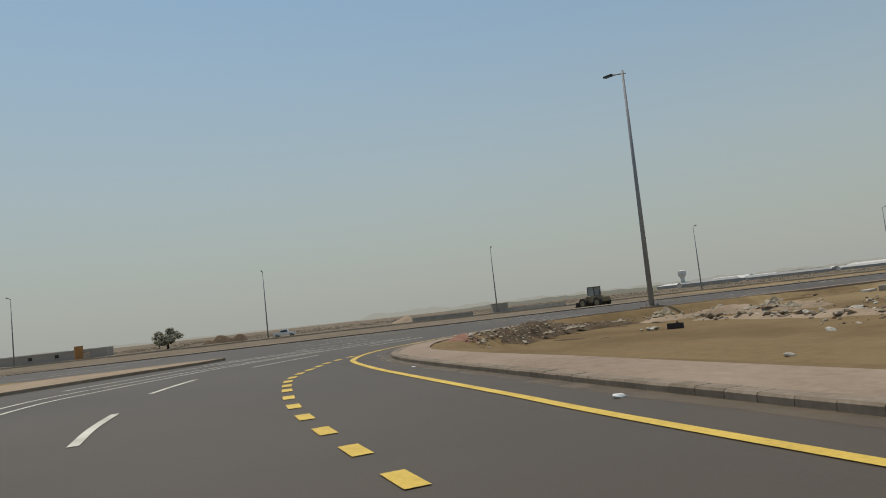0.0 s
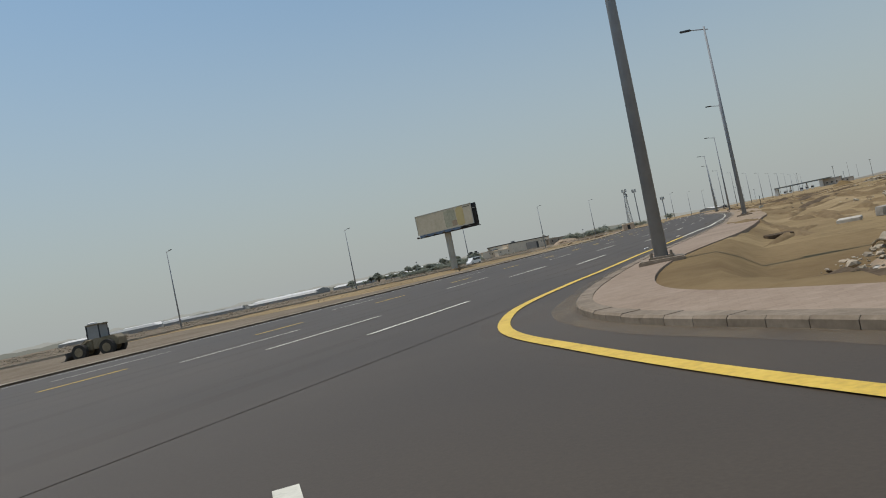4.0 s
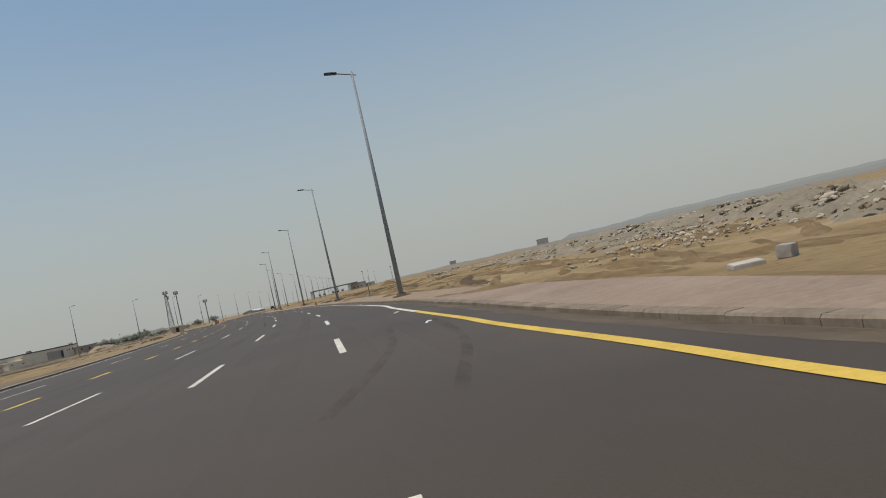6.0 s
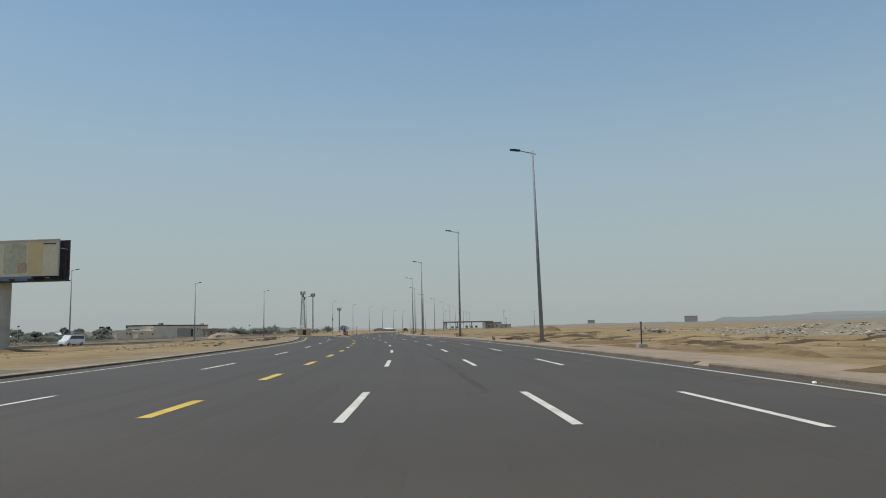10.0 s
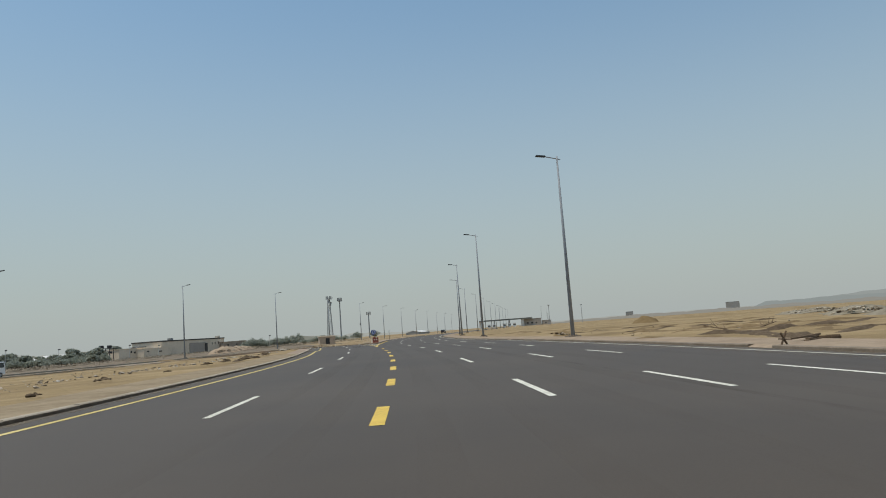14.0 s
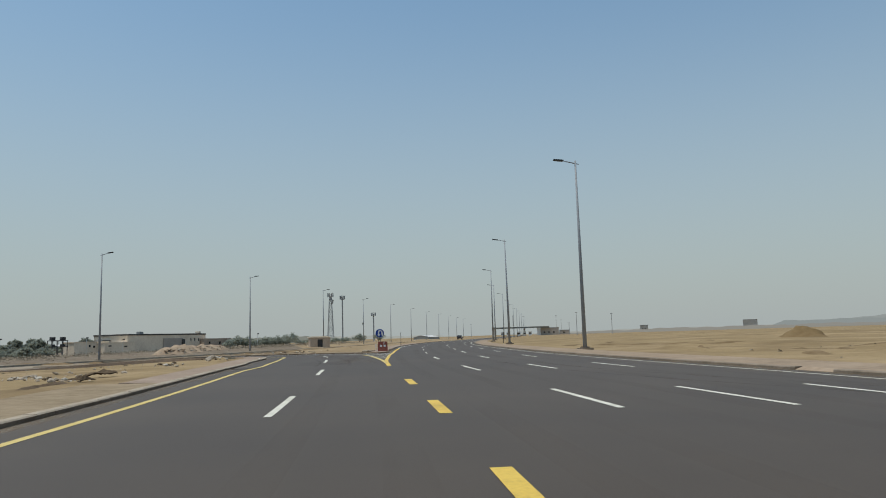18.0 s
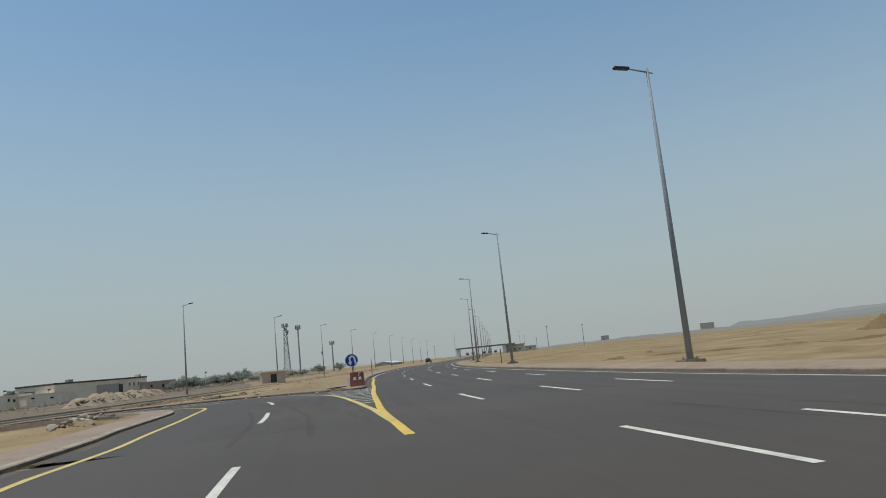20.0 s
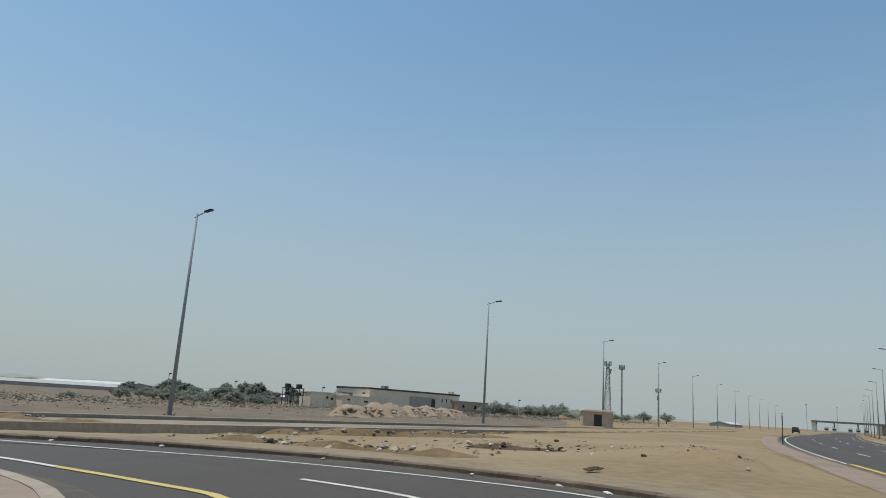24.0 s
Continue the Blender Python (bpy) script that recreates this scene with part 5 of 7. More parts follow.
# ---- long beige building and its annexes ----
def wall_with_windows(parent, w, h, y, wins, mat, thick=0.3):
    """Front wall in the plane y from x = 0 to w, with real holes for windows (x, z, width, height)."""
    xs = sorted({0.0, w} | {v for x, z, ww, hh in wins for v in (x - ww / 2, x + ww / 2)})
    zs = sorted({0.0, h} | {v for x, z, ww, hh in wins for v in (z - hh / 2, z + hh / 2)})
    bm = bmesh.new()
    grid = {(a, b): bm.verts.new((a, y, b)) for a in xs for b in zs}
    for x0, x1 in zip(xs, xs[1:]):
        for z0, z1 in zip(zs, zs[1:]):
            cx, cz = (x0 + x1) / 2, (z0 + z1) / 2
            if any(abs(cx - x) < ww / 2 and abs(cz - z) < hh / 2 for x, z, ww, hh in wins):
                continue
            bm.faces.new((grid[x0, z0], grid[x1, z0], grid[x1, z1], grid[x0, z1]))
    r = bmesh.ops.extrude_face_region(bm, geom=bm.faces[:])
    bmesh.ops.translate(bm, vec=(0, thick, 0), verts=[v for v in r["geom"] if isinstance(v, bmesh.types.BMVert)])
    bmesh.ops.recalc_face_normals(bm, faces=bm.faces)
    ob = part("wall", bm, mat, parent)
    for x, z, ww, hh in wins:
        win = boxed("window", (x, y + thick * 0.7, z), (ww, 0.05, hh), M_GLASS, parent, "dark window")
        boxed("sill", (x, y - 0.03, z - hh / 2 - 0.04), (ww + 0.16, 0.12, 0.08), mat, win)
    return ob


def block_building(name, label, corner, end, depth, h, wins=(), mat=None, roof=None, z=-0.6, parapet=0.35):
    """A flat-roofed house whose front runs from corner to end."""
    mat, roof = mat or M_WALL, roof or M_ROOF
    d = Vector(end) - Vector(corner)
    w = d.length
    t = thing(name, label, "building", (*corner, z), math.degrees(math.atan2(d.y, d.x)))
    wall_with_windows(t, w, h, 0.0, wins, mat)
    boxed("wall", (w / 2, depth - 0.15, h / 2), (w, 0.3, h), mat, t)
    boxed("wall", (0.15, depth / 2, h / 2), (0.3, depth - 0.62, h - 0.004), mat, t)
    boxed("wall", (w - 0.15, depth / 2, h / 2), (0.3, depth - 0.62, h - 0.004), mat, t)
    boxed("plinth", (w / 2, depth / 2, -0.75), (w - 0.04, depth - 0.04, 1.5), mat, t)
    top = boxed("roof", (w / 2, depth / 2, h - 0.1), (w - 0.02, depth - 0.62, 0.2), roof, t)
    for c, s in (((w / 2, 0.1, h + parapet / 2), (w + 0.3, 0.5, parapet)), ((w / 2, depth - 0.1, h + parapet / 2), (w + 0.3, 0.5, parapet)),
                 ((0.0, depth / 2, h + parapet / 2 - 0.005), (0.5, depth - 0.7, parapet)), ((w, depth / 2, h + parapet / 2 - 0.005), (0.5, depth - 0.7, parapet))):
        boxed("parapet", c, s, roof, top)
    return t, w


b, w = block_building("long_building", "long beige single-storey building with a dark roof edge", (-106, 359.4), (-88.7, 400.8), 16, 5.9,
                      [(35.5, 3.9, 0.7, 1.3), (37.8, 3.9, 0.7, 1.3), (40.4, 3.9, 0.7, 1.3), (31.0, 1.6, 1.0, 0.9)], parapet=0.55)
boxed("recess_panel", (24.5, -0.12, 2.3), (11.5, 0.3, 4.6), M_WALL_GREY, b, "grey stone-clad bay", 0.02)
# the entrance bay's inner shade is a dark block on the wall
boxed("recess_panel", (30.3, -0.3, 2.1), (1.6, 0.7, 4.2), M_ROOF, b, "dark block with an entrance bay's shade in its colour", 0.02)
boxed("roof_tank", (9.5, 3.0, 6.9), (1.8, 1.8, 0.9), M_SHED, b, "", 0.05)
boxed("roof_tank", (43.6, 3.0, 6.9), (1.2, 2.0, 0.9), M_WALL, b, "", 0.05)
b, w = block_building("annex_building", "low brown annex at the long building's end", (-88.0, 396), (-80, 409), 9, 3.9, [(3.2, 2.4, 1.1, 1.0), (9.0, 2.2, 1.1, 1.2)], M_WALL_BROWN, M_WALL_BROWN, parapet=0.3)
b, w = block_building("annex_building", "low pale beige annex with two slit windows", (-109, 346.5), (-102.4, 357), 8, 3.2, [(2.2, 2.2, 1.3, 0.5), (8.6, 1.9, 1.5, 0.5)], M_WALL, M_WALL, parapet=0.25)
b, w = block_building("annex_building", "pale cream annex with small dark openings", (-117.2, 341.5), (-110, 352.5), 7, 3.7, [(5.8, 2.4, 0.8, 0.8), (7.5, 2.1, 0.9, 0.8)], M_WALL, M_WALL, parapet=0.25)
boxed("roof_unit", (11.0, 2.5, 4.3), (1.5, 1.2, 0.8), M_SHED, b)
b, w = block_building("annex_building", "low grey wall house behind the rubble", (-116, 360), (-110, 366), 7, 4.2, [], M_WALL_GREY, M_ROOF, parapet=0.2)
# steel frame of a tank stand
t = thing("steel_frame", "dark skeletal steel stand with tank boxes on top", "frame", (-121.8, 335.2, -1.7), 60)
for k in range(4):
    for y in (0, 2.2):
        tube("column", (k * 1.9, y, 0), (k * 1.9, y, 5.6), 0.14, M_RUST, t, seg=6)
for z in (3.6, 5.6):
    for y in (0, 2.2):
        boxed("beam", (2.85, y, z), (6.2, 0.22, 0.25), M_RUST, t)
for k in (0, 2):
    boxed("tank", (k * 1.9 + 0.95, 1.1, 6.3), (1.3, 1.4, 1.1), M_DARK, t, "dark square tank", 0.05)
    boxed("tank", (k * 1.9 + 0.95, 1.1, 4.05), (1.2, 1.4, 0.65), M_DARK, t, "dark square tank", 0.05)
# slim lamp posts among the annexes
for x, y, h in ((-112.5, 340, 5.2), (-104, 350, 4.4), (-136, 330, 5.4), (-150, 318, 6.3), (-66, 398, 5.6)):
    t = thing("yard_lamp", "slim pale yard lamp with a dark head", "lamp", (x, y, -0.6), 0, "yard lamps")
    tube("pole", (0, 0, -1.5), (0, 0, h), 0.09, M_WHITE_WALL, t, seg=6)
    boxed("lamp_head", (0.25, 0, h), (0.75, 0.4, 0.4), M_DARK, t, "dark lamp head", 0.04)


# ---- sheds to the left, farther huts and the water tower ----
def shed(x, y, turn, w, d, h, label, roof=None):
    t = thing("storage_shed", label, "shed", (x, y, -1.9 if x < -100 else -0.6), turn, "storage sheds")
    for c, s in (((0, -d / 2, h / 2), (w, 0.2, h)), ((0, d / 2, h / 2), (w, 0.2, h)), ((-w / 2, 0, h / 2), (0.2, d - 0.2, h)), ((w / 2, 0, h / 2), (0.2, d - 0.2, h))):
        boxed("wall", c, s, M_SHED, t)
    for s in (-1, 1):
        rise = min(1.6, 0.11 * d)
        a = math.atan2(rise, d / 2)
        boxed("roof_sheet", (0, s * d / 4, h + rise / 2 + 0.05), (w + 0.6, (d / 2 + 0.3) / math.cos(a), 0.14), roof or M_WHITE_WALL, t, "", 0.0, Matrix.Rotation(-s * a, 4, "X"))
    for s in (-1, 1):
        bm = bmesh.new()
        e = [bm.verts.new((s * w / 2 + dx, yy, zz)) for dx in (-0.1, 0.1) for yy, zz in ((-d / 2, h), (d / 2, h), (0, h + min(1.6, 0.11 * d)))]
        for f in ((0, 1, 2), (3, 5, 4), (0, 3, 4, 1), (1, 4, 5, 2), (2, 5, 3, 0)):
            bm.faces.new([e[k] for k in f])
        bmesh.ops.recalc_face_normals(bm, faces=bm.faces)
        part("gable", bm, M_SHED, t)
    for k in range(max(1, int(w / 14))):
        boxed("roller_door", (-w / 2 + 7 + 14 * k, -d / 2 - 0.1, h * 0.36), (4.0, 0.1, h * 0.72), M_WALL_GREY, t)
    return t


# far roof sheet with the haze mixed into its grey
M_PALE_ROOF = material("hazed_pale_roof_sheet", [(0.36, 0.345, 0.32), (0.42, 0.405, 0.375), (0.48, 0.465, 0.435)], 0.3, 3, 0.8, bump=0.1)
shed(-341, 465, 46, 58, 24, 2.3, "long grey shed with a hazy pale sheet roof", M_PALE_ROOF)
shed(-372, 400, 46, 60, 24, 2.4, "grey shed with a pale sheet roof", M_SHED)
shed(-395, 340, 60, 44, 20, 3.0, "taller grey shed with a dark roof", M_SHED)
for k in range(9):
    shed(-520 + 36 * k, 425 + 18 * k + 14 * math.sin(2.1 * k), 20 + 9 * math.sin(k), 34, 40, 3.2 + 0.8 * math.sin(1.7 * k), "far large shed with a bright white sheet roof")
shed(14, 640, 75, 34, 12, 2.0, "low hazy shed with a pale roof")
t = thing("water_tower", "distant white water tower with a round tank", "water tower", (-406, 325, -1.9), 0)
tube("shaft", (0, 0, 0), (0, 0, 9), 1.6, M_WHITE_WALL, t, seg=16)
tube("flare", (0, 0, 8), (0, 0, 10.5), 1.6, M_WHITE_WALL, t, r1=3.2, seg=16)
tube("tank", (0, 0, 10.5), (0, 0, 13.6), 3.2, M_WHITE_WALL, t, seg=16)
tube("cap", (0, 0, 13.6), (0, 0, 14.4), 3.2, M_WHITE_WALL, t, r1=0.4, seg=16)
block_building("roadside_building", "low hazy concrete building with dark windows", (-162, -110), (-157, -80), 8, 2.4, [(13, 1.5, 1, 0.8), (19, 1.5, 1, 0.8), (25, 1.5, 1, 0.8)], M_WALL_GREY, M_WHITE_WALL, z=-0.8, parapet=0.2)
t = thing("site_cabin", "narrow orange panelled cabin beside the far road", "cabin", (-149, -85.6, -0.75), 15)
boxed("body", (0, 0, 1.65), (1.4, 1.7, 3.2), M_ORANGE, t, "", 0.03)
boxed("door", (0.66, 0, 1.2), (0.05, 0.8, 2.0), M_WALL_BROWN, t)
boxed("roof", (0, 0, 3.3), (1.5, 1.7, 0.12), M_ORANGE, t)
boxed("lean_to", (0.2, 1.5, 0.9), (1.2, 1.5, 1.7), M_WALL_BROWN, t, "", 0.03)
t = thing("concrete_barrier_wall", "low pale concrete block wall by the far road", "wall", (-106.5, 16, -0.55), 71)
for k in range(9):
    boxed("block", (k * 1.62 - 7, 0, 0.45), (1.58, 0.5, 0.9), M_PALE, t, "", 0.04)
t = thing("concrete_barrier_wall", "low grey concrete block wall by the far road", "wall", (-114.5, -5, -0.55), 71)
for k in range(9):
    boxed("block", (k * 1.62 - 7, 0, 0.5), (1.58, 0.4, 1.0), M_CONCRETE, t, "", 0.04)
t = thing("concrete_hut", "grey concrete hut beside a far lamp", "hut", (-109.5, 7.2, -0.6), 71)
boxed("wall", (0, -1.4, 1.05), (3.6, 0.2, 2.1), M_CONCRETE, t)
boxed("wall", (0, 1.4, 1.05), (3.6, 0.2, 2.1), M_CONCRETE, t)
boxed("wall", (-1.7, 0, 1.05), (0.2, 2.6, 2.1), M_CONCRETE, t)
boxed("wall", (1.7, 0, 1.05), (0.2, 2.6, 2.1), M_CONCRETE, t)
boxed("roof", (0, 0, 2.17), (3.8, 3.2, 0.14), M_CONCRETE, t)


# ---- checkpoint spanning the carriageway ----
def checkpoint():
    t = thing("checkpoint_canopy", "wide flat checkpoint canopy on white end columns over the road", "canopy", (100, 742, 0), -11)
    boxed("roof", (4, 0, 7.3), (52, 12, 1.0), M_CANOPY, t, "long grey canopy roof", 0.05)
    boxed("roof_edge", (4, 0, 7.95), (52.6, 12.6, 0.2), M_SHED, t)
    for x in (-20.5, 20.5):
        boxed("end_column", (x, 0, 3.4), (3.2, 10, 6.8), M_WHITE_WALL, t, "broad white end pier", 0.05)
    for k, x in enumerate((-7.5, 7.5)):
        tube("column", (x, 0, 0), (x, 0, 6.8), 0.5, M_WHITE_WALL, t, seg=10)
    return t


checkpoint()
for k, x in enumerate((-12.5, -7.5, 2.5, 7.5, 12.5)):
    c = Vector((100, 742, 0)) + Matrix.Rotation(radians(-11), 3, "Z") @ Vector((x, -4.5, 0))
    t = thing("toll_booth", "small white booth with dark windows under the canopy", "booth", c, -11, "booths under the canopy")
    boxed("body", (0, 0, 0.8), (2.6, 3.0, 1.6), M_WHITE_WALL, t, "", 0.03)
    boxed("glazing", (0, 0, 2.15), (2.5, 2.9, 1.1), M_GLASS, t, "dark window band")
    boxed("roof", (0, 0, 3.2), (2.9, 3.4, 1.0), M_WHITE_WALL, t, "white sign box roof", 0.03)
b, w = block_building("checkpoint_building", "long beige checkpoint building beside the canopy", (121, 735), (137, 731.4), 14, 6.4, [(3.5 + 4.2 * k, 2.6, 1.5, 1.2) for k in range(3)], M_WALL_GREY, M_SHED, z=0, parapet=0.4)
b, w = block_building("checkpoint_building", "low beige annex beside the checkpoint", (138, 733), (147, 731), 10, 4.0, [(4, 2, 1.4, 1.2)], M_WALL_GREY, M_SHED, z=0, parapet=0.3)
block_building("far_building", "hazy grey block building far across the plain", (786, 1716), (814, 1703), 20, 19.5, [], M_SHED, M_SHED, z=0, parapet=0.5)
block_building("far_building", "low hazy building far across the plain", (470, 1500), (484, 1496), 20, 12.0, [(4 + 5 * k, 5, 2, 1.8) for k in range(2)], M_SHED, M_SHED, z=0, parapet=0.5)
block_building("far_building", "low hazy white building far across the plain", (660, 1420), (690, 1406), 16, 4.0, [(5 + 6 * k, 2, 2, 1.4) for k in range(4)], M_WHITE_WALL, M_WHITE_WALL, z=0, parapet=0.4)


# ---- vehicles ----
def wheel(parent, x, y, r, w, rim=None):
    tyre = tube("wheel", (x, y - w / 2, r), (x, y + w / 2, r), r, M_TYRE, parent, "dusty black tyre", seg=20)
    tube("rim", (x, y - w / 2 - 0.012, r), (x, y + w / 2 + 0.012, r), r * 0.58, rim or M_COLUMN, tyre, "dusty dark rim" if rim else "pale steel rim", seg=14)


def body_from(name, outline, half, mat, parent, label="", tuck=0.0, z0=0.9, bevel=0.05):
    bm = bmesh.new()
    prism(bm, outline, -half, half)
    top = max(z for _, z in outline)
    for v in bm.verts:
        if v.co.z > z0:
            v.co.y *= 1 - tuck * (v.co.z - z0) / max(top - z0, 0.1)
    if bevel:
        bmesh.ops.bevel(bm, geom=bm.edges[:], offset=bevel, segments=2, affect="EDGES")
    return part(name, bm, mat, parent, label)


def vehicle(name, label, x, y, z, turn, kind, paint):
    t = thing(name, label, "vehicle", (x, y, z), turn, "parked vehicles")
    if kind == "pickup":
        body_from("body", [(-2.6, 0.45), (2.55, 0.45), (2.6, 0.8), (2.5, 1.02), (1.35, 1.08), (-2.6, 1.08)], 0.9, paint, t)
        body_from("cab", [(1.2, 1.0), (0.55, 1.72), (-0.75, 1.76), (-0.95, 1.0)], 0.84, paint, t, "", 0.16, 1.05)
        glass = [(1.02, 1.12), (0.52, 1.66), (-0.7, 1.68), (-0.84, 1.12)]
        body_from("glazing", glass, 0.85, M_GLASS, t, "dark glass", 0.16, 1.05, 0.0)
        boxed("load_bed", (-1.8, 0, 1.06), (1.5, 1.5, 0.06), M_DARK, t)
        axles, r, half = (1.65, -1.65), 0.37, 0.8
    elif kind == "van":
        body_from("body", [(-2.5, 0.4), (2.5, 0.4), (2.6, 0.75), (2.35, 1.1), (1.75, 1.25), (1.15, 2.05), (-2.45, 2.1)], 0.92, paint, t, "", 0.1, 1.1, 0.07)
        body_from("glazing", [(1.62, 1.32), (1.16, 1.9), (-2.2, 1.92), (-2.25, 1.32)], 0.93, M_GLASS, t, "dark glass", 0.07, 1.1, 0.0)
        axles, r, half = (1.7, -1.6), 0.35, 0.82
    else:
        body_from("body", [(-2.3, 0.42), (2.3, 0.42), (2.36, 0.8), (2.2, 1.05), (1.0, 1.12), (0.35, 1.72), (-2.0, 1.75), (-2.32, 1.05)], 0.92, paint, t, "", 0.16, 1.1, 0.07)
        body_from("glazing", [(0.86, 1.2), (0.34, 1.64), (-1.9, 1.66), (-2.1, 1.2)], 0.925, M_GLASS, t, "dark glass", 0.15, 1.1, 0.0)
        axles, r, half = (1.45, -1.4), 0.38, 0.82
    for ax in axles:
        for s in (-1, 1):
            wheel(t, ax, s * half, r, 0.24)
    for s in (-1, 1):
        boxed("headlight", (2.5 if kind != "suv" else 2.3, s * 0.68, 0.82), (0.16, 0.3, 0.16), M_SIGN_WHITE, t, "clear headlight", 0.02)
        boxed("tail_light", (-2.56 if kind == "pickup" else -2.46 if kind == "van" else -2.3, s * 0.78, 0.9), (0.08, 0.14, 0.26), M_RED, t, "red tail light", 0.02)
    boxed("front_bumper", (2.55 if kind != "suv" else 2.32, 0, 0.5), (0.2, 1.7, 0.2), M_DARK if kind != "van" else paint, t, "", 0.04)
    return t


vehicle("pickup_truck", "white pickup truck parked beyond the far carriageway", -126.0, -41.0, -0.55, 251, "pickup", M_CAR_WHITE)
vehicle("white_van", "white van on the far carriageway by a lamp", -55.8, 134.5, FAR_Z, 252, "van", M_CAR_WHITE)
vehicle("dark_car", "dark off-road car ahead on the carriageway", 19.4, 380, 0.0, 78, "suv", M_CAR_DARK)


def wheel_loader():
    t = thing("wheel_loader", "dusty dark yellow wheel loader parked in the median", "loader", (-47.6, -8.8, -0.62), 195)
    body_from("rear_body", [(-2.6, 0.75), (-0.1, 0.75), (-0.1, 1.75), (-2.2, 1.75), (-2.65, 1.4)], 0.75, M_MACHINE, t, "yellow engine hood")
    body_from("front_frame", [(0.05, 0.7), (1.7, 0.7), (1.7, 1.1), (0.9, 1.7), (0.05, 1.6)], 0.45, M_MACHINE, t)
    cab = body_from("cab", [(-0.95, 1.7), (0.35, 1.7), (0.45, 2.1), (0.25, 2.95), (-0.95, 2.95)], 0.72, M_SHED, t, "dusty pale grey cab", 0.06, 1.8, 0.02)
    boxed("roof", (-0.35, 0, 3.0), (1.5, 1.5, 0.14), M_MACHINE, cab, "", 0.04)
    for x in (-0.93, 0.3):
        for s in (-1, 1):
            boxed("pillar", (x, s * 0.71, 2.32), (0.1, 0.08, 1.25), M_DARK, cab)
    for x in (-1.65, 1.15):
        for s in (-1, 1):
            wheel(t, x, s * 0.95, 0.72, 0.52, M_MACHINE)
    for s in (-1, 1):
        tube("lift_arm", (0.6, s * 0.42, 1.6), (2.5, s * 0.42, 0.45), 0.13, M_MACHINE, t, seg=8)
        tube("ram", (0.5, s * 0.3, 1.0), (1.9, s * 0.38, 0.85), 0.07, M_STEEL, t, seg=8)
    bm = bmesh.new()
    prism(bm, [(2.35, 0.9), (2.3, 0.45), (2.55, 0.1), (3.3, 0.05), (3.3, 0.12), (2.65, 0.22), (2.45, 0.5), (2.5, 0.9)], -1.25, 1.25)
    part("bucket", bm, M_RUST, t, "worn dark steel bucket")
    tube("exhaust", (-1.6, 0.3, 1.75), (-1.6, 0.3, 2.5), 0.06, M_DARK, t, seg=8)
    return t


wheel_loader()


# ---- heaps and rubble ----
def heap(name, label, line, width, height, mat, seed, cat="mound"):
    """A lumpy bank of spoil along a line, lying on the ground."""
    rnd = random.Random(seed)
    pts = smooth_line(line, 0.7)
    n = 8
    rows = [beside(pts, width * (k / n - 0.5)) for k in range(n + 1)]
    bm = bmesh.new()
    grid = []
    for k, row in enumerate(rows):
        prof = max(0.0, math.cos(math.pi * (k / n - 0.5))) ** 0.8
        col = []
        for j, (x, y) in enumerate(row):
            end = min(1.0, 0.15 + min(j, len(row) - 1 - j) / max(2.0, 0.12 * len(row)))
            lump = 0.75 + 0.3 * math.sin(0.9 * j + seed) + rnd.uniform(-0.22, 0.22)
            jit = min(0.12, 0.045 * width)
            col.append(bm.verts.new((x + rnd.uniform(-jit, jit), y + rnd.uniform(-jit, jit), ground_z(x, y) - 0.06 + height * prof * end * lump)))
        grid.append(col)
    for a, b in zip(grid, grid[1:]):
        for j in range(len(a) - 1):
            bm.faces.new((a[j], a[j + 1], b[j + 1], b[j]))
    bmesh.ops.recalc_face_normals(bm, faces=bm.faces)
    if sum(f.normal.z for f in bm.faces) < 0:
        bmesh.ops.reverse_faces(bm, faces=bm.faces)
    ob = new(name, mesh_from(name, bm, mat, True))
    return tagged(ob, label, cat)


STONES = [rock_mesh("stone", 40 + k, (M_GREY_STONE, M_STONE, M_GREY_STONE, M_PALE, M_SOIL)[k % 5], 0.7, 1) for k in range(10)]


def scatter(name, label, line, width, count, own, r0, r1, seed, cat="rubble", lift=0.0, mat=None):
    """Broken stone strewn along a line: the first ones singly, the rest joined."""
    rnd = random.Random(seed)
    t = thing(name, label, cat, kind="stuff" if not own else "")
    pts = smooth_line(line, 0.5)
    verts, faces = [], []
    for k in range(count):
        j = rnd.randrange(len(pts) - 1)
        off = width * (rnd.random() + rnd.random() + rnd.random() - 1.5) / 1.5
        a, b = Vector(pts[j]), Vector(pts[j + 1])
        d = (b - a).normalized()
        x, y = a.x + d.y * off, a.y - d.x * off
        r = r0 + (r1 - r0) * rnd.random() ** 3
        m = pose(x, y, ground_z(x, y) + r * 0.25 + lift * max(0, 1 - abs(off) / width), rnd.uniform(-25, 25), rnd.uniform(-25, 25), rnd.uniform(0, 360)) @ Matrix.Diagonal((r * rnd.uniform(0.8, 1.7), r, r * rnd.uniform(0.6, 1.0), 1))
        if k < own:
            ob = new("stone", STONES[rnd.randrange(len(STONES))])
            ob.parent = t
            ob.matrix_world = m
        else:
            o = len(verts)
            me = STONES[rnd.randrange(len(STONES))]
            verts += [tuple(m @ v.co) for v in me.vertices]
            faces += [tuple(o + i for i in p.vertices) for p in me.polygons]
    if verts:
        me = bpy.data.meshes.new("rubble")
        me.from_pydata(verts, [], faces)
        me.materials.append(mat or M_GREY_STONE)
        ob = new("rubble", me)
        ob.parent = t
        tagged(ob, kind="stuff")
    return t


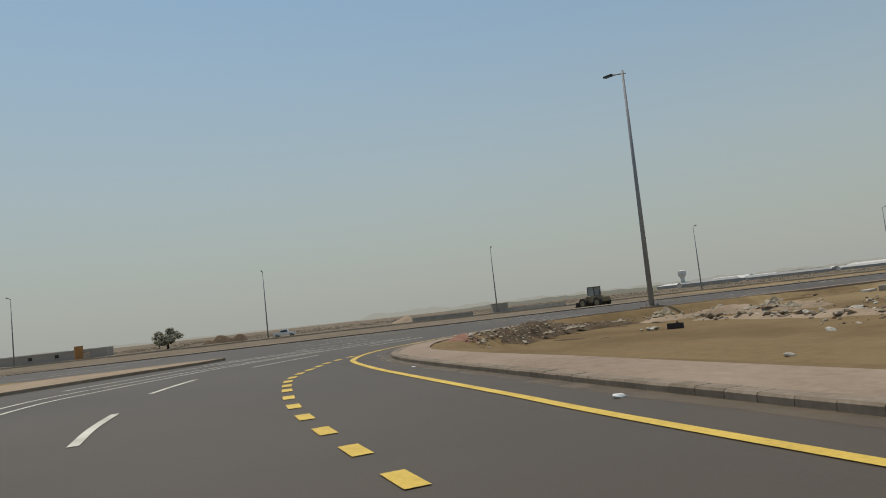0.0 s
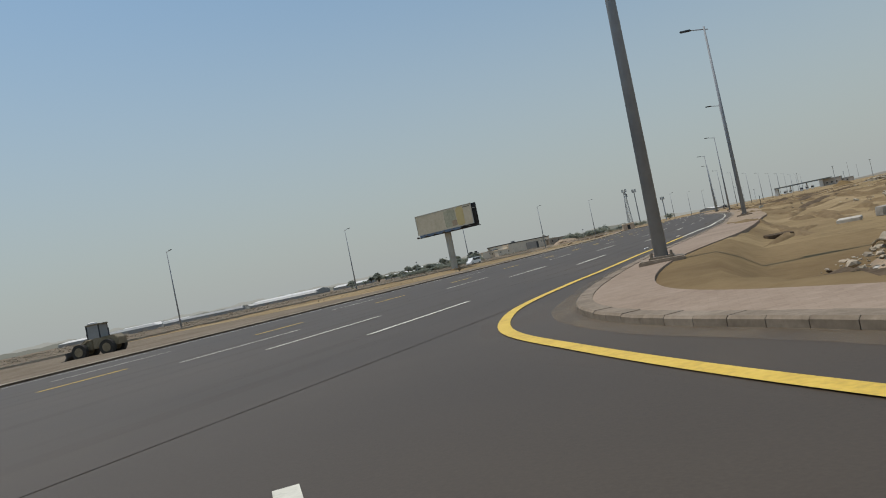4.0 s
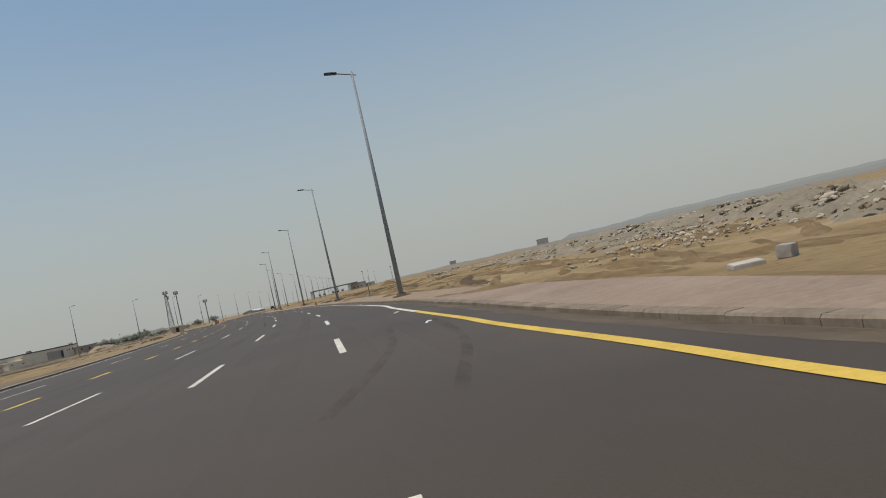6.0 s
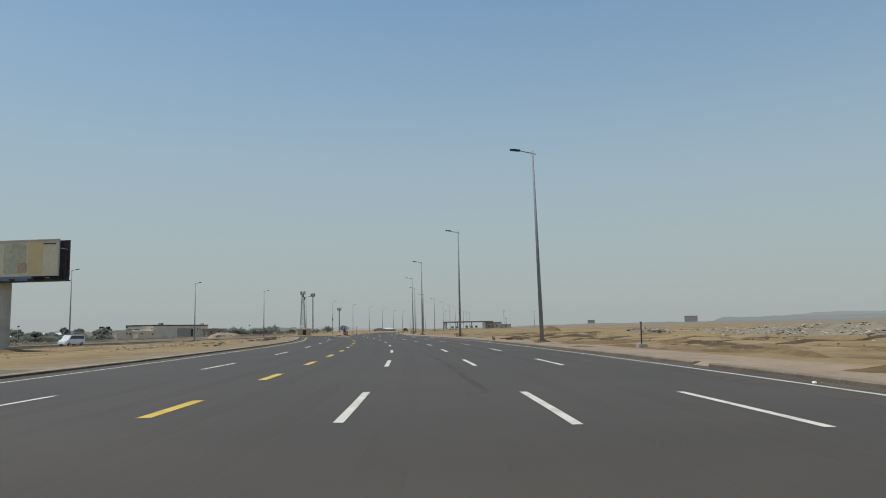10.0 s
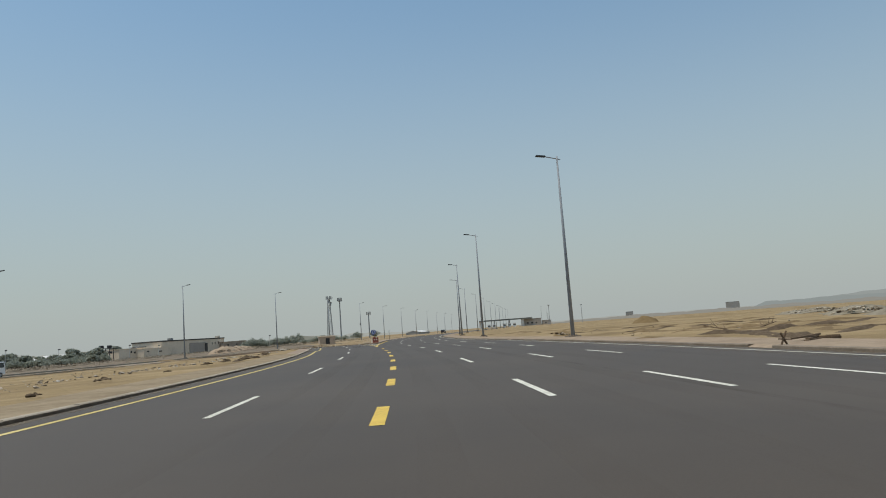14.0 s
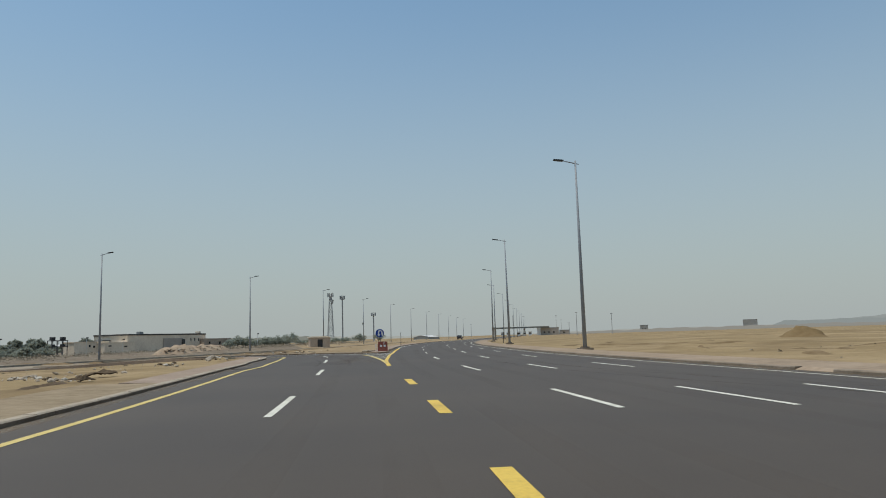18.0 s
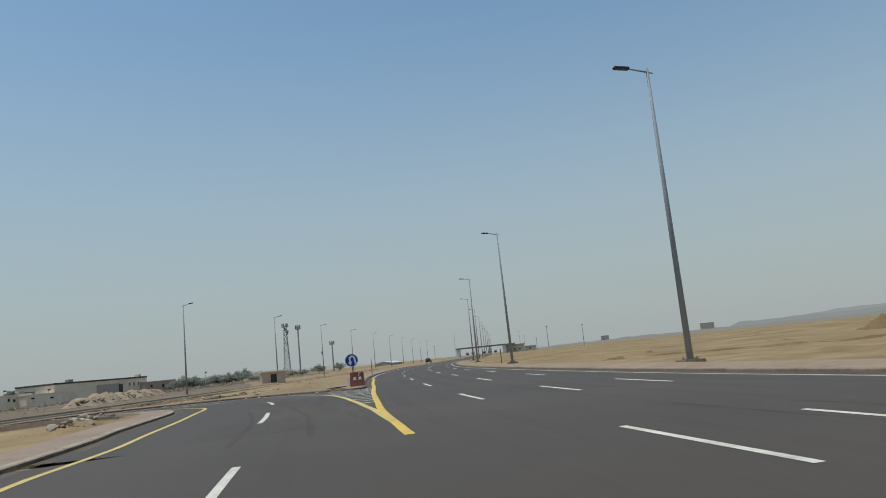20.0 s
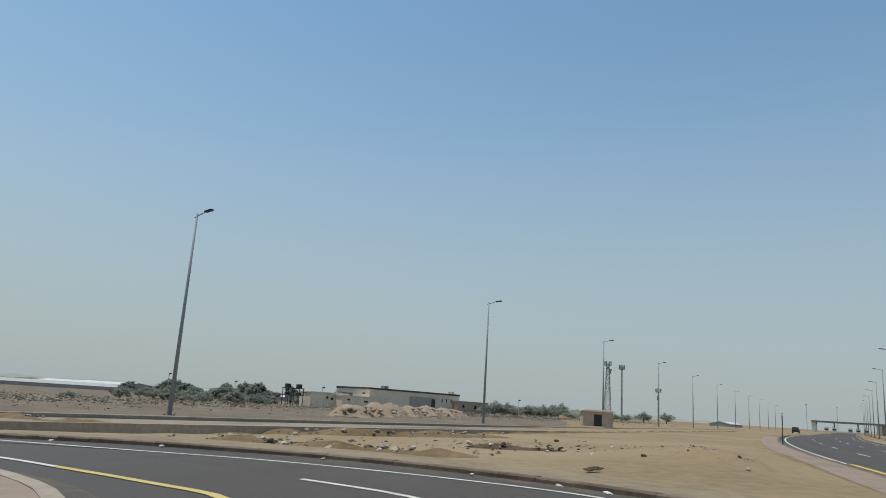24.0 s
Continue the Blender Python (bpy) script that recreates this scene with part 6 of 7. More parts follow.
# spoil and rubble behind the corner walk
heap("soil_bank", "dark turned soil bank behind the corner walk", [(15.0, -56.9), (12.9, -54.8), (11.0, -52.2), (9.9, -49.2), (9.9, -45.5)], 2.3, 0.38, M_SOIL, 1)
heap("soil_bank", "low bank of pale brown spoil on the island", [(11.2, -46.5), (12.4, -43.5), (14.5, -41.5), (18, -40.5)], 2.2, 0.45, M_VERGE, 2)
scatter("rubble_strip", "broken stone and concrete scraps on the soil bank", [(15.2, -57.0), (12.9, -54.7), (11.0, -52.0), (10.0, -48.6), (11.2, -45), (13.5, -42.2), (18, -40.3)], 1.4, 620, 280, 0.02, 0.11, 3, lift=0.3, mat=M_SCRAP)
scatter("rubble_strip", "loose stones strewn over the island's sand", [(30, -52), (24, -46), (20, -40), (18, -34)], 3.5, 140, 60, 0.03, 0.16, 4)
heap("soil_bank", "low rubbly bank of dried mud on the island", [(14.2, -45.6), (17.0, -45.6), (20.0, -46.2), (24.2, -46.9), (28, -47.5)], 1.6, 0.28, M_VERGE, 8)
scatter("rubble_strip", "dried mud clods and torn sheets on the bank", [(14.2, -45.6), (17.0, -45.6), (20.0, -46.2), (24.2, -46.9), (28, -47.5)], 1.0, 200, 120, 0.04, 0.24, 22, lift=0.2)
heap("clay_mound", "collapsed heap of reddish broken blocks", [(17.2, -60.2), (16.2, -59.5), (15.2, -58.8), (14.3, -58.0)], 1.15, 0.24, M_CLAY, 5)
scatter("rubble_strip", "pale rubble scraps beside the reddish heap", [(12.9, -55.6), (14.2, -57.2), (15.2, -58.2), (16.2, -58.8), (17.4, -59.4)], 0.8, 260, 150, 0.03, 0.12, 6, lift=0.15, mat=M_SCRAP)
STREAK = [(14.6, -54.6), (16.0, -53.9), (17.6, -53.6), (19.2, -53.2)]
heap("dark_streak", "low dark streak across the island's sand", STREAK, 1.3, 0.12, M_SOIL, 7)
t = thing("feed_trough", "dark overturned trough lying on the sand", "trough", (18.2, -50.2, ground_z(18.2, -50.2) - 0.02), -43)
bm = bmesh.new()
prism(bm, [(-0.22, 0.0), (0.22, 0.0), (0.26, 0.25), (0.22, 0.25), (0.18, 0.04), (-0.18, 0.04), (-0.22, 0.25), (-0.26, 0.25)], -0.34, 0.34)
part("shell", bm, M_DARK, t, "dark plastic shell")
for sy in (-0.31, 0.31):
    boxed("end_wall", (0, sy, 0.125), (0.42, 0.04, 0.24), M_DARK, t)
boxed("handle", (0.1, 0.1, 0.29), (0.04, 0.08, 0.12), M_DARK, t, "", 0.02)
for k, (x, y, r) in enumerate(((17.55, -50.75, 0.2), (17.3, -50.95, 0.16), (17.62, -51.0, 0.13), (17.05, -51.1, 0.09))):
    rock(x, y, ground_z(x, y) + 0.03, r, 230 + k, PALE_ROCKS, "pale broken block beside the trough")


def crumpled_sheet(x, y, w, d, h, seed, label, mat=None, group="torn sheets on the bank"):
    """A torn stiff sheet, folded up in ridges."""
    rnd = random.Random(seed)
    bm = bmesh.new()
    bmesh.ops.create_grid(bm, x_segments=9, y_segments=6, size=0.5)
    for v in bm.verts:
        fold = abs(math.sin(5.2 * v.co.x + 2.1 * v.co.y + seed)) * 0.7 + 0.5 * abs(math.sin(7.3 * v.co.y - 1.7 * v.co.x + 2 * seed))
        edge = 1 - 0.7 * max(abs(v.co.x), abs(v.co.y)) * 2
        v.co = Vector((v.co.x * w + rnd.uniform(-0.05, 0.05) * w, v.co.y * d + rnd.uniform(-0.06, 0.06) * d, h * (0.12 + fold * edge * rnd.uniform(0.7, 1.1))))
    bmesh.ops.solidify(bm, geom=bm.faces[:], thickness=0.02)
    ob = new("torn_sheet", mesh_from("torn_sheet", bm, mat or (M_SCRAP if seed % 3 else M_VERGE)))
    ob.matrix_world = pose(x, y, ground_z(x, y) + 0.2, rnd.uniform(-8, 8), rnd.uniform(-8, 8), rnd.uniform(20, 60))
    return tagged(ob, label, "debris", group)


for k, (x, y, w, d, h) in enumerate(((11.2, -44.9, 1.1, 0.6, 0.5), (12.0, -51.5, 0.8, 0.4, 0.22), (12.9, -38.6, 1.0, 0.5, 0.3), (15.4, -41.6, 0.9, 0.6, 0.3), (13.4, -53.6, 0.6, 0.4, 0.2), (13.0, -42.6, 0.9, 0.5, 0.35), (16.5, -44.0, 0.8, 0.5, 0.3), (11.6, -48.2, 0.7, 0.4, 0.25), (12.4, -46.4, 0.8, 0.5, 0.3), (18.4, -43.6, 0.9, 0.5, 0.3), (10.9, -50.2, 0.5, 0.4, 0.2))):
    crumpled_sheet(x, y, w, d, h, 3 * k + 1 + k % 2, "pale torn sheet crumpled on the spoil bank")
for nm, lab, x, y, sx, sy, sz, mat, tr in (("dark_slab", "dark broken slab half sunk in the sand", 10.2, -32.5, 0.9, 0.5, 0.16, M_SOIL, 15), ("carton", "flattened pale carton on the sand", 12.8, -30.6, 0.8, 0.55, 0.14, M_PALE, -20),
                                           ("concrete_block", "grey concrete block on the sand", 13.95, -30.8, 0.5, 0.4, 0.34, M_CONCRETE, 30)):
    t = thing(nm, lab, "debris", (x, y, ground_z(x, y)), tr)
    boxed("slab", (0, 0, sz / 2), (sx, sy, sz), mat, t, "", 0.02, Matrix.Rotation(0.08, 4, "X"))

# rubble field beyond the right-hand sand
BAND = [(20, -20), (27, -9), (32, 4), (33, 18), (35, 36), (41, 58), (50, 84), (62, 118)]
heap("rubble_bed", "broad low bed of grey gravelly spoil", BAND[1:], 15, 0.22, M_GREY_SOIL, 50, "spoil")
for k, (a, b, w, h) in enumerate((((23, -27), (29, -17), 6, 0.85), ((29, -18), (33, -7), 7, 1.0), ((33, -9), (37, 4), 8, 0.95), ((36, 2), (38, 16), 8, 0.8), ((37, 14), (41, 32), 8, 0.75), ((42, 30), (47, 50), 9, 0.75), ((48, 50), (56, 76), 10, 0.7), ((57, 76), (68, 108), 11, 0.7), ((36, 83), (40, 97), 5, 0.6), ((41, 101), (47, 113), 6, 0.7), ((53, 127), (61, 147), 7, 0.7))):
    heap("spoil_mound", "dumped mound of grey-tan spoil and broken stone", [a, ((a[0] + b[0]) / 2 + 1.2, (a[1] + b[1]) / 2 - 0.8), b], w, h, M_GREY_SOIL, 300 + k)
    scatter("rubble_strip", "broken pale stone over the spoil mound", [a, ((a[0] + b[0]) / 2 + 1.2, (a[1] + b[1]) / 2 - 0.8), b], w * 0.55, 420, 40, 0.04, 0.3, 320 + k, lift=h * 0.75, mat=M_RUBBLE)
scatter("rubble_field", "wide field of dumped grey rubble and broken stone", BAND, 9, 3600, 260, 0.04, 0.22, 8, lift=0.1, mat=M_RUBBLE)
scatter("rubble_field", "thin scatter of rubble beyond the sand", [(40, -12), (46, 20), (58, 60), (76, 110)], 13, 2000, 0, 0.05, 0.25, 9, lift=0.05)
scatter("rubble_field", "loose stones near the sand's edge", [(24, 12), (25, 27), (23.5, 32), (27, 50)], 2.5, 90, 40, 0.04, 0.16, 10)
heap("spoil_mound", "steep tan spoil mound out on the sand", [(45.0, 170.6), (46.2, 173.5), (47.2, 176.6)], 5.2, 1.3, M_OCHRE, 11)
heap("spoil_mound", "small crumbling brown spoil pile beside the walk", [(13.7, 103.2), (13.9, 104.6), (14.4, 106.0)], 2.1, 0.6, M_OCHRE, 12)
scatter("rubble_strip", "dark clods tumbled over the small spoil pile", [(13.6, 103.2), (13.9, 104.6), (14.4, 106.0)], 0.9, 60, 60, 0.04, 0.2, 54, lift=0.3)
for k, (x, y, r) in enumerate(((13.3, 104.2, 0.2), (13.6, 103.7, 0.14), (13.0, 105.0, 0.12))):
    rock(x, y, ground_z(x, y) + 0.3, r, 200 + k, SOIL_ROCKS, "dark clod sunk in the spoil pile")
heap("soil_bank", "dark churned strip of soil on the sand", [(15.6, 66), (16.6, 72), (18.2, 77)], 1.6, 0.22, M_SOIL, 13)
heap("soil_bank", "dark churned strip of soil on the sand", [(17.5, 44), (19.0, 52), (18.5, 58)], 1.2, 0.2, M_SOIL, 14)
heap("soil_bank", "dark churned strip of soil on the sand", [(17.0, 22), (19.0, 31), (19.5, 37)], 1.3, 0.25, M_SOIL, 15)
heap("soil_bank", "dark churned strip of soil on the sand", [(14.0, -8), (16.0, 2), (19.5, 11)], 1.3, 0.25, M_SOIL, 16)
rnd = random.Random(21)
for k in range(76):
    y0, off, run = -32 + 207 * rnd.random() ** 1.4, 14.0 + 22 * rnd.random() ** 1.4, rnd.uniform(6, 17)
    bend = rnd.uniform(-1.2, 1.2)
    across = rnd.uniform(-0.9, 0.9)
    pts = [at(y0, off), at(y0 + run * 0.3, off + run * 0.25 * across + bend), at(y0 + run * 0.6, off + run * 0.5 * across + bend)]
    heap("soil_ridge", "low churned ridge of brown sand", pts, rnd.uniform(0.5, 1.3), rnd.uniform(0.12, 0.24), M_RIDGE, 60 + k, "ridge")
for k in range(56):
    y0, off, long = rnd.uniform(-34, 26), 13.4 + 11 * rnd.random(), rnd.uniform(4, 11)
    across = rnd.uniform(-0.7, 0.7)
    heap("soil_ridge", "narrow wheel-thrown ridge of dark brown sand", [at(y0, off), at(y0 + long * 0.5, off + across * long * 0.3), at(y0 + long, off + across * long * 0.6)], rnd.uniform(0.5, 1.1), rnd.uniform(0.12, 0.24), M_RIDGE, 400 + k, "ridge")
for k, (pts, w, h) in enumerate((([(14.8, 92), (20.8, 92.6), (29.5, 99)], 1.1, 0.26), ([(16.2, 80), (18.4, 75.8), (23, 79), (29, 80.6)], 2.3, 0.42), ([(17.6, 67.4), (22, 70), (28, 72)], 1.6, 0.32), ([(17, 86), (24, 87), (33, 90)], 1.1, 0.26),
                                 ([(20, 101), (28, 106), (40, 112)], 1.3, 0.3), ([(16.5, 98), (21, 102), (26, 104)], 0.9, 0.22), ([(22, 112), (33, 119), (47, 126)], 1.5, 0.3), ([(16, 114), (22, 119), (31, 124)], 1.0, 0.24),
                                 ([(16.8, 55), (21.5, 58), (27, 59)], 1.4, 0.28), ([(17.5, 41), (22, 44), (28, 45)], 1.3, 0.26), ([(16.4, 32), (20, 35), (26, 36.5)], 1.2, 0.26), ([(18, 27), (23, 29), (29, 29)], 1.4, 0.28))):
    heap("dark_streak", "long dark dug streak across the sand", pts, 0.5 * w, 0.62 * h, M_SOIL if k % 3 else M_RIDGE, 500 + k, "ridge")
# crossed stakes, planks and a branch
t = thing("crossed_stakes", "two dark weathered stakes crossed in the dropped kerb", "stakes", (11.4, 60.4, 0.09), 10)
tube("stake", (-0.14, 0, 0), (0.15, 0.05, 0.46), 0.035, M_WOOD, t, seg=6)
tube("stake", (0.14, 0.05, 0), (-0.12, 0, 0.42), 0.035, M_WOOD, t, seg=6)
tube("cross_stick", (-0.2, 0.03, 0.22), (0.25, 0.0, 0.18), 0.025, M_WOOD, t, seg=6)
t = thing("wooden_pole", "long grey pole lying on the sandy walk", "pole", (12.3, 61.7, ground_z(12.6, 61.7) + 0.02), 0)
tube("shaft", (-0.1, -0.3, 0.12), (1.7, 0.9, 0.16), 0.04, M_WOOD, t, seg=7)
t = thing("plank_pile", "loose pile of weathered planks on the sand", "planks", (13.3, 62.1, ground_z(13.3, 62.1)), 35)
for k in range(3):
    boxed("plank", (0.08 * k - 0.2, 0.1 * k - 0.2, 0.04 + 0.045 * k), (1.1 - 0.12 * k, 0.18, 0.045), M_WOOD, t, "", 0.004, Matrix.Rotation(0.25 * math.sin(2.1 * k), 4, "Z"))
t = thing("tipped_crate", "tipped brown crate beside the planks", "crate", (14.2, 62.4, ground_z(14.2, 62.4)), 25)
for z in (0.07,):
    boxed("board", (0, -0.28, z), (0.6, 0.03, 0.1), M_WOOD, t, "", 0.004)
    boxed("board", (0, 0.28, z), (0.6, 0.03, 0.1), M_WOOD, t, "", 0.004)
for x in (-0.28, 0.28):
    boxed("end_board", (x, 0, 0.09), (0.03, 0.53, 0.16), M_WOOD, t, "", 0.004)


def branch(x, y, turn, seed, label):
    rnd = random.Random(seed)
    t = thing("dead_branch", label, "branch", (x, y, ground_z(x, y)), turn)
    tube("limb", (-0.7, 0, 0.06), (0.9, 0.1, 0.35), 0.05, M_WOOD, t, r1=0.025, seg=6)
    for k in range(7):
        a = rnd.uniform(-0.6, 0.8)
        tube("twig", (a, 0.05, 0.15 + 0.15 * (a + 0.7)), (a + rnd.uniform(0.1, 0.6), rnd.uniform(-0.5, 0.5), 0.3 + rnd.uniform(0, 0.5)), 0.018, M_WOOD, t, r1=0.008, seg=5)


branch(22.6, 82.6, 20, 1, "grey dead branch on the sand")
branch(19.6, 83.6, 130, 2, "dead branch with bare twigs on the sand")
branch(-20.5, 152.3, 60, 3, "dead branch half buried by the turning lane")

# litter on the sand median
for k, (x, y, w) in enumerate(((-14.6, 98.3, 1.2), (-16.3, 107.0, 1.1), (-16.0, 115.0, 0.9), (-14.4, 101.4, 0.9), (-15.6, 95.8, 0.8), (-16.2, 92.4, 0.8), (-14.5, 63.2, 0.5), (-16.3, 73.5, 0.8), (-15.3, 80.3, 0.45), (-14.9, 59.6, 0.5), (-16.9, 119.0, 1.3), (-18.6, 108.6, 0.6))):
    crumpled_sheet(x, y, w, 0.45 * w, 0.26 * w, 3 * k + 2, "dark crumpled scrap lying on the median sand", M_SOIL, "dark scraps on the median").location.z -= 0.14
for k, (pts, w, n) in enumerate((([(-22.5, 104), (-18.5, 108.4), (-16.6, 107)], 0.9, 34), ([(-23.4, 123.8), (-19.6, 119.7), (-16.2, 115.2)], 1.0, 60), ([(-25, 84), (-22, 93), (-19.4, 101)], 1.6, 40), ([(-20.4, 137), (-19.2, 135.3), (-17.5, 131)], 0.8, 24), ([(-24, 58), (-22, 68), (-19, 76)], 1.4, 36))):
    scatter("litter_strip", "pale broken lumps and scraps on the median sand", pts, w, n, n, 0.05, 0.21, 560 + k, mat=M_SCRAP)

# dug bank and low mound in the median beyond the turning lane
heap("soil_bank", "rough dug brown bank beyond the turning lane", [(-29, 171.5), (-25.5, 169.6), (-22.5, 168.6), (-19.6, 168.8), (-17.6, 170)], 2.0, 0.34, M_RIDGE, 570)
scatter("rubble_strip", "pale lumps over the dug bank", [(-28, 171), (-25, 169.4), (-22, 168.6), (-19, 169)], 1.3, 120, 120, 0.04, 0.22, 571, lift=0.2, mat=M_SCRAP)
heap("soil_bank", "broken brown edge of the dug median", [(-20, 176), (-17.5, 175.6), (-15.4, 176.4)], 1.1, 0.26, M_SOIL, 572)
scatter("rubble_strip", "brown clods along the dug edge", [(-20, 175.8), (-17.5, 175.4), (-15.4, 176.2)], 0.7, 40, 40, 0.04, 0.18, 573, lift=0.15)
heap("sand_mound", "low trodden mound of pale sand near the walk", [(-11.6, 174.8), (-10.3, 171.8), (-9.3, 169.2)], 2.6, 0.36, M_MEDIAN, 574)
scatter("litter_strip", "small clods on the low sand mound", [(-11.4, 174.4), (-10.2, 171.5), (-9.2, 169.3)], 1.1, 50, 50, 0.02, 0.09, 575, lift=0.25, mat=M_SCRAP)
crumpled_sheet(-13.4, 165.6, 0.55, 0.2, 0.1, 41, "dark crumpled scrap lying on the median sand", M_SOIL, "dark scraps on the median").location.z -= 0.14

# rubble heaps behind the far lamps
for k, (a, b, h) in enumerate((((-46, 220), (-48, 231), 1.3), ((-47, 229), (-49, 243), 1.6), ((-48, 240), (-50, 254), 1.3), ((-49, 252), (-51, 266), 1.5), ((-50, 264), (-52, 280), 1.3))):
    heap("stone_mound", "mound of tan stone rubble behind the far lamps", [a, ((a[0] + b[0]) / 2 - 1.5, (a[1] + b[1]) / 2), b], 5, h, M_VERGE, 30 + k)
scatter("rubble_strip", "broken tan blocks on the rubble heaps", [(-46, 219), (-48, 236), (-50, 254), (-52, 281)], 2.6, 420, 160, 0.10, 0.5, 17, lift=0.9, mat=M_VERGE)
heap("soil_mound", "dark soil mound beyond the far carriageway", [(-141, -58), (-141, -53), (-140.5, -47.5)], 7, 2.0, M_SOIL, 40)
heap("soil_mound", "tan soil mound beyond the far carriageway", [(-121.5, -16), (-119.5, -10)], 6, 1.6, M_VERGE, 41)
heap("soil_mound", "dirt mound round the billboard's column", [(-45, 81), (-42.6, 82.4), (-38.5, 83.5)], 3.2, 0.45, M_RIDGE, 42)
heap("soil_bank", "dark dug soil on the median beside the kerb", [(-14.9, 96.2), (-15.2, 98.0), (-15.0, 100.0)], 0.7, 0.24, M_SOIL, 45)
heap("soil_bank", "dark churned soil and broken planks on the median", [(-16.4, 111.2), (-16.7, 113.2), (-16.6, 115.4)], 0.8, 0.22, M_SOIL, 46)
heap("soil_bank", "dark dug soil inside the turn island", [(-23.5, 150.4), (-20.5, 149.6), (-17.8, 147.5)], 1.8, 0.35, M_SOIL, 43)
# debris of the median
for k, (x, y, r) in enumerate(((-15, 64, 0.2), (-19, 99, 0.16), (-16, 107, 0.2), (-20, 139, 0.2), (-23, 170, 0.16), (-16, 182, 0.16), (-18, 188, 0.18), (-25, 176, 0.14), (-30, 180, 0.18), (-12.5, 172, 0.12), (-9.6, 168.5, 0.1))):
    rock(x, y, ground_z(x, y), r, k, SOIL_ROCKS if k % 3 == 0 else ROCKS, "dark dirt clod on the median" if k % 3 == 0 else "tan stone lying on the median's sand")
scatter("rubble_strip", "small stones and clods along the median", [(-22, 60), (-24, 90), (-22, 120), (-20, 140)], 5, 200, 60, 0.04, 0.2, 18)
scatter("rubble_strip", "small stones and clods on the median point", [(-36, 178), (-26, 174), (-18, 176), (-12, 184)], 5, 260, 120, 0.02, 0.11, 19)
heap("soil_bank", "low clumpy earth bank on the median", [(-52, 178), (-40, 177), (-30, 183), (-22, 193)], 3.0, 0.42, M_RIDGE, 44)
scatter("rubble_strip", "clods and broken boards on the median bank", [(-46, 178), (-36, 178.5), (-28, 184), (-22, 193)], 1.6, 170, 70, 0.04, 0.22, 47, lift=0.25)
# brown strips added for the shaded line at the kerb's back
for k, (y0, y1) in enumerate(((24, 150), (176, 330))):
    tagged(heap("soil_bank", "brown strip below the far carriageway's kerb, standing for its shade", [at(y, 18.0 + 0.3 * math.sin(0.21 * y), FARSIDE) for y in np.arange(y0, y1, 6.0)], 1.1, 0.22, M_RIDGE, 48 + k), kind="stuff")
heap("sand_heap", "brown sand heap inside the turn island", [(-16.4, 137.5), (-17.4, 141), (-18.0, 145)], 1.8, 0.3, M_SAND, 52)
scatter("rubble_strip", "pale broken kerb pieces inside the turn island", [(-17.2, 139), (-18.4, 144), (-19.8, 149)], 1.3, 90, 60, 0.05, 0.28, 53, lift=0.2)
for k, (x, y, tr) in enumerate(((-18.6, 148.2, 35), (-19.6, 147.4, 55), (-17.9, 146.6, 20))):
    slab_t = thing("broken_kerb", "pale broken kerb length dumped on the soil", "kerb piece", (x, y, ground_z(x, y) + 0.12), tr, "dumped kerb lengths")
    boxed("stone", (0, 0, 0.0), (0.95, 0.2, 0.13), M_SCRAP, slab_t, "", 0.025, Matrix.Rotation(0.12 * (k - 1), 4, "Y"))


# ---- litter along the kerbs ----
def litter(x, y, z, s, k, label="scrap of white litter by the kerb"):
    t_bm = bmesh.new()
    rnd = random.Random(k)
    bmesh.ops.create_icosphere(t_bm, subdivisions=2, radius=1.0)
    for v in t_bm.verts:
        v.co = Vector((v.co.x * rnd.uniform(0.8, 1.2), v.co.y * rnd.uniform(0.6, 1.0), v.co.z * 0.55 * rnd.uniform(0.6, 1.2)))
    ob = new("litter", mesh_from("litter", t_bm, M_LITTER if k % 4 else M_PALE))
    ob.matrix_world = pose(x, y, z + 0.2 * s, 10 * math.sin(k), 8, 40 * k) @ Matrix.Diagonal((s, 0.7 * s, 0.6 * s, 1))
    return tagged(ob, label, "litter", "litter along the kerbs")


for k, (x, y, z, s) in enumerate(((18.7, -63.75, 0.0, 0.07), (25.6, -65.0, 0.0, 0.06), (35.2, -65.75, 0.0, 0.1), (21.6, -64.35, 0.0, 0.05), (6.3, -18.5, 0.0, 0.12), (5.2, -27.5, 0.0, 0.10), (9.3, 8.0, 0.0, 0.10), (11.2, 40.2, 0.0, 0.08),
                                  (-13.6, 161.5, 0.0, 0.10), (-12.6, 161.0, 0.0, 0.09), (-10.4, 159.7, 0.0, 0.08), (-15.6, 162.2, 0.0, 0.09), (-19.4, 162.6, 0.0, 0.10), (-23.6, 162.0, 0.0, 0.10), (-8.4, 158.2, 0.0, 0.08), (-14.6, 142.2, 0.17, 0.07), (-26.5, 161.4, -0.06, 0.1))):
    litter(x, y, z, s, k)
for k, (x, y, s) in enumerate(((31.5, -58.6, 0.16), (36.5, -60.5, 0.13), (28.8, -60.8, 0.1), (24.4, -61.2, 0.1))):
    litter(x, y, ground_z(x, y), s, 20 + k, "flat scrap of white litter on the sand")


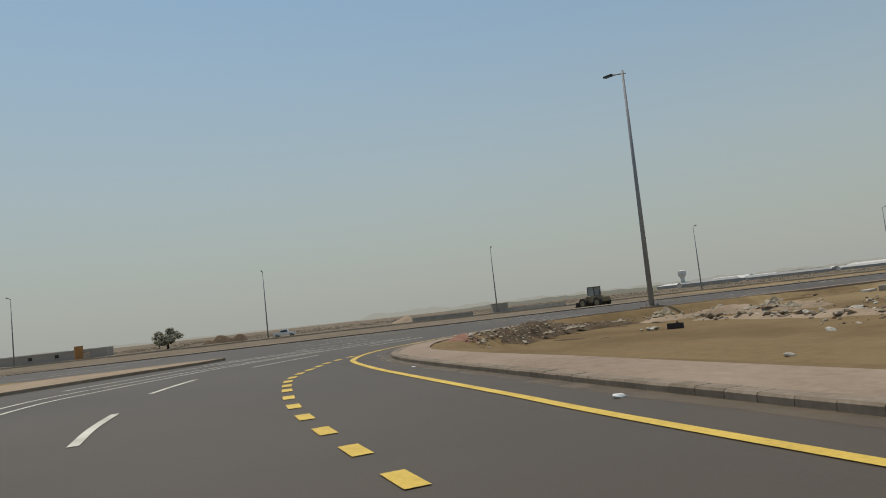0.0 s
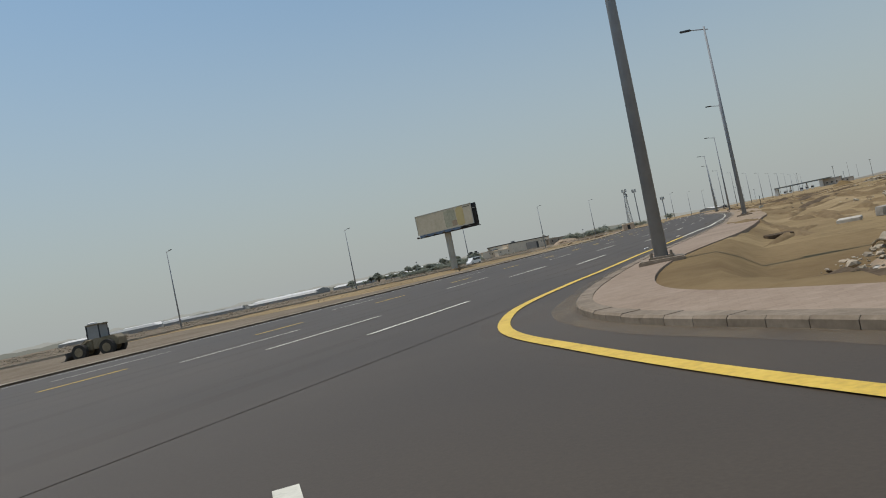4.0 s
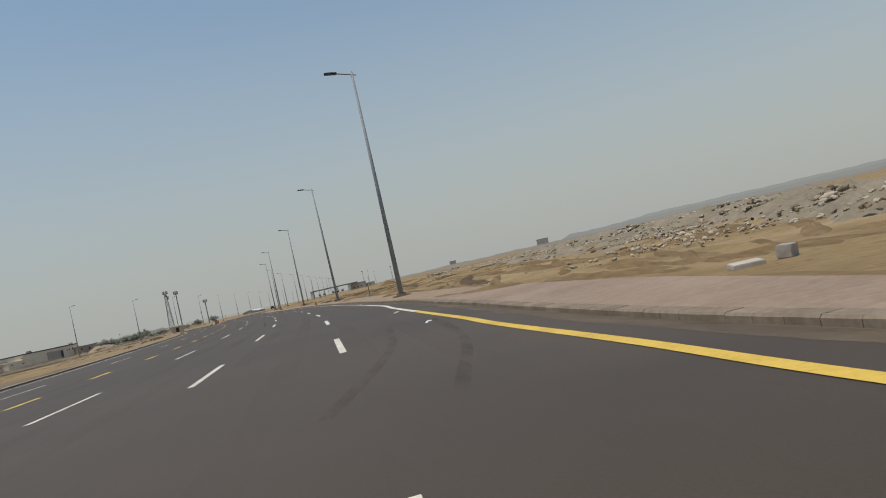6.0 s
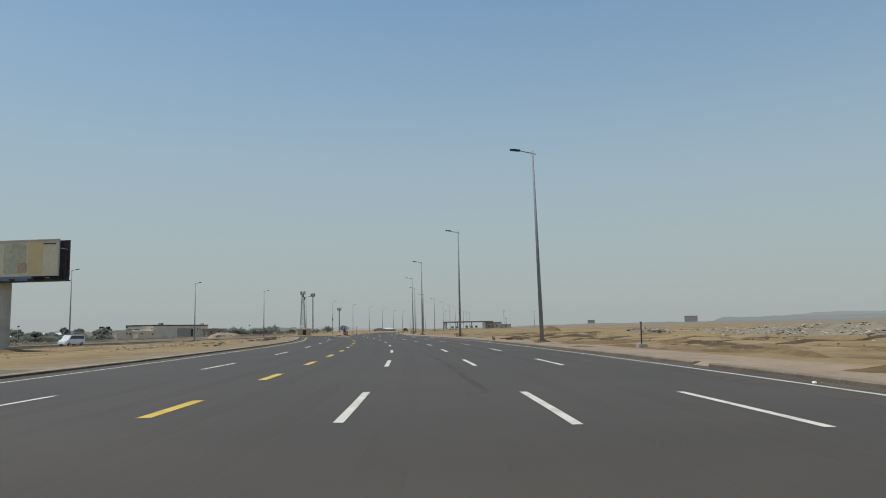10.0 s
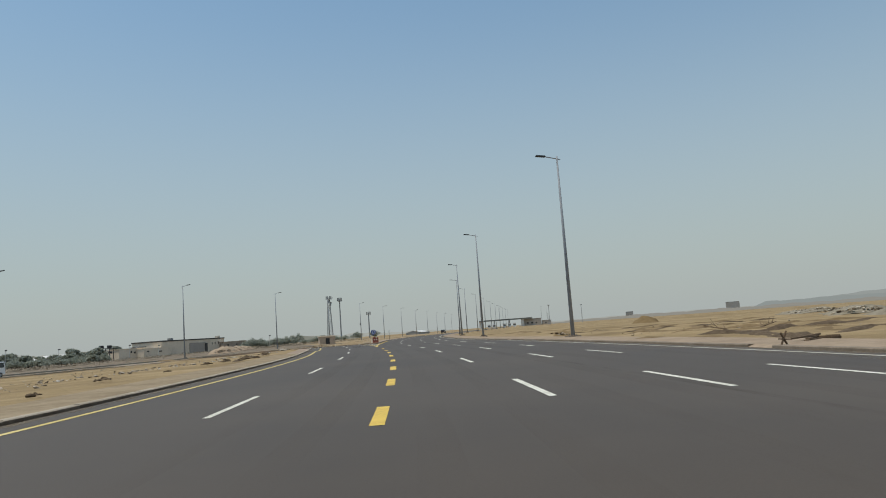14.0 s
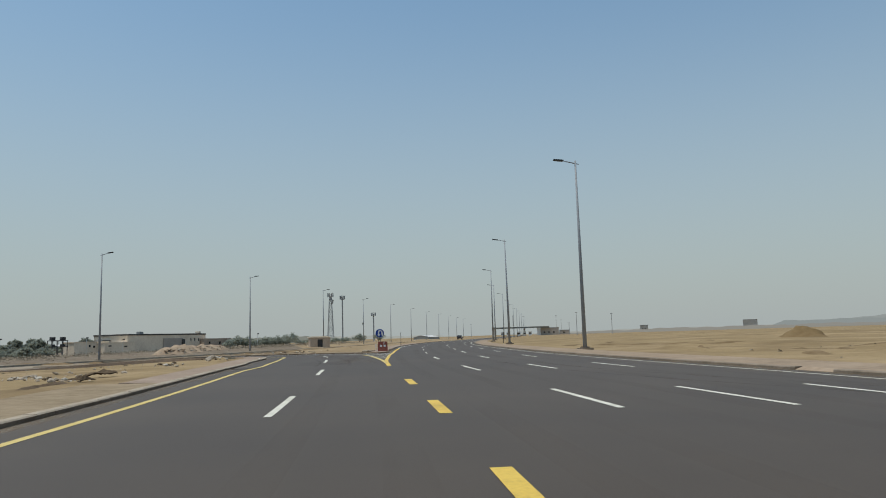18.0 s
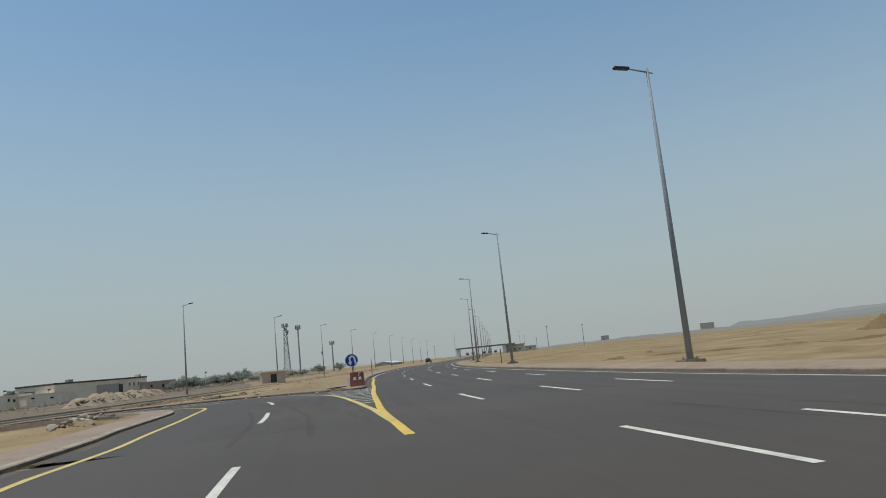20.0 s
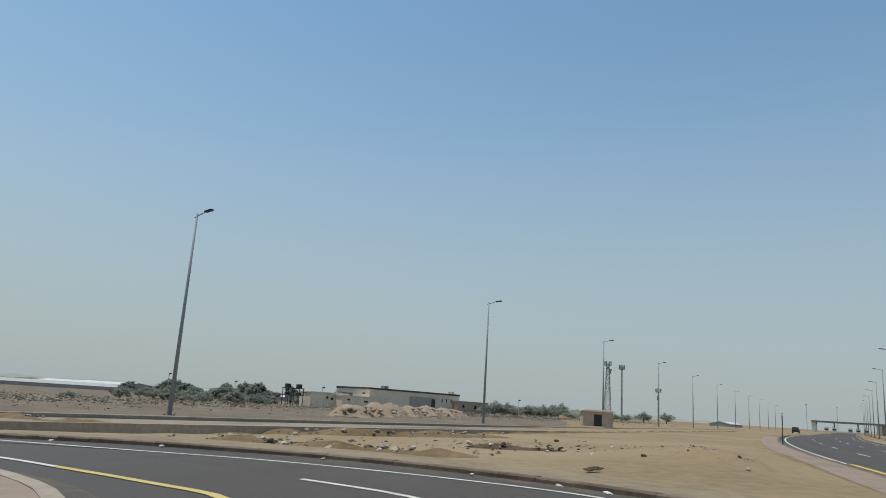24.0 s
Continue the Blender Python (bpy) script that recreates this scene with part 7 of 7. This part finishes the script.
# ---- trees ----
def leaf_crown(bm, rnd, lumps, size, leaves):
    for c, r in lumps:
        for _ in range(leaves):
            d = Vector((rnd.gauss(0, 1), rnd.gauss(0, 1), rnd.gauss(0, 1))).normalized()
            p = Vector(c) + Vector((d.x * r, d.y * r, d.z * r * 0.75)) * rnd.uniform(0.45, 1.08)
            q = Matrix.Rotation(rnd.uniform(0, 6.28), 3, "Z") @ Matrix.Rotation(rnd.uniform(-1.3, 1.3), 3, "X")
            s = size * rnd.uniform(0.6, 1.3)
            bm.faces.new([bm.verts.new(p + q @ Vector(v) * s) for v in ((-0.5, -0.2, 0), (0.1, -0.45, 0.05), (0.55, 0.1, 0), (0.05, 0.5, -0.05))])


def tree(seed, h, spread, label, mat, name="tree", leaves=110, lumps=16, bare=0.12):
    rnd = random.Random(seed)
    t = thing(name, label, name, group="trees and bushes beyond the far road")
    bm = bmesh.new()
    rod(bm, (0, 0, -0.1), (0.1, 0.05, h * 0.45), 0.045 * h, 0.028 * h, 8)
    part("trunk", bm, M_BARK, t)
    cs = []
    for k in range(lumps):
        a, rr = 2.4 * k + rnd.uniform(-0.4, 0.4), spread * math.sqrt((k + 0.5) / lumps) * rnd.uniform(0.7, 1.05)
        z = h * (bare + (1 - bare) * rnd.uniform(0.35, 0.9) * (1 - 0.35 * rr / spread))
        cs.append(((rr * math.cos(a), rr * math.sin(a), z), spread * rnd.uniform(0.28, 0.42)))
    for c, r in cs[::3]:
        tube("limb", (0.05, 0.02, h * 0.3), (c[0] * 0.8, c[1] * 0.8, c[2]), 0.016 * h, M_BARK, t, r1=0.007 * h, seg=5)
    bm = bmesh.new()
    leaf_crown(bm, rnd, cs, 0.062 * h + 0.08, leaves)
    part("crown", bm, mat, t, "crown of pale small leaves")
    return t


KINDS = [tree(1, 5.2, 2.6, "hazy dusty green broad tree beyond the far road", M_LEAF), tree(2, 6.2, 2.2, "taller hazy dusty green tree beyond the far road", M_LEAF), tree(3, 3.2, 2.4, "round hazy dusty bush beyond the far road", M_LEAF, "bush", bare=0.05),
         tree(4, 4.6, 3.2, "wide dark green tree beyond the far road", M_LEAF, lumps=16)]
rnd = random.Random(77)
SPOTS = []
for k in range(44):
    f = 0.9 * k / 43
    SPOTS.append((-86 - 84 * f + rnd.uniform(-5, 5), 280 + 60 * f + rnd.uniform(-9, 9), rnd.uniform(0.8, 1.15), k % 4))
SPOTS += [(-72, 402, 1.0, 0), (-66, 414, 1.15, 1), (-70, 408, 1.2, 3), (-64, 420, 1.2, 0), (-75, 400, 1.1, 3), (-58, 434, 1.1, 0), (-60, 428, 0.9, 3), (-77, 396, 0.9, 2), (-54, 442, 0.8, 2), (-49, 452, 1.0, 0), (-62, 418, 1.1, 3), (-118, 362, 1.25, 3), (-111, 372, 1.2, 1), (-126, 352, 1.2, 0), (-133, 340, 1.1, 1),
          (-40, 470, 0.9, 3), (-36, 486, 0.8, 2), (-30, 520, 1.0, 0), (-20, 560, 1.0, 3), (-176, 352, 1.1, 2)]
for k in range(40):
    f = rnd.random()
    SPOTS.append((-84 - 76 * f + rnd.uniform(-4, 4), 276 + 56 * f + rnd.uniform(-14, 6), rnd.uniform(0.9, 1.35), 2))
SPOTS += [(-128, 300, 1.1, 3), (-140, 176, 0.6, 2), (-132, 204, 0.7, 2), (-122, 232, 0.8, 2), (-116, 250, 0.9, 2), (-104, 262, 0.9, 0), (-98, 272, 0.9, 3), (-146, 150, 0.6, 2), (-112, 258, 0.9, 3)]
for k in range(30):
    f = k / 29
    SPOTS.append((-238 + 92 * f + rnd.uniform(-6, 6), 398 + 44 * f + rnd.uniform(-12, 12), rnd.uniform(1.0, 1.5), (0, 1, 3)[k % 3]))
# the ground before the annexes is open
SPOTS = [q for q in SPOTS if not (q[0] > -103 and q[1] < 325)]
for k, (x, y, s, kind) in enumerate(SPOTS):
    low = y > 390 and x > -80
    kind = 2 if low else kind
    s *= 2.0 if low else 0.95
    m = pose(x, y, ground_z(x, y), 0, 0, 67 * k) @ Matrix.Diagonal((s, s, s * (0.9 + 0.2 * math.sin(k)), 1))
    if k < 4:
        KINDS[k].matrix_world = m
    else:
        copy_thing(KINDS[kind], m)
lone = tree(9, 5.4, 2.5, "lone grey hazy dusty tree beyond the far road", M_GREY_LEAF, leaves=170, lumps=22, bare=0.02)
lone.matrix_world = pose(-142, -66.0, -0.75) @ Matrix.Diagonal((1.3, 1.3, 1.12, 1))
b = tree(11, 0.75, 0.5, "small dry round bush by the kerb", M_DRY, "bush", leaves=60, lumps=9, bare=0.0)
b.matrix_world = pose(-22, 24.5, ground_z(-22, 24.5))


# ---- dry scrub ----
def scrub(name, label, spots, h0, h1, seed, mat, leaves=18, wide=0.9):
    """Low domes of tangled dry twigs and leaves."""
    rnd = random.Random(seed)
    verts, faces = [], []
    for x, y in spots:
        z = ground_z(x, y) - 0.05
        h = rnd.uniform(h0, h1)
        for _ in range(leaves):
            a, r = rnd.uniform(0, 6.28), wide * h * math.sqrt(rnd.random())
            px, py = x + r * math.cos(a), y + r * math.sin(a)
            pz = z + h * (0.15 + 0.85 * rnd.random()) * math.sqrt(max(0.05, 1 - (r / (wide * h)) ** 2))
            q = Matrix.Rotation(rnd.uniform(0, 6.28), 3, "Z") @ Matrix.Rotation(rnd.uniform(-1.4, 1.4), 3, "X")
            s = (0.10 + 0.16 * h) * rnd.uniform(0.5, 1.3)
            o = len(verts)
            for v in ((-0.7, -0.1, 0), (0.1, -0.28, 0.1), (0.75, 0.05, 0), (0.05, 0.3, -0.1)):
                w = q @ Vector(v)
                verts.append((px + s * w.x, py + s * w.y, max(z, pz + s * w.z)))
            faces.append((o, o + 1, o + 2, o + 3))
    me = bpy.data.meshes.new(name)
    me.from_pydata(verts, [], faces)
    me.materials.append(mat)
    return tagged(new(name, me), label, "scrub", kind="stuff")


rnd = random.Random(5)
tagged(heap("dry_scrub_bed", "grey-brown dry scrub land beyond the far road", [at(y, -62, FARSIDE) for y in np.arange(-100, 330, 30.0)], 72, 0.4, M_SCRUB_BED, 90, "scrub"), "grey-brown dry scrub land beyond the far road", "scrub", kind="stuff")
belt = []
for _ in range(4200):
    y = rnd.uniform(-95, 420)
    belt.append(at(y, -rnd.uniform(26, 105) * rnd.uniform(0.75, 1.0), FARSIDE))
scrub("dry_scrub", "belt of grey-brown dry scrub beyond the far road", [q for q in belt if not (-62 < q[0] < -38 and 205 < q[1] < 285)], 0.3, 1.2, 6, M_DRY, 26, 1.5)
tufts = []
for _ in range(1500):
    y = rnd.uniform(-90, 420)
    tufts.append(at(y, -rnd.uniform(7, 45), FARSIDE))
scrub("dry_grass", "thin dry grass on the sand beyond the far road", tufts, 0.12, 0.45, 7, M_DRY, 10)
tufts = []
for _ in range(500):
    y = rnd.uniform(30, 190)
    f = rnd.uniform(0.2, 0.9)
    a, b2 = at(y, -14.5)[0] if y < 128 else (-17.0 if y < 150 else -11), at(y, 18, FARSIDE)[0]
    if not 146 < y < 168:
        tufts.append((a + (b2 - a) * f, y))
scrub("dry_grass", "sparse dry tufts on the sand median", tufts, 0.05, 0.2, 8, M_DRY, 10)
tufts = [(rnd.uniform(13, 34), rnd.uniform(-25, 130)) for _ in range(260)]
scrub("dry_grass", "sparse dry tufts on the right-hand sand", [q for q in tufts if q[0] > at(q[1], 14)[0]], 0.05, 0.2, 9, M_DRY, 10)


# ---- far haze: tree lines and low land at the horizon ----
# the belts glow evenly: distance haze is put into their emission colour
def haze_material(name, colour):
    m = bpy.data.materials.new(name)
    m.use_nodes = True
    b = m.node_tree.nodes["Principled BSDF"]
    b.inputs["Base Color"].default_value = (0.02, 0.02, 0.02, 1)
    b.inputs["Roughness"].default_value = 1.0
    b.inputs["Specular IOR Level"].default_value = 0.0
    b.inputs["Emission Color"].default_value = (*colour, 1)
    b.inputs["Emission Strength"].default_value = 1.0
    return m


def skyline(name, label, centre, dist, yaw0, yaw1, h, rough, seed, mat, ramp=9):
    """Far belt of trees or buildings with an uneven top, the dust haze put into its colour."""
    rnd = random.Random(seed)
    bm = bmesh.new()
    n = int(abs(yaw1 - yaw0) * 10)
    prev = None
    low = rnd.random() * 9
    for k in range(n + 1):
        f = k / n
        a = radians(yaw0 + (yaw1 - yaw0) * f)
        end = min(1, f * ramp, (1 - f) * ramp)
        hh = h * (0.2 + 0.8 * end) * (1 + rough * (0.5 * math.sin(0.13 * k + low) + 0.35 * math.sin(0.41 * k + 2 * low) + 0.5 * rnd.uniform(-0.5, 0.5)))
        x, y = centre[0] - dist * math.sin(a), centre[1] + dist * math.cos(a)
        cur = (bm.verts.new((x, y, -3)), bm.verts.new((x, y, max(hh, 0.3))), bm.verts.new((x * 1.01, y * 1.01, max(hh, 0.3))))
        if prev:
            bm.faces.new((prev[0], cur[0], cur[1], prev[1]))
            bm.faces.new((prev[1], cur[1], cur[2], prev[2]))
        prev = cur
    ob = new(name, mesh_from(name, bm, mat))
    return tagged(ob, label, "backdrop", kind="structure")


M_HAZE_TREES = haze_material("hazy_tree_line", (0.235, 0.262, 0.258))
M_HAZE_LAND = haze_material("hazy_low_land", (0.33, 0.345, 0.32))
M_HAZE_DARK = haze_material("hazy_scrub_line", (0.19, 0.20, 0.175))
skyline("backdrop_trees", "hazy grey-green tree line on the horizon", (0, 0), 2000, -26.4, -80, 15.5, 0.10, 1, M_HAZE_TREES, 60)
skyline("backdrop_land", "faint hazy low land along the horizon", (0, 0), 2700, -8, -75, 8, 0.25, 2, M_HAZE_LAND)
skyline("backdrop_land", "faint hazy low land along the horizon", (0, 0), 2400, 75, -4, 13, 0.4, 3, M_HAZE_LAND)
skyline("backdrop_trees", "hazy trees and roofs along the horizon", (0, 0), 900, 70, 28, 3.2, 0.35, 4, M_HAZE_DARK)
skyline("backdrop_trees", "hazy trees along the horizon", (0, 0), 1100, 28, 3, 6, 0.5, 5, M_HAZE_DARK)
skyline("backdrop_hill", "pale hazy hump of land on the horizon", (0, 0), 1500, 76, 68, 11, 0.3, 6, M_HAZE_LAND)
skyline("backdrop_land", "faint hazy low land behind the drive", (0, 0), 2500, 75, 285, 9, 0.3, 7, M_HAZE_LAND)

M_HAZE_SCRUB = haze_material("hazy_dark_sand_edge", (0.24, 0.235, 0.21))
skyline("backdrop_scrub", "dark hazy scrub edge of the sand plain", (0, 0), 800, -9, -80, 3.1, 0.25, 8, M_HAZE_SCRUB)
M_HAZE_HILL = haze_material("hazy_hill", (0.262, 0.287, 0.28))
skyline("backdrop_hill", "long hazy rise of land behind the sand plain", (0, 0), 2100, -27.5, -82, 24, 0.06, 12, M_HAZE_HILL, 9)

for x, y, h in ((92, 478, 12.5), (118.5, 501, 12.0), (122, 625, 9.0)):
    slim_pole(x, y, h, "slim distant lighting pole out on the plain")
